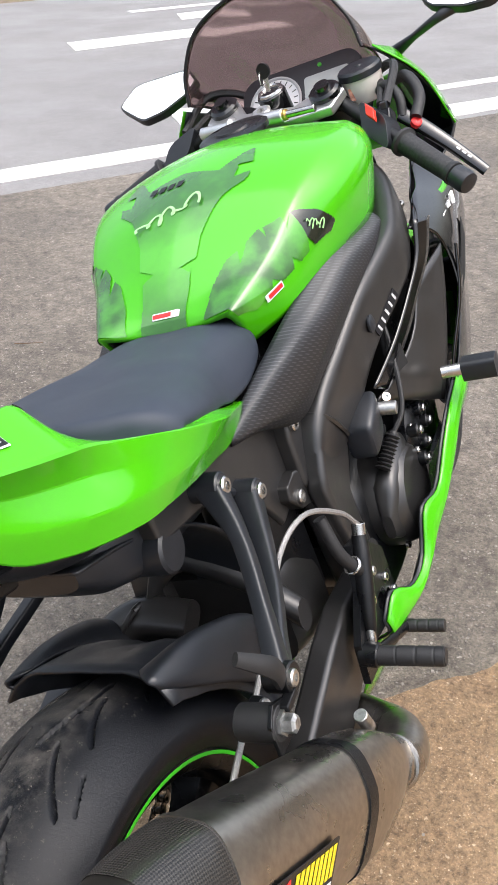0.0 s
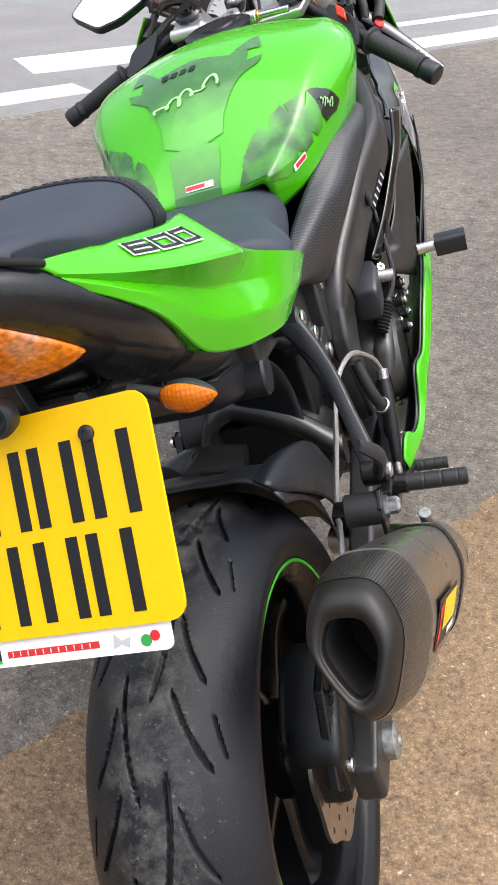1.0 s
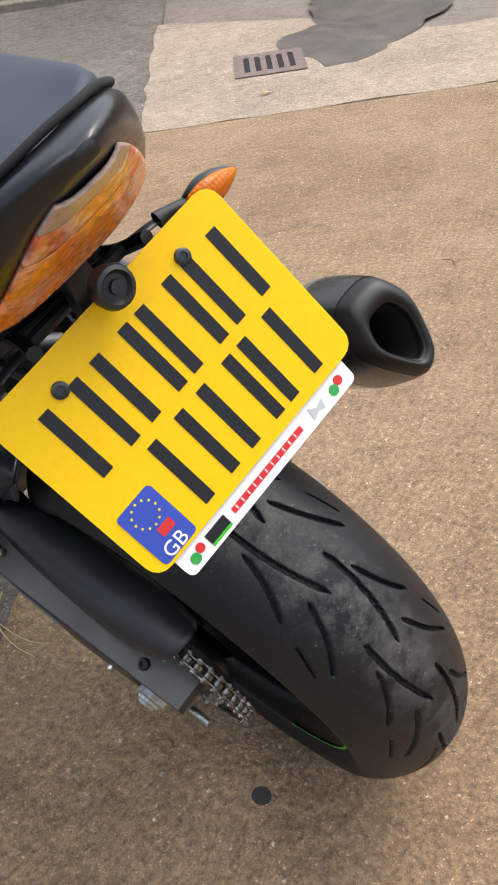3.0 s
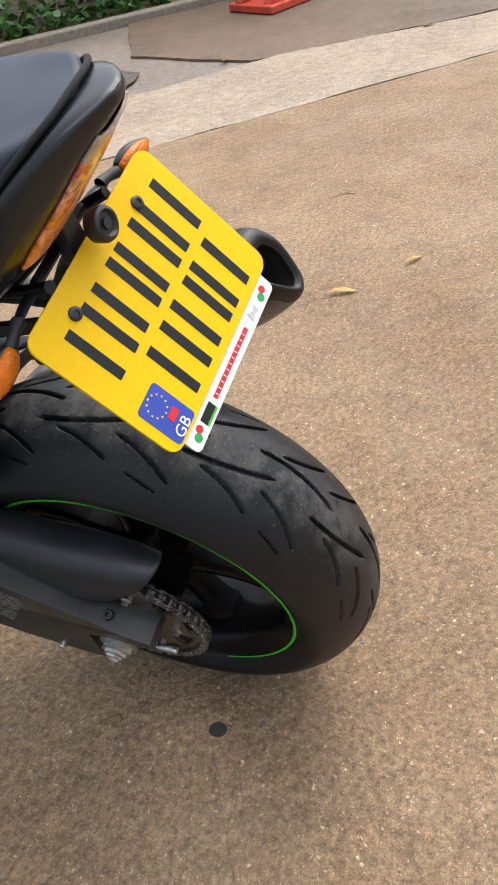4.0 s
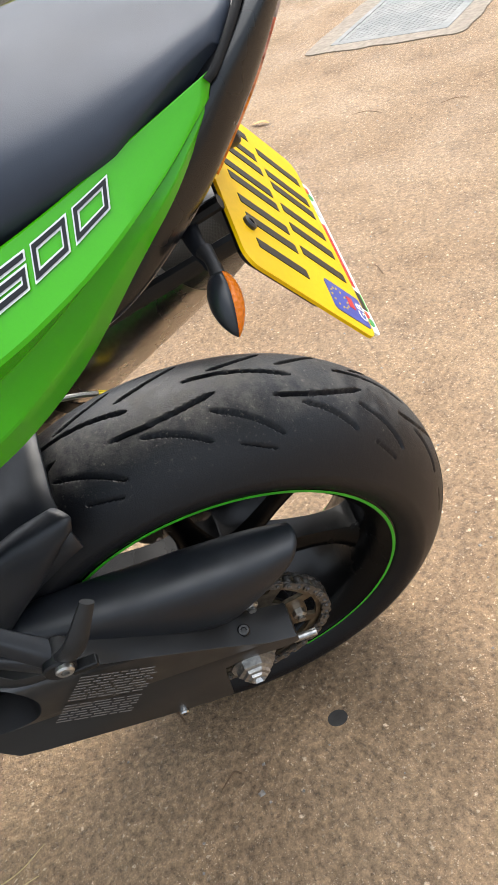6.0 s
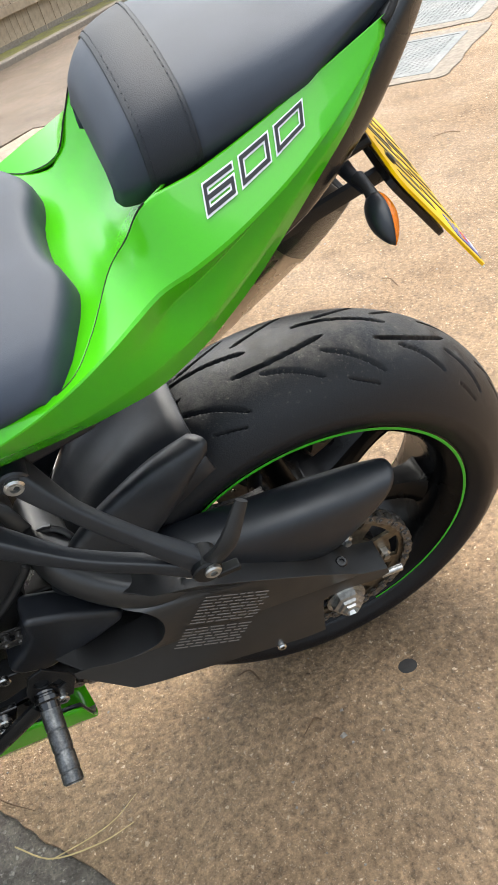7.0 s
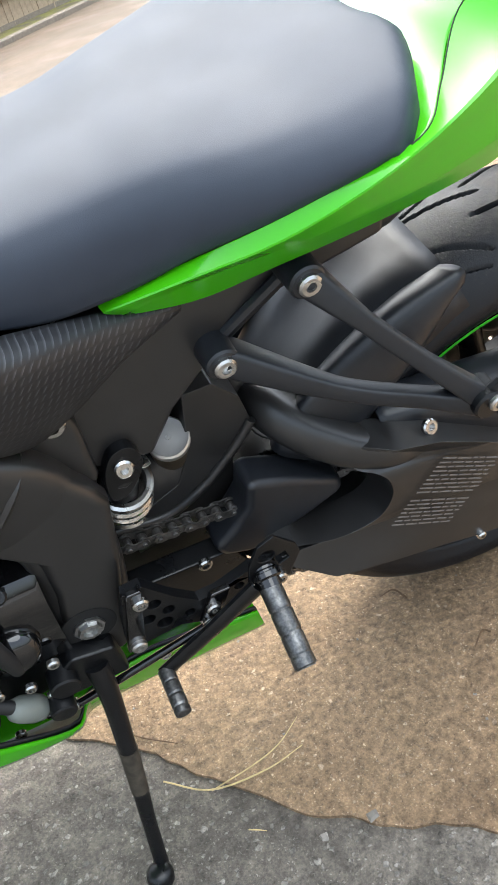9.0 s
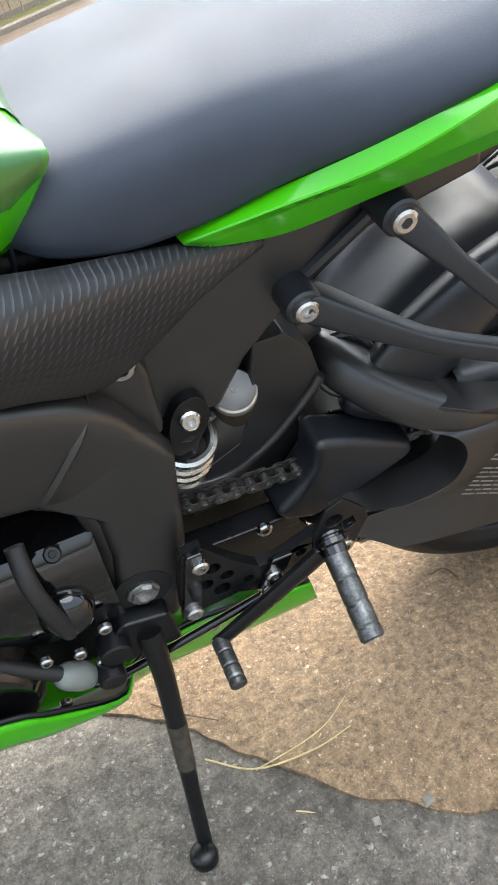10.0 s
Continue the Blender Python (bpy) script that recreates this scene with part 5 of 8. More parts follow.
CENTRE_PAD = [(-0.01, 0.511), (0.26, 0.513), (0.217, 0.531), (0.094, 0.542), (0.172, 0.551), (0.139, 0.569), (0.133, 0.592), (0.072, 0.597), (0.15, 0.603), (0.15, 0.626), (0.178, 0.657), (0.20, 0.674), (0.261, 0.699), (0.267, 0.717), (0.217, 0.706), (0.211, 0.733), (0.256, 0.738), (0.233, 0.775), (0.206, 0.764), (0.144, 0.724), (-0.01, 0.738)]
KNEE_PAD = [(0.262, 0.560), (0.256, 0.579), (0.278, 0.598), (0.311, 0.606), (0.350, 0.594), (0.333, 0.614), (0.361, 0.630), (0.428, 0.620), (0.378, 0.632), (0.461, 0.647), (0.589, 0.639), (0.539, 0.656), (0.672, 0.675), (0.806, 0.700), (0.862, 0.714), (0.883, 0.703), (0.856, 0.666), (0.778, 0.656), (0.839, 0.652), (0.817, 0.633), (0.728, 0.623), (0.794, 0.619), (0.772, 0.602), (0.700, 0.594), (0.772, 0.589), (0.795, 0.560), (0.785, 0.545), (0.600, 0.530), (0.428, 0.526), (0.456, 0.541), (0.322, 0.541)]


def within(outline, s, y):
    hit = False
    for (a, b), (c, d) in zip(outline, outline[1:] + outline[:1]):
        if (b > y) != (d > y) and s < (c - a) * (y - b) / (d - b) + a:
            hit = not hit
    return hit


bpart("tank_pad", tank_patch(lambda s, y: y > 0.556 and within(CENTRE_PAD, abs(s + 0.015), y), 0.0030), PADM, "smoky translucent spine-shaped tank pad", tank)
bpart("pad_end", tank_patch(lambda s, y: y <= 0.556 and within(CENTRE_PAD, abs(s + 0.015), y), 0.0030), PADD, parent=tank)
for side in (-1, 1):
    bpart("knee_pad", tank_patch(lambda s, y: y <= 0.656 and within(KNEE_PAD, s * side, y), 0.0030), PADK, "smoky translucent toothed knee pad", tank)
    bpart("pad_tip", tank_patch(lambda s, y: y > 0.656 and within(KNEE_PAD, s * side, y), 0.0030), PADD, parent=tank)


def tank_at(s, y, lift=0.004):
    rows = curve(np.array(TANK), 240)
    i = int(np.argmin(np.abs(rows[:, 0] - y)))
    r = tank_ring(rows[i], 161)
    j = int(round((s + 1) * 80))
    p, q = V(r[j]), V(r[min(j + 2, 160)])
    f = V(tank_ring(rows[min(i + 3, 239)], 161)[j])
    across, along = q - p, f - p
    across, along = across / np.linalg.norm(across), along / np.linalg.norm(along)
    n = np.cross(across, along)
    n /= np.linalg.norm(n)
    return p + n * lift, across, along, n


def script_mark(o, r, u, w, h, seed):
    """A slanted one-stroke brush mark, standing for a badge that is not lettered."""
    path = []
    for s in np.linspace(0, 1, 130):
        a = 2 * math.pi * 5 * s + seed
        y = h * (0.30 * math.cos(a) * (0.62 + 0.38 * math.sin(11 * s + seed)) + 0.20 * math.exp(-((s - 0.02) / 0.05) ** 2) - 0.22 * math.exp(-((s - 0.72) / 0.05) ** 2))
        path.append((w * (s - 0.5) + 0.055 * w * math.sin(a) + 0.35 * y, y, 0))
    p = V(path)
    out = []
    for i, q in enumerate(p):
        d = p[min(i + 1, 129)] - p[max(i - 1, 0)]
        d /= np.linalg.norm(d)
        t = 0.030 * h * (1.0 + 0.9 * abs(d[1]))
        out.append([V(o) + r * (q[0] - d[1] * t) + u * (q[1] + d[0] * t), V(o) + r * (q[0] + d[1] * t) + u * (q[1] - d[0] * t)])
    return loft(out, closed=False)


o, r, u, n = tank_at(-0.04, 0.662, 0.004)
bpart("badge", script_mark(o, r * 0.95 + u * 0.3, u * 0.95 - r * 0.3, 0.105, 0.040, 3), PALEGREEN, "pale green brush-script badge", tank, smooth=False, thick=0.0005)
for side in (-1, 1):
    o, r, u, n = tank_at(side * 0.77, 0.676, 0.004)
    bpart("side_badge", script_mark(o, u * side * 0.8 + r * 0.6, r * -side * 0.8 + u * 0.6, 0.042, 0.020, 4), PALEGREEN, parent=tank, smooth=False, thick=0.0004)
    o, r, u, n = tank_at(side * 0.78, 0.579, 0.004)
    bpart("maker_strip", laid(flat_shape(rounded(0.034, 0.010, 0.001, 1)), o, u, r), WHITE, parent=tank, smooth=False, thick=0.0005)
    bpart("strip_print", laid(flat_shape([(-0.012, -0.003), (0.015, -0.003), (0.015, 0.003), (-0.012, 0.003)]), o + n * 0.0006, u, r), RED, parent=tank, smooth=False, thick=0.0004)
o, r, u, n = tank_at(-0.005, 0.538, 0.004)
bpart("maker_strip", laid(flat_shape(rounded(0.042, 0.010, 0.001, 1)), o, r, u), WHITE, parent=tank, smooth=False, thick=0.0005)
bpart("strip_print", laid(flat_shape([(-0.02, -0.003), (0.008, -0.003), (0.008, 0.003), (-0.02, 0.003)]), o + n * 0.0006, r, u), RED, parent=tank, smooth=False, thick=0.0004)
o, r, u, n = tank_at(-0.06, 0.712, 0.004)
bars = [laid(flat_shape([(x, -0.006), (x + 0.010, -0.006), (x + 0.013, 0.006), (x + 0.003, 0.006)]), o, r, u) for x in (-0.032, -0.017, -0.002, 0.013)]
bpart("model_bars", join(*bars), INK, parent=tank, smooth=False, thick=0.0004)
cap = bpart("fuel_cap", lathe([(-0.004, 0.058), (0.004, 0.058), (0.007, 0.052), (0.007, 0.030), (0.010, 0.028), (0.010, 0.001)], (0, 0.925, 0.667), (0, -0.1, 1), 40), CAST, "black round fuel cap", tank)

# -- rider seat: stations of y, half width, crown, edge height, lower height
SEAT = [
    (0.128, 0.150, 0.566, 0.545, 0.520),
    (0.160, 0.160, 0.564, 0.544, 0.522),
    (0.190, 0.166, 0.561, 0.541, 0.522),
    (0.224, 0.167, 0.556, 0.536, 0.519),
    (0.261, 0.164, 0.550, 0.528, 0.508),
    (0.315, 0.150, 0.541, 0.515, 0.488),
    (0.370, 0.130, 0.535, 0.503, 0.468),
    (0.420, 0.116, 0.526, 0.492, 0.448),
    (0.475, 0.112, 0.518, 0.486, 0.442),
    (0.515, 0.109, 0.512, 0.482, 0.447),
    (0.540, 0.106, 0.508, 0.482, 0.455),
    (0.556, 0.098, 0.504, 0.482, 0.464),
]
SEAT_BACK = ((0.0, 0.184), (0.024, 0.183), (0.040, 0.180), (0.058, 0.173), (0.078, 0.1715), (0.100, 0.178), (0.140, 0.197), (0.160, 0.212), (0.170, 0.226))


def seat_ring(row, count=61):
    """Across the seat: a flat top that rolls over into steep sides; the back edge follows its own line."""
    y, w, zc, ze, zl = row
    half = [(-w * 0.985, zl), (-w * 1.0, zl + (ze - zl) * 0.45), (-w * 0.965, ze), (-w * 0.88, ze + (zc - ze) * 0.50), (-w * 0.74, ze + (zc - ze) * 0.82), (-w * 0.40, zc), (0, zc - 0.001)]
    full = half + [(-x, z) for x, z in half[-2::-1]]
    out = []
    for x, z in curve(full, count):
        back = float(np.interp(abs(x), [a for a, b in SEAT_BACK], [b for a, b in SEAT_BACK]))
        d = max(0.0, back + 0.012 - y)
        out.append((x, max(y, back - 0.004 + 0.010 * max(0, 1 - d / 0.030)), max(z - 1.9 * d * d / (d + 0.014), min(z, zl - 0.02))))
    return out


rows = curve(np.array(SEAT), 76)
seat_rings = [seat_ring(r) for r in rows] + [[(x * 0.95, y + 0.004, z - 0.03) for x, y, z in seat_ring(rows[-1])]]
bpart("rider_seat", loft(seat_rings, closed=False), VINYL, "smooth black vinyl rider seat", thick=0.003, angle=70)

# -- green tail: side panels and the cover between the seats
PANEL_TOP = [(0.079, -0.128, 0.690), (0.092, -0.065, 0.671), (0.104, -0.005, 0.653), (0.111, 0.05, 0.638), (0.1135, 0.096, 0.629), (0.107, 0.119, 0.597), (0.097, 0.140, 0.5655), (0.131, 0.172, 0.538), (0.163, 0.204, 0.5265), (0.163, 0.255, 0.511), (0.148, 0.32, 0.487), (0.118, 0.39, 0.455), (0.100, 0.448, 0.433)]
PANEL_UNDER = [(0.0865, -0.120, 0.6765), (0.114, -0.072, 0.6490), (0.139, -0.018, 0.6240), (0.1555, 0.036, 0.6040), (0.1610, 0.078, 0.5890), (0.1580, 0.109, 0.5765), (0.1640, 0.138, 0.5620), (0.1710, 0.168, 0.5475), (0.1750, 0.206, 0.5290), (0.1735, 0.255, 0.5065), (0.1600, 0.317, 0.4790), (0.1351, 0.383, 0.4550), (0.1100, 0.446, 0.4320)]
PANEL_SIDE = [(0.0860, -0.119, 0.6725), (0.1105, -0.078, 0.6390), (0.1225, -0.030, 0.6020), (0.1330, 0.022, 0.5560), (0.1480, 0.066, 0.5330), (0.1575, 0.098, 0.5200), (0.1655, 0.136, 0.5080), (0.1685, 0.172, 0.4980), (0.1685, 0.208, 0.4890), (0.1645, 0.256, 0.4800), (0.1530, 0.308, 0.4670), (0.1334, 0.365, 0.4509), (0.1120, 0.432, 0.4267)]
PANEL_LOW = [(0.0840, -0.1185, 0.6695), (0.1075, -0.082, 0.6340), (0.1180, -0.040, 0.5940), (0.1190, 0.012, 0.5340), (0.1320, 0.052, 0.5090), (0.1460, 0.090, 0.4940), (0.1570, 0.134, 0.4810), (0.1580, 0.170, 0.4735), (0.1540, 0.208, 0.4640), (0.1455, 0.258, 0.4510), (0.1330, 0.312, 0.4360), (0.1170, 0.372, 0.4180), (0.1100, 0.430, 0.4230)]
for side in (-1, 1):
    sided = lambda row: [(side * x, y, z) for x, y, z in row]
    panel_grid = [curve(sided(r), 72) for r in (PANEL_TOP, PANEL_UNDER)]
    scoop = [tuple(V(a) * 0.55 + V(b) * 0.45 - V((0.012 * k, 0, 0))) for a, b, k in zip(PANEL_UNDER, PANEL_SIDE, (0.1, 0.5, 1.0, 1.25, 1.25, 1.1, 0.2, 0, 0, 0, 0, 0, 0))]
    folds = [curve(sided(r), 72) for r in (PANEL_TOP, PANEL_UNDER, scoop, PANEL_SIDE, PANEL_LOW, [(x * 0.86, y, z + 0.004) for x, y, z in PANEL_LOW])]
    sheet = [folds[0]] + [a * (1 - f) + b * f for a, b in zip(folds[:-1], folds[1:]) for f in (0.04, 0.35, 0.65, 0.96)] + [folds[-1]]
    panel = bpart("tail_panel", loft(sheet, closed=False), GREEN, "glossy green tail side panel with a crease and number", thick=0.0025, angle=20)

    bpart("panel_gap", tube([(q[0] + side * 0.0008, q[1], q[2] + 0.0012) for q in panel_grid[0][24:50]], 0.0009, 6), HOLE, parent=panel)

    def on_panel(a, b, lift, rows=panel_grid, s=side):
        """A place on the upper face: a metres to the rear of its middle, b metres up from its middle."""
        y = 0.006 - a * 0.92
        f = 0.40 - b / 0.050
        mid = rows[0] * (1 - f) + rows[1] * f
        at_y = lambda g, yy: np.array([np.interp(yy, mid[:, 1], g[:, k]) for k in range(3)])
        n = np.cross(at_y(mid, y + 0.01) - at_y(mid, y - 0.01), at_y(rows[0], y) - at_y(rows[1], y)) * s
        n /= np.linalg.norm(n)
        if n[2] < 0:
            n = -n
        return at_y(mid, y) + n * lift

    # the number, outlined in white
    def seg(x, segs, w=0.0285, h=0.0180, t=0.0031, grow=0.0):
        box = {"t": (0, h - t, w, h), "b": (0, 0, w, t), "m": (0, h / 2 - t / 2, w, h / 2 + t / 2), "l": (0, 0, t, h), "r": (w - t, 0, w, h), "rl": (w - t, 0, w, h / 2)}
        out = []
        for s in segs:
            a, b, c, d = box[s]
            sl = 0.30
            q = [(a - grow, b - grow), (c + grow, b - grow), (c + grow, d + grow), (a - grow, d + grow)]
            out.append(flat_shape([(x + px + sl * py, py - h / 2) for px, py in q]))
        return out

    for grow, mat, lift in ((0.0014, WHITE, 0.0024), (0.0, INK, 0.0034)):
        for k, s in enumerate((("t", "m", "b", "l", "rl"), ("t", "b", "l", "r"), ("t", "b", "l", "r"))):
            geo = seg(-0.0545 + k * 0.0360, s, grow=grow)
            bpart("digit" if mat is INK else "digit_outline", join(*[(V([on_panel(q[0] if side < 0 else -q[0], q[1], lift + 0.0002 * i) for q in g[0]]), g[1]) for i, g in enumerate(geo)]), mat, ("dark digit 6" if k == 0 else "dark digit 0") if mat is INK else "", panel, smooth=False, thick=0.0003)

# cover between the seats
cover_rows = []
for y, zc, w, zs in ((0.070, 0.585, 0.100, 0.634), (0.098, 0.568, 0.113, 0.626), (0.113, 0.558, 0.112, 0.607), (0.128, 0.550, 0.099, 0.578), (0.140, 0.545, 0.097, 0.564), (0.152, 0.540, 0.105, 0.551), (0.172, 0.532, 0.131, 0.538), (0.196, 0.520, 0.160, 0.529), (0.222, 0.505, 0.168, 0.517)):
    zc = zc + 0.25 * (zs - zc)
    cover_rows.append([(w * k, y, zc + (zs - 0.001 - zc) * k * k) for k in (-1, -0.8, -0.5, 0, 0.5, 0.8, 1)])
bpart("seat_cover_panel", net(cover_rows, 20, 40), GREEN, "green panel between the two seats", thick=0.0025)

# -- pillion seat: stations of y, half width, crown, edge
PILL = [
    (0.112, 0.070, 0.634, 0.620),
    (0.105, 0.086, 0.660, 0.622),
    (0.080, 0.101, 0.686, 0.632),
    (0.030, 0.106, 0.698, 0.648),
    (-0.040, 0.099, 0.703, 0.664),
    (-0.100, 0.089, 0.707, 0.680),
    (-0.140, 0.080, 0.711, 0.692),
    (-0.172, 0.070, 0.714, 0.699),
]


def pill_ring(row, count=49, grow=0.0):
    y, w, zc, ze = row
    w, zc = w + grow, zc + grow
    half = [(-w * 0.90, ze - 0.016), (-w * 0.99, ze), (-w * 1.0, ze + (zc - ze) * 0.22), (-w * 0.94, ze + (zc - ze) * 0.52), (-w * 0.80, ze + (zc - ze) * 0.78), (-w * 0.45, zc - 0.003), (0, zc)]
    full = half + [(-x, z) for x, z in half[-2::-1]]
    return [(x, y + 0.052 * min(1, max(0, (-0.05 - y) / 0.12)) * (abs(x) / 0.085) ** 1.4, z) for x, z in curve(full, count)]


rows = curve(np.array(PILL), 46)
pill_rings = [[(x * 0.94, y - 0.004, min(z, 0.612)) for x, y, z in pill_ring(rows[0])]] + [pill_ring(r) for r in rows] + [[(x * 0.98, y - 0.004, z - 0.003) for x, y, z in pill_ring(rows[-1])], [(x * 0.95, y - 0.006, z - 0.020) for x, y, z in pill_ring(rows[-1])]]
pillion = bpart("pillion_seat", loft(pill_rings, closed=False), VINYL, "smooth black vinyl pillion seat with a grab strap", thick=0.003, angle=70)
bpart("seat_gap", tube([(-0.084, -0.122, 0.686), (-0.080, -0.131, 0.6915), (-0.055, -0.156, 0.7095), (-0.028, -0.170, 0.7180), (0.0, -0.173, 0.7205), (0.028, -0.170, 0.7180), (0.055, -0.156, 0.7095), (0.080, -0.131, 0.6915), (0.084, -0.122, 0.686)], 0.0030, 10, 50), HOLE, parent=pillion)
srow = [r for r in curve(np.array(PILL), 200) if 0.042 < r[0] < 0.086]
strap = bpart("grab_strap", loft([pill_ring(r, 49, 0.0022) for r in srow], closed=False), STRAP, "stitched black grab strap across the seat", pillion, thick=0.003)
for y0 in (0.046, 0.082):
    r = min(curve(np.array(PILL), 200), key=lambda q: abs(q[0] - y0))
    pts = V(pill_ring(r, 120, 0.0040))
    bpart("stitching", join(*[tube([pts[i], pts[i + 1]], 0.0006, 5) for i in range(2, 117, 2)]), STRAP, parent=pillion)

# -- black tail cowl, light and number plate
COWL_ROWS = ((0.03, 0.106, 0.575, 0.505), (-0.02, 0.114, 0.612, 0.531), (-0.06, 0.113, 0.648, 0.560), (-0.10, 0.100, 0.678, 0.590), (-0.13, 0.088, 0.700, 0.622), (-0.16, 0.068, 0.713, 0.654), (-0.185, 0.045, 0.720, 0.684), (-0.203, 0.023, 0.723, 0.703), (-0.211, 0.008, 0.722, 0.711))
bpart("tail_cowl", smooth_loft([oval(y, 0, (zt + zb) / 2, w, (zt - zb) / 2, 3.0, 44) for y, w, zt, zb in COWL_ROWS], 40), COWL, "gloss black tail cowl", angle=60)
UNDER = [(0.070, -0.095, 0.632), (0.080, -0.03, 0.580), (0.092, 0.03, 0.530), (0.104, 0.08, 0.498), (0.105, 0.14, 0.478), (0.085, 0.30, 0.44)]
under_rows = [[(s * x, y, z - dz) for x, y, z in UNDER] for s, dz in ((1.0, 0.0), (0.96, 0.012), (0.72, 0.024), (0.0, 0.026), (-0.72, 0.024), (-0.96, 0.012), (-1.0, 0.0))]
bpart("undertray", net(under_rows, 24, 30), PLASTIC, "matt black undertray", thick=0.004)
# tail lamp: a broad raked lens


def lamp_skin(y0, y1, lift, first=45, last=65, bulge=0.0):
    """A strip of the cowl's lower skin between two stations, standing a little proud of it."""
    rows = curve(np.array(COWL_ROWS), 160)
    pick = rows[(rows[:, 0] <= y0) & (rows[:, 0] >= y1)]
    out = []
    for y, w, zt, zb in pick:
        ring = oval(y, 0, (zt + zb) / 2, w + lift, (zt - zb) / 2 + lift, 3.0, 72)
        ring = [tuple(q) for q in ring]
        out.append(ring[first:last] if last > first else ring[first:] + ring[:last])
        span = len(out[-1]) - 1
        out[-1] = [(q[0], q[1] - bulge * math.sin(math.pi * i / span), q[2] - bulge * math.sin(math.pi * i / span)) for i, q in enumerate(out[-1])]
    return loft(out, closed=False)


lamp = bpart("tail_lamp", lamp_skin(-0.114, -0.168, 0.0022, bulge=0.0015), TAILAMBER, "orange and clear ribbed tail lamp", thick=0.003)
bpart("upper_lens", lamp_skin(-0.167, -0.184, 0.0022, bulge=0.0015), TAILRED, parent=lamp, thick=0.003)
bpart("clear_lens", lamp_skin(-0.183, -0.198, 0.0022, bulge=0.0015), TAILCLEAR, parent=lamp, thick=0.003)

# plate hanger and plate
hanger = bpart("plate_hanger", join(tube([(0.045, -0.02, 0.545), (0.05, -0.07, 0.555), (0.06, -0.115, 0.575)], 0.006, 8, 10), tube([(-0.045, -0.02, 0.545), (-0.05, -0.07, 0.555), (-0.06, -0.115, 0.575)], 0.006, 8, 10),
                                    *[tube([(-0.05, y, z), (0.05, y, z)], 0.005, 8) for y, z in ((-0.03, 0.548), (-0.06, 0.556), (-0.09, 0.566))],
                                    *[tube([(-0.045, y, z), (0.045, y - 0.028, z + 0.009)], 0.004, 8) for y, z in ((-0.03, 0.548), (-0.06, 0.556))]), CAST, "black open plate hanger")
bpart("strut", tube([(0.055, 0.06, 0.485), (0.055, -0.02, 0.505), (0.06, -0.125, 0.535)], 0.010, 8, 10, flat=0.5, side=(1, 0, 0)), CAST, parent=hanger)
bpart("strut", tube([(-0.055, 0.06, 0.485), (-0.055, -0.02, 0.505), (-0.06, -0.125, 0.535)], 0.010, 8, 10, flat=0.5, side=(1, 0, 0)), CAST, parent=hanger)
arms = bpart("indicator_stay", tube([(-0.104, -0.090, 0.556), (-0.06, -0.086, 0.560), (0.06, -0.086, 0.560), (0.104, -0.090, 0.556)], [0.004, 0.008, 0.008, 0.004], 12, 20, flat=0.4, side=(0, 0.25, 0.97)), PLASTIC, parent=hanger)
pl_c = V((0.001, -0.167, 0.503))
pl_up = V((-0.0035, 0.0895, 0.136))
pl_up /= np.linalg.norm(pl_up)
pl_r = V((0.2335, -0.0135, 0.013))
pl_r = pl_r - (pl_r @ pl_up) * pl_up
pl_r /= np.linalg.norm(pl_r)
pl_n = np.cross(pl_r, pl_up)
PH = 0.170
onp = lambda u, v, h: tuple(pl_c + pl_r * u + pl_up * v + pl_n * h)
plate = bpart("number_plate", prism(rounded(0.240, PH, 0.014), -0.0015, 0.0015, onp), YELLOW, "yellow number plate with plain dark bars", smooth=False)
bpart("backplate", prism([(u, v + 0.02) for u, v in rounded(0.20, 0.10, 0.01)], -0.012, -0.006, onp), CAST, parent=hanger, smooth=False)
holder = bpart("plate_strip", prism([(u, v - PH / 2 - 0.006) for u, v in rounded(0.205, 0.030, 0.006)], -0.004, -0.0018, onp), WHITE, "white dealer strip with small print", plate, smooth=False)
for row, xs in ((0.028, (-0.071, -0.018, 0.030, 0.080)), (-0.044, (-0.035, 0.020, 0.068))):
    for x in xs:
        for dx in (-0.0150, 0.0150):
            bpart("plate_bar", prism([(x + dx - 0.0052, row - 0.031), (x + dx + 0.0052, row - 0.031), (x + dx + 0.0052, row + 0.031), (x + dx - 0.0052, row + 0.031)], 0.0015, 0.0021, onp), INK, parent=plate, smooth=False)
euro = bpart("country_badge", prism([(u - 0.091, v - 0.056) for u, v in rounded(0.036, 0.052, 0.004)], 0.0015, 0.0021, onp), BLUE, "blue country badge", plate, smooth=False)
geo = []
for k in range(12):
    a = math.pi * k / 6
    geo.append(prism(circle2(-0.091 + 0.0108 * math.cos(a), -0.044 + 0.0108 * math.sin(a), 0.0011, 5), 0.0021, 0.0026, onp))
bpart("stars", join(*geo), DECALY, parent=plate, smooth=False)
gl = letters("GB", 0.0115)
bpart("badge_letters", (V([onp(q[0] - 0.092, q[1] - 0.0755, 0.0026) for q in gl[0]]), gl[1]), WHITE, parent=plate, smooth=False, thick=0.0004)
bpart("small_flag", prism([(-0.094, -0.066), (-0.081, -0.066), (-0.081, -0.058), (-0.094, -0.058)], 0.0021, 0.0026, onp), RED, parent=plate, smooth=False)
yb = -PH / 2 - 0.0115
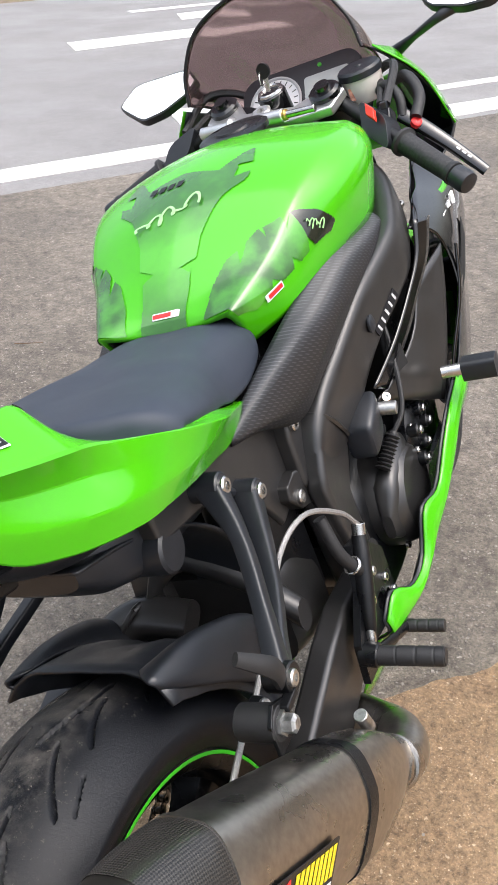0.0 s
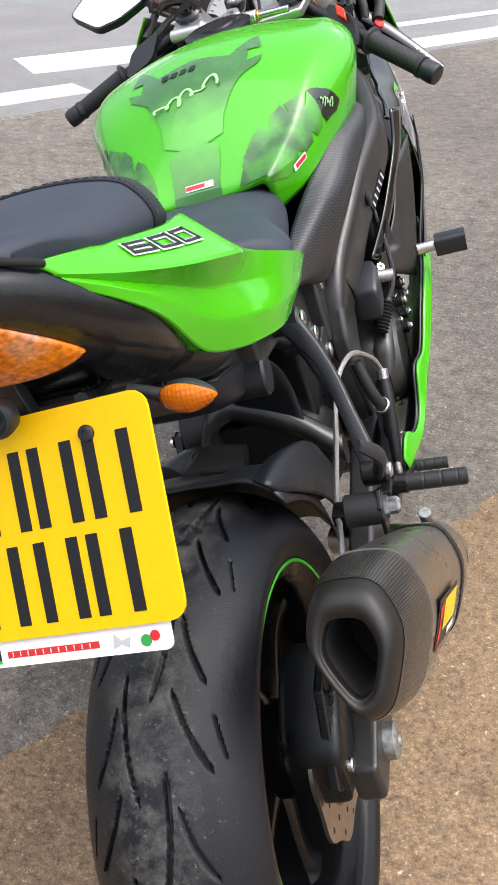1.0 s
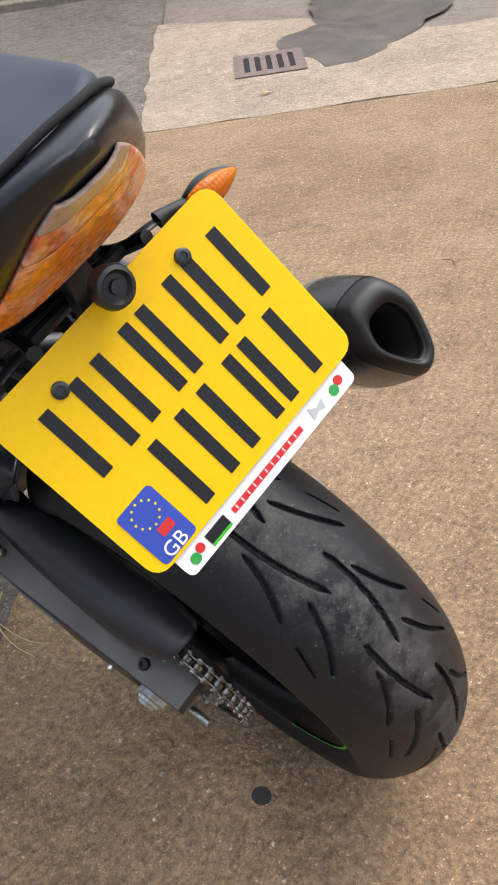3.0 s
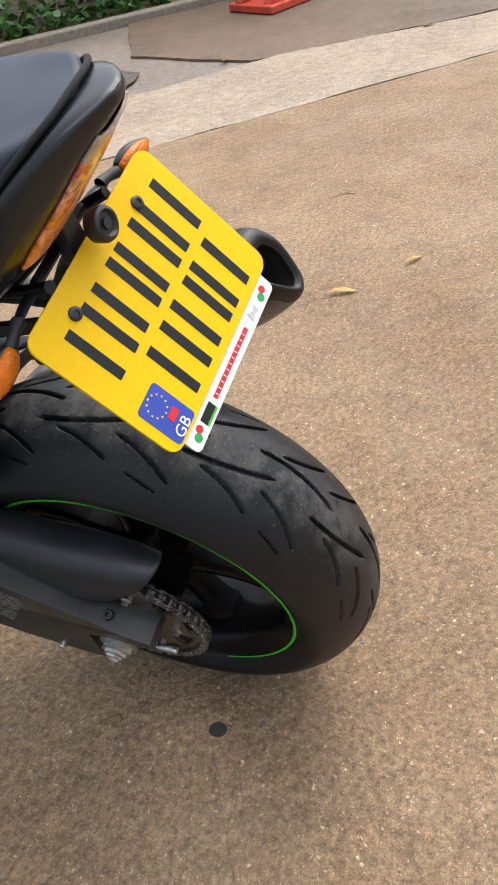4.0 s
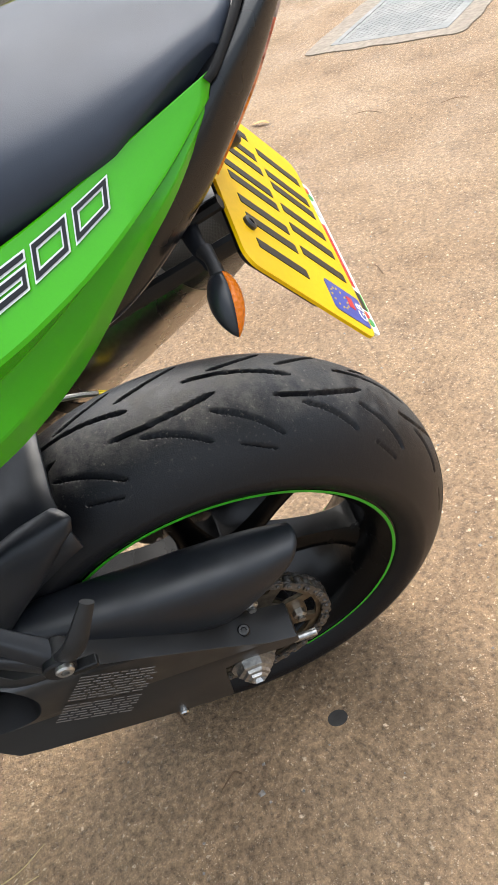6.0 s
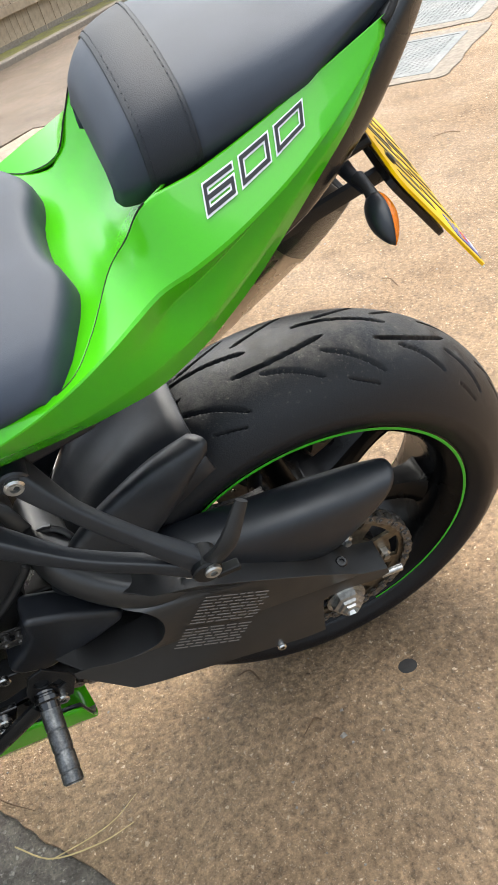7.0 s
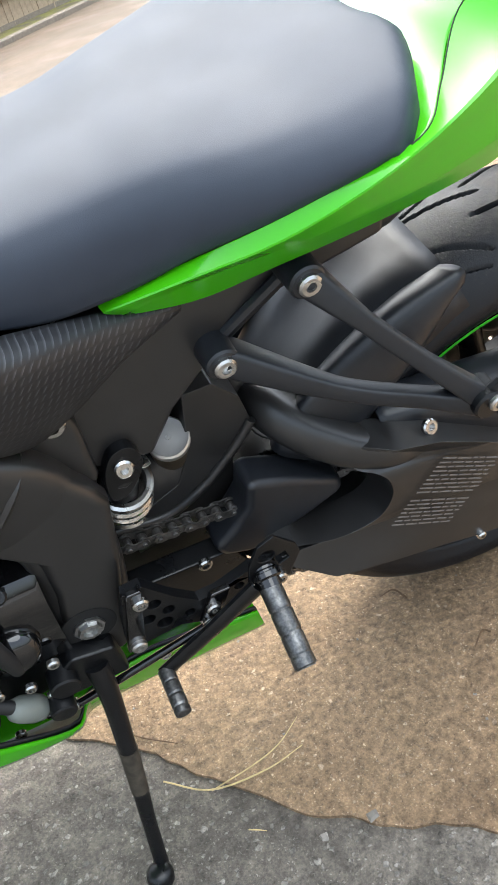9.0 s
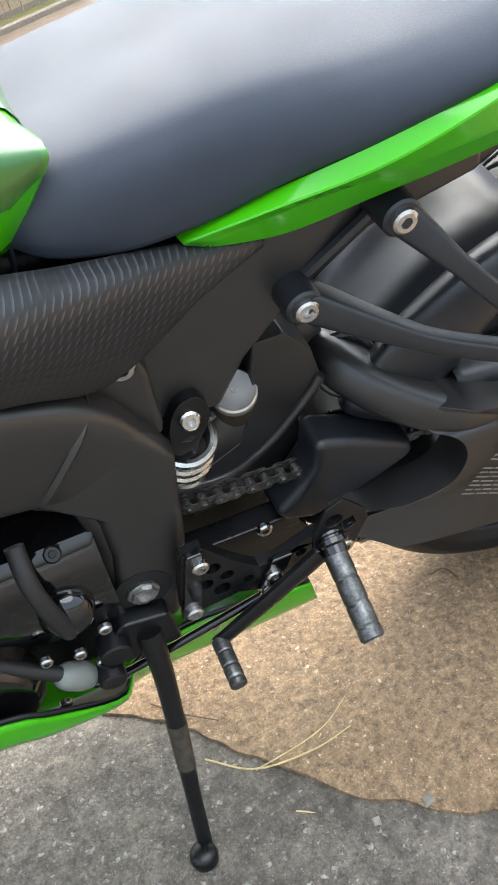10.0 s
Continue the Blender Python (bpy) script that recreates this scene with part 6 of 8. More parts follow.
bpart("strip_bar", prism([(-0.045, yb - 0.0026), (0.040, yb - 0.0026), (0.040, yb + 0.0026), (-0.045, yb + 0.0026)], -0.0018, -0.0012, onp, [[(x, yb - 0.002), (x + 0.0016, yb - 0.002), (x + 0.0016, yb + 0.002), (x, yb + 0.002)] for x in np.arange(-0.041, 0.036, 0.0072)]), RED, parent=plate, smooth=False)
bpart("strip_black_mark", prism([(-0.074, yb - 0.004), (-0.052, yb - 0.004), (-0.052, yb + 0.005), (-0.074, yb + 0.005)], -0.0018, -0.0012, onp), INK, parent=plate, smooth=False)
bpart("strip_green_mark", prism([(-0.074, yb - 0.0065), (-0.052, yb - 0.0065), (-0.052, yb - 0.004), (-0.074, yb - 0.004)], -0.0018, -0.0012, onp), STRIPE, parent=plate, smooth=False)
for cx in (-0.087, 0.084):
    bpart("strip_emblem", prism(circle2(cx - 0.003, yb - 0.001, 0.0046, 14), -0.0018, -0.0012, onp), GREENP, parent=plate, smooth=False)
    bpart("strip_emblem_red", prism(circle2(cx + 0.005, yb + 0.002, 0.0040, 14), -0.0018, -0.0009, onp), RED, parent=plate, smooth=False)
bpart("strip_figure", prism([(0.052, yb - 0.005), (0.060, yb - 0.002), (0.066, yb - 0.005), (0.068, yb + 0.003), (0.060, yb + 0.001), (0.054, yb + 0.006)], -0.0018, -0.0012, onp), GREYPR, parent=plate, smooth=False)
for x in (-0.066, 0.066):
    c = V(onp(x, 0.061, 0.0015))
    bpart("plate_screw", lathe([(0, 0.0066), (0.0025, 0.0064), (0.0035, 0.0048), (0.0035, 0.003), (0.0022, 0.0028)], c, pl_n, 16), PLASTIC, "black plastic screw cap", plate)
knob = bpart("plate_lamp", lathe([(0, 0.015), (0.010, 0.0165), (0.014, 0.015), (0.0155, 0.012), (0.012, 0.0095), (0.012, 0.0055), (0.015, 0.005), (0.015, 0.002)], (0.004, -0.134, 0.586), (0, -0.85, 0.25), 24), PLASTIC, "round black plate lamp")
bpart("lamp_arm", prism([(-0.014, -0.030), (0.014, -0.030), (0.010, 0.030), (-0.010, 0.030)], -0.008, 0.008, lambda u, v, h: (u, -0.105 + h, 0.585 + v)), PLASTIC, parent=knob, bevel=0.003)


def indicator(side):
    c0, c1 = (V((0.121, -0.097, 0.552)), V((0.168, -0.110, 0.555))) if side > 0 else (V((-0.119, -0.0925, 0.5525)), V((-0.166, -0.089, 0.535)))
    o = bpart("indicator", tube([(side * 0.088, -0.090, 0.560), (side * 0.100, -0.092, 0.559), c0], [0.007, 0.005, 0.0065], 12, 10), RUBBER, "amber indicator on a black stalk")
    d = (c1 - c0) / np.linalg.norm(c1 - c0)
    up = V((0, -0.25, 0.97))
    up -= (up @ d) * d
    up /= np.linalg.norm(up)
    fw = np.cross(up, d) if side > 0 else np.cross(d, up)
    L2 = 0.049

    def rings(s0, s1, off):
        out = []
        for t in np.linspace(0.02, 1, 14):
            prof = math.sin(math.pi * (0.12 + 0.88 * t) ** 0.9) ** 0.75
            w = 0.0135 * max(prof, 0.02)
            q = c0 - d * 0.006 + d * (L2 * t)
            out.append([q + up * w * math.cos(a) + fw * 0.013 * max(prof, 0.02) * math.sin(a) * off for a in np.linspace(s0, s1, 12)])
        return out
    bpart("housing", loft(rings(0, math.pi, 1.0), closed=False), PLASTIC, parent=o, thick=0.0015)
    bpart("lens", loft(rings(0, -math.pi, 0.85), closed=False), AMBER, "amber ribbed lens", o, thick=0.0015)
    bpart("reflector", loft([[p + fw * 0.001 for p in r] for r in [[c0 - d * 0.006 + d * (L2 * t) + up * 0.0115 * s * math.sin(math.pi * (0.12 + 0.88 * t) ** 0.9) for s in (-1, 0, 1)] for t in np.linspace(0.1, 0.93, 8)]], closed=False), TAILAMBER, parent=o, thick=0.001)
    return o


indicator(-1)
indicator(1)

# -- subframe sides, peg hangers and pillion pegs
sub = [(0.20, 0.405), (0.297, 0.385), (0.372, 0.335), (0.408, 0.300), (0.438, 0.251), (0.494, 0.262), (0.53, 0.36), (0.48, 0.42), (0.42, 0.425), (0.36, 0.418), (0.28, 0.445), (0.20, 0.465)]
for side in (-1, 1):
    lo_x, hi_x = (0.080, 0.106) if side > 0 else (-0.106, -0.080)
    bpart("subframe_side", side_plate(sub, lo_x, hi_x), SATIN, "satin black subframe cover", bevel=0.008)
    P1, P2, P3 = V((side * 0.125, 0.289, 0.414)), V((side * 0.117, 0.366, 0.354)), V((side * 0.203, 0.155, 0.271))
    hang = bpart("peg_hanger", tube([P1, P1 * 0.62 + P3 * 0.38 + V((side * 0.006, 0.012, 0.012)), P1 * 0.3 + P3 * 0.7 + V((side * 0.004, 0.008, 0.006)), P3], [0.0150, 0.0085, 0.0085, 0.0115], 20, 28, flat=1.05, side=(1, 0, 0), power=5.0), PLASTIC, "matt black pillion footrest hanger")
    bpart("lower_arm", tube([P2, P2 * 0.6 + P3 * 0.4 + V((side * 0.010, -0.004, -0.014)), P2 * 0.25 + P3 * 0.75 + V((side * 0.006, -0.004, -0.012)), P3 - V((0, 0, 0.008))], [0.0150, 0.0085, 0.0085, 0.0115], 20, 28, flat=1.05, side=(1, 0, 0), power=5.0), PLASTIC, parent=hang)
    bpart("tie_bar", tube([P1 + V((-side * 0.012, 0, 0)), P2 + V((-side * 0.012, 0, 0))], 0.006, 8), PLASTIC, parent=hang)
    for p in (P1, P2):
        bpart("boss", rod(p - V((side * 0.03, 0, 0)), p + V((side * 0.0165, 0, 0)), 0.0172, 0.0160, 20), PLASTIC, parent=hang)
        bolt(hang, p + V((side * 0.0160, 0, 0)), (side, 0, 0), 0.0105)
    bpart("pivot", rod(P3 - V((side * 0.014, 0, 0)), P3 + V((side * 0.016, 0, 0)), 0.016), CAST, parent=hang)
    bolt(hang, P3 + V((side * 0.015, -0.005, 0.004)), (side, 0, 0), 0.009)
    bpart("folding_peg", tube([P3 + V((side * 0.006, -0.008, 0.006)), P3 + V((side * 0.016, -0.028, 0.040)), P3 + V((side * 0.002, -0.054, 0.076))], [0.012, 0.011, 0.007], 10, 8, flat=0.6, side=(1, 0, 0)), RUBBER, "folded black rubber footrest", hang)
    bpart("peg_plate", block(P3 + V((side * 0.012, -0.020, -0.010)), (0.012, 0.026, 0.008)), CAST, parent=hang, bevel=0.002)

# -- frame beams with the pivot plates
for side in (-1, 1):
    fr = bpart("frame_beam", tube([(side * x, y, z) for x, y, z in ((0.124, 0.550, 0.045), (0.124, 0.548, 0.10), (0.124, 0.541, 0.18), (0.124, 0.546, 0.245), (0.130, 0.575, 0.305), (0.148, 0.640, 0.350), (0.177, 0.715, 0.402), (0.203, 0.800, 0.435), (0.212, 0.860, 0.458), (0.190, 0.960, 0.505), (0.120, 1.050, 0.540))],
                                  [0.036, 0.043, 0.043, 0.046, 0.054, 0.057, 0.050, 0.047, 0.045, 0.040, 0.034], 32, 66, flat=0.52, side=(1, 0, 0), power=4.6), SATIN, "satin black twin-spar frame beam", angle=60)
    bpart("pivot_plate", side_plate([(0.60, 0.385), (0.571, 0.360), (0.546, 0.354), (0.505, 0.290), (0.493, 0.264), (0.500, 0.190), (0.512, 0.110), (0.522, 0.034), (0.541, 0.028), (0.585, 0.060), (0.578, 0.120), (0.572, 0.160), (0.572, 0.222), (0.591, 0.243), (0.638, 0.283), (0.66, 0.300), (0.66, 0.40)], *((0.120, 0.152) if side > 0 else (-0.152, -0.120))), SATIN, parent=fr, bevel=0.010)
    bpart("tab_plate", side_plate([(0.502, 0.374), (0.494, 0.343), (0.492, 0.270), (0.54, 0.25), (0.57, 0.33), (0.535, 0.385)], *((0.100, 0.128) if side > 0 else (-0.128, -0.100))), SATIN, parent=fr, bevel=0.008)
    bpart("weld", loft([[V((side * (0.130 + 0.56 * 0.0560 * c), 0.580, 0.309)) + V((0, -0.62, 0.78)) * 0.0545 * w + V((0, 0.78, 0.62)) * d for d, c, w in ((-0.004, cc, ww), (0.0, cc * 1.09, ww * 1.05), (0.004, cc, ww))] for cc, ww in [(math.copysign(abs(math.cos(a)) ** 0.625, math.cos(a)), math.copysign(abs(math.sin(a)) ** 0.625, math.sin(a))) for a in np.linspace(0, 2 * math.pi, 41)]], closed=False), SATIN, parent=fr)
    bolt(fr, (side * 0.1275, 0.514, 0.358), (side, 0, 0), 0.011)
    # flat black disc, painted as the shade in the nut's recess
    bpart("pivot_recess", lathe([(0, 0.029), (0.0012, 0.029), (0.0014, 0.001)], (side * 0.1515, 0.556, 0.100), (side, 0, 0), 28), HOLE, parent=fr)
    bpart("pivot_nut", lathe([(0, 0.0165), (0.003, 0.0165), (0.003, 0.0130), (0.007, 0.0120), (0.007, 0.008), (0.003, 0.007)], (side * 0.1528, 0.556, 0.100), (side, 0, 0), 8), ZINC, parent=fr, smooth=False)
    bpart("rubber_plug", lathe([(0, 0.013), (0.003, 0.013), (0.005, 0.009), (0.005, 0.001)], (side * 0.2005, 0.703, 0.397), (side, 0, 0), 18), PLASTIC, parent=fr)
    bpart("tab", side_plate([(0.447, 0.281), (0.470, 0.254), (0.520, 0.236), (0.525, 0.290), (0.483, 0.304), (0.452, 0.300)], 0.100, 0.122), SATIN, parent=fr, bevel=0.004) if side > 0 else None
    bolt(fr, (0.122, 0.472, 0.272), (1, 0, 0), 0.010) if side > 0 else None
    # embossed covers between tank, seat and frame
    rows = [[(side * x, y, z) for x, y, z in r] for r in (
        [(0.100, 0.390, 0.412), (0.107, 0.458, 0.432), (0.117, 0.530, 0.451), (0.144, 0.605, 0.485), (0.172, 0.700, 0.506), (0.192, 0.800, 0.508), (0.201, 0.852, 0.509)],
        [(0.108, 0.386, 0.413), (0.122, 0.450, 0.424), (0.150, 0.530, 0.446), (0.175, 0.600, 0.470), (0.195, 0.700, 0.491), (0.208, 0.795, 0.500), (0.209, 0.848, 0.503)],
        [(0.110, 0.388, 0.408), (0.130, 0.450, 0.400), (0.152, 0.520, 0.394), (0.184, 0.600, 0.442), (0.201, 0.700, 0.466), (0.213, 0.785, 0.485), (0.213, 0.840, 0.497)],
        [(0.102, 0.392, 0.402), (0.120, 0.440, 0.392), (0.138, 0.526, 0.357), (0.162, 0.590, 0.392), (0.190, 0.690, 0.437), (0.204, 0.775, 0.460), (0.208, 0.832, 0.486)])]
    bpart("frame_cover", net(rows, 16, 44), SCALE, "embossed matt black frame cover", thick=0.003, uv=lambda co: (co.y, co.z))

# -- rear shock
shock = bpart("rear_shock", rod((-0.104, 0.474, 0.250), (-0.045, 0.477, 0.12), 0.018), CAST, "rear shock with a grey spring and silver reservoir")
sa, sb, sd = frame_of((0.42, 0.02, -0.90))
hel = [V((-0.104, 0.4745, 0.238)) + sd * (0.0040 * t) + 0.0265 * (math.cos(t) * sa + math.sin(t) * sb) for t in np.linspace(0, 30, 200)]
bpart("spring", tube(hel, 0.0048, 8), STEEL, "bright steel coil spring", shock)
lug = [(p[0], p[1]) for p in curve([(0.4885, 0.262), (0.4775, 0.2845), (0.460, 0.2870), (0.4515, 0.268), (0.458, 0.246), (0.4740, 0.2260), (0.4895, 0.2280)], 28, closed=True)]
bpart("top_mount", side_plate(lug, -0.118, -0.085), CAST, parent=shock, bevel=0.007)
bolt(shock, (-0.118, 0.4705, 0.2655), (-1, 0, 0.3), 0.0095)
cap_n = V((-0.38, 0.05, 0.92))
cap_n /= np.linalg.norm(cap_n)
cap_c = V((-0.084, 0.419, 0.240))
CAPM = material("satin_cap_alloy", (0.62, 0.61, 0.59), 0.40, 0.9, grain=0.05, scale=40)
BRONZE = material("bronze_alloy", (0.20, 0.155, 0.105), 0.38, 0.9, grain=0.15)
bpart("reservoir", rod(cap_c - cap_n * 0.075, cap_c - cap_n * 0.004, 0.0195, count=28), BRONZE, parent=shock)
bpart("reservoir_cap", lathe([(-0.006, 0.0215), (0.002, 0.0215), (0.004, 0.0195), (0.0035, 0.0185), (0.0035, 0.003), (0.002, 0.002)], cap_c, cap_n, 32), CAPM, "round silver reservoir cap", shock)

# -- left footrest, gear lever, stand
rear_l = bpart("left_rearset", side_plate([(0.495, 0.158), (0.515, 0.156), (0.524, 0.110), (0.528, 0.066), (0.512, 0.058), (0.470, 0.062), (0.440, 0.046), (0.405, 0.066), (0.352, 0.078), (0.350, 0.096), (0.385, 0.108), (0.425, 0.092), (0.446, 0.092), (0.470, 0.120)], -0.172, -0.160, [circle2(0.490, 0.120, 0.008, 12), circle2(0.500, 0.098, 0.008, 12), circle2(0.478, 0.100, 0.007, 12), circle2(0.485, 0.080, 0.009, 12), circle2(0.458, 0.078, 0.006, 10), circle2(0.402, 0.086, 0.006, 10)]), CAST, "black adjustable rearset with knurled footpeg", bevel=0.0015)
bpart("mount_bar", side_plate([(0.497, 0.160), (0.512, 0.160), (0.530, 0.062), (0.512, 0.058)], -0.178, -0.170), GLOSS, parent=rear_l, bevel=0.002)
bpart("adjuster_plate", side_plate([(0.412, 0.100), (0.434, 0.100), (0.452, 0.052), (0.432, 0.048)], -0.178, -0.170), GLOSS, parent=rear_l, bevel=0.002)
bpart("heel_guard", side_plate([(0.395, 0.096), (0.392, 0.128), (0.380, 0.156), (0.362, 0.164), (0.340, 0.136), (0.336, 0.120), (0.350, 0.086)], -0.184, -0.180, [circle2(0.372, 0.136, 0.009, 14), [(0.348, 0.118), (0.360, 0.112), (0.364, 0.128), (0.352, 0.132)]]), CAST, parent=rear_l, bevel=0.001)
PEG0, PEG1 = V((-0.196, 0.377, 0.101)), V((-0.275, 0.378, 0.066))


def knurled(p0, p1, r, name_parent, mat=RUBBER):
    """A round peg cut with a fine diamond knurl and three plain grooves."""
    p0, p1 = V(p0), V(p1)
    h = np.linalg.norm(p1 - p0)
    a, b, d = frame_of(p1 - p0)
    rings = []
    n = int(h / 0.0011)
    for k in range(n + 1):
        t = k / n
        plain = min(abs(t - g) for g in (0.30, 0.58, 0.84)) < 0.016
        base = r * (0.86 if t > 0.985 or t < 0.01 else 1.0) - (0.0004 if plain else 0.0)
        rings.append([p0 + d * (h * t) + (a * math.cos(w) + b * math.sin(w)) * (base + (0.0 if plain else 0.00045 * ((k + i) % 2))) for i, w in enumerate(np.linspace(0, 2 * math.pi, 36, endpoint=False))])
    return loft(rings)


PEGM = material("worn_knurled_alloy", (0.095, 0.095, 0.094), 0.36, 0.85, grain=0.3, scale=380, alt=(0.19, 0.19, 0.185), alt_scale=70, alt_lo=0.45, alt_hi=0.70)
bpart("footpeg", knurled(PEG0, PEG1, 0.0115, rear_l), PEGM, "worn knurled footpeg", rear_l)
bpart("peg_collar", lathe([(0, 0.012), (0.002, 0.0150), (0.007, 0.0150), (0.008, 0.0125), (0.010, 0.0125), (0.011, 0.0155), (0.016, 0.0155), (0.018, 0.0125), (0.026, 0.0120)], PEG0 + V((0.022, -0.001, 0.010)), PEG1 - PEG0, 24), GLOSS, parent=rear_l)
for x, y, z in ((-0.178, 0.502, 0.144), (-0.178, 0.435, 0.080), (-0.178, 0.518, 0.072), (-0.178, 0.442, 0.059), (-0.132, 0.424, 0.090), (-0.184, 0.386, 0.100), (-0.184, 0.362, 0.092)):
    bolt(rear_l, (x, y, z), (-1, 0, 0), 0.0085)
lever = bpart("gear_lever", tube([(-0.188, 0.388, 0.098), (-0.190, 0.44, 0.062), (-0.188, 0.504, 0.014)], [0.012, 0.011, 0.010], 10, 12, flat=0.6, side=(1, 0, 0)), CAST, "black gear lever with a ribbed toe peg")
bpart("toe_peg", knurled((-0.188, 0.503, 0.018), (-0.240, 0.503, 0.014), 0.0085, lever), PEGM, "worn knurled toe peg", lever)
bpart("linkage_rod", tube([(-0.180, 0.45, 0.052), (-0.169, 0.607, -0.006), (-0.160, 0.65, 0.0)], 0.0045, 10, 10), GLOSS, parent=lever)
bpart("rod_end", rod((-0.1695, 0.598, -0.003), (-0.169, 0.609, -0.007), 0.0065), STEEL, parent=lever)

stand = bpart("side_stand", tube([(-0.168, 0.565, 0.055), (-0.190, 0.566, 0.0), (-0.236, 0.578, -0.115), (-0.262, 0.585, -0.170), (-0.293, 0.592, -0.234)], [0.0135, 0.0110, 0.0095, 0.0085, 0.0085], 14, 24), CAST, "worn black steel side stand, folded down")
bpart("foot", lathe([(0, 0.0155), (0.009, 0.0165), (0.015, 0.0145), (0.019, 0.009)], V((-0.303, 0.597, -0.2285)) - V((0.308, 0.0245, 0.951)) * 0.0, (0.308, 0.0245, 0.951), 18), CAST, parent=stand)
WORN = material("worn_brown_paint", (0.055, 0.046, 0.034), 0.6, 0.2, grain=0.4, scale=90)
bpart("worn_band", tube([(-0.214, 0.572, -0.062), (-0.238, 0.5785, -0.120)], [0.0112, 0.0102], 14), WORN, parent=stand)
bpart("bracket", side_plate([(0.535, 0.02), (0.60, 0.02), (0.61, 0.06), (0.585, 0.085), (0.54, 0.075)], -0.172, -0.150), CAST, parent=stand, bevel=0.004)
bpart("switch", rod((-0.168, 0.612, 0.030), (-0.192, 0.612, 0.028), 0.014), CAST, parent=stand)

# -- right footrest, brake lever, master cylinder
rear_r = bpart("right_rearset", side_plate([(0.36, 0.05), (0.395, 0.045), (0.42, 0.07), (0.50, 0.05), (0.53, 0.06), (0.53, 0.14), (0.47, 0.20), (0.44, 0.21), (0.42, 0.15), (0.37, 0.105)], 0.172, 0.182, [circle2(0.47, 0.093, 0.012, 12), circle2(0.50, 0.080, 0.009, 12), circle2(0.45, 0.16, 0.010, 10)]), CAST, "black adjustable rearset with rubber footpeg", bevel=0.0015)
bpart("footpeg", knurled((0.196, 0.376, 0.084), (0.283, 0.380, 0.077), 0.0125, rear_r), RUBBER, parent=rear_r)
bpart("peg_collar", rod((0.174, 0.377, 0.086), (0.200, 0.376, 0.084), 0.016), CAST, parent=rear_r)
bpart("brake_lever", tube([(0.186, 0.385, 0.075), (0.192, 0.44, 0.05), (0.196, 0.492, 0.028)], 0.008, 10, 10, flat=0.6, side=(1, 0, 0)), CAST, parent=rear_r)
bpart("brake_toe_peg", knurled((0.194, 0.494, 0.026), (0.248, 0.496, 0.022), 0.009, rear_r), RUBBER, parent=rear_r)
for y, z in ((0.40, 0.065), (0.44, 0.12), (0.47, 0.145), (0.50, 0.11), (0.515, 0.075), (0.46, 0.185), (0.48, 0.05)):
    bolt(rear_r, (0.1825, y, z), (1, 0, 0), 0.007)
mc = bpart("brake_master_cylinder", tube([(0.186, 0.398, 0.094), (0.187, 0.408, 0.118), (0.188, 0.425, 0.150), (0.189, 0.446, 0.188), (0.189, 0.460, 0.212)], [0.006, 0.010, 0.012, 0.012, 0.010], 14, 20), CAST, "black rear brake cylinder with steel rod")
bpart("banjo", rod((0.189, 0.459, 0.208), (0.190, 0.467, 0.226), 0.009), STEEL, parent=mc)
bpart("pushrod", rod((0.186, 0.388, 0.078), (0.187, 0.404, 0.112), 0.0065), STEEL, parent=mc)
bpart("hose_elbow", tube([(0.187, 0.436, 0.172), (0.184, 0.424, 0.190), (0.176, 0.414, 0.222), (0.165, 0.42, 0.27)], 0.0085, 12, 14), RUBBER, parent=mc)
bpart("hose_clamp", torus((0.1835, 0.4235, 0.192), (-0.15, -0.5, 0.8), 0.0105, 0.0022, 20, 8), STEEL, parent=mc)

# -- engine
eng = bpart("engine", smooth_loft([oval(y, 0, z, w, h, 5, 32) for y, z, w, h in ((0.57, 0.08, 0.12, 0.09), (0.60, 0.085, 0.145, 0.12), (0.75, 0.10, 0.155, 0.13), (0.88, 0.08, 0.14, 0.11), (0.92, 0.08, 0.11, 0.08))], 12), CAST, "black cast engine cases", angle=45)
bpart("cylinder_block", prism([(0.72, 0.10), (0.92, 0.10), (0.99, 0.36), (0.80, 0.40)], -0.19, 0.19, lambda y, z, h: (h, y, z)), CAST, parent=eng, bevel=0.012)
bpart("clutch_cover", lathe([(-0.03, 0.085), (0.0, 0.085), (0.026, 0.078), (0.038, 0.064), (0.040, 0.020)], (0.162, 0.690, 0.125), (1, 0, 0.02), 36), SATIN, "matt black clutch cover", eng)
bpart("cover_facet", smooth_loft([oval(y, 0.172, z, w, h, 3.5, 18) for y, z, w, h in ((0.60, 0.12, 0.008, 0.02), (0.63, 0.135, 0.022, 0.052), (0.70, 0.15, 0.026, 0.060), (0.76, 0.17, 0.010, 0.03))], 12), SATIN, parent=eng)
for k in range(7):
    a = 2 * math.pi * k / 7 + 0.3
    bolt(eng, (0.176, 0.690 + 0.078 * math.cos(a), 0.115 + 0.078 * math.sin(a)), (1, 0, 0), 0.006)
bpart("throttle_body", smooth_loft([oval(y, 0.172, z, w, h, 5, 20) for y, z, w, h in ((0.600, 0.262, 0.014, 0.018), (0.606, 0.266, 0.022, 0.026), (0.640, 0.280, 0.024, 0.028), (0.665, 0.290, 0.018, 0.022))], 10), PLASTIC, parent=eng)
bpart("throttle_link", rod((0.178, 0.66, 0.285), (0.215, 0.665, 0.280), 0.010), ZINC, parent=eng)
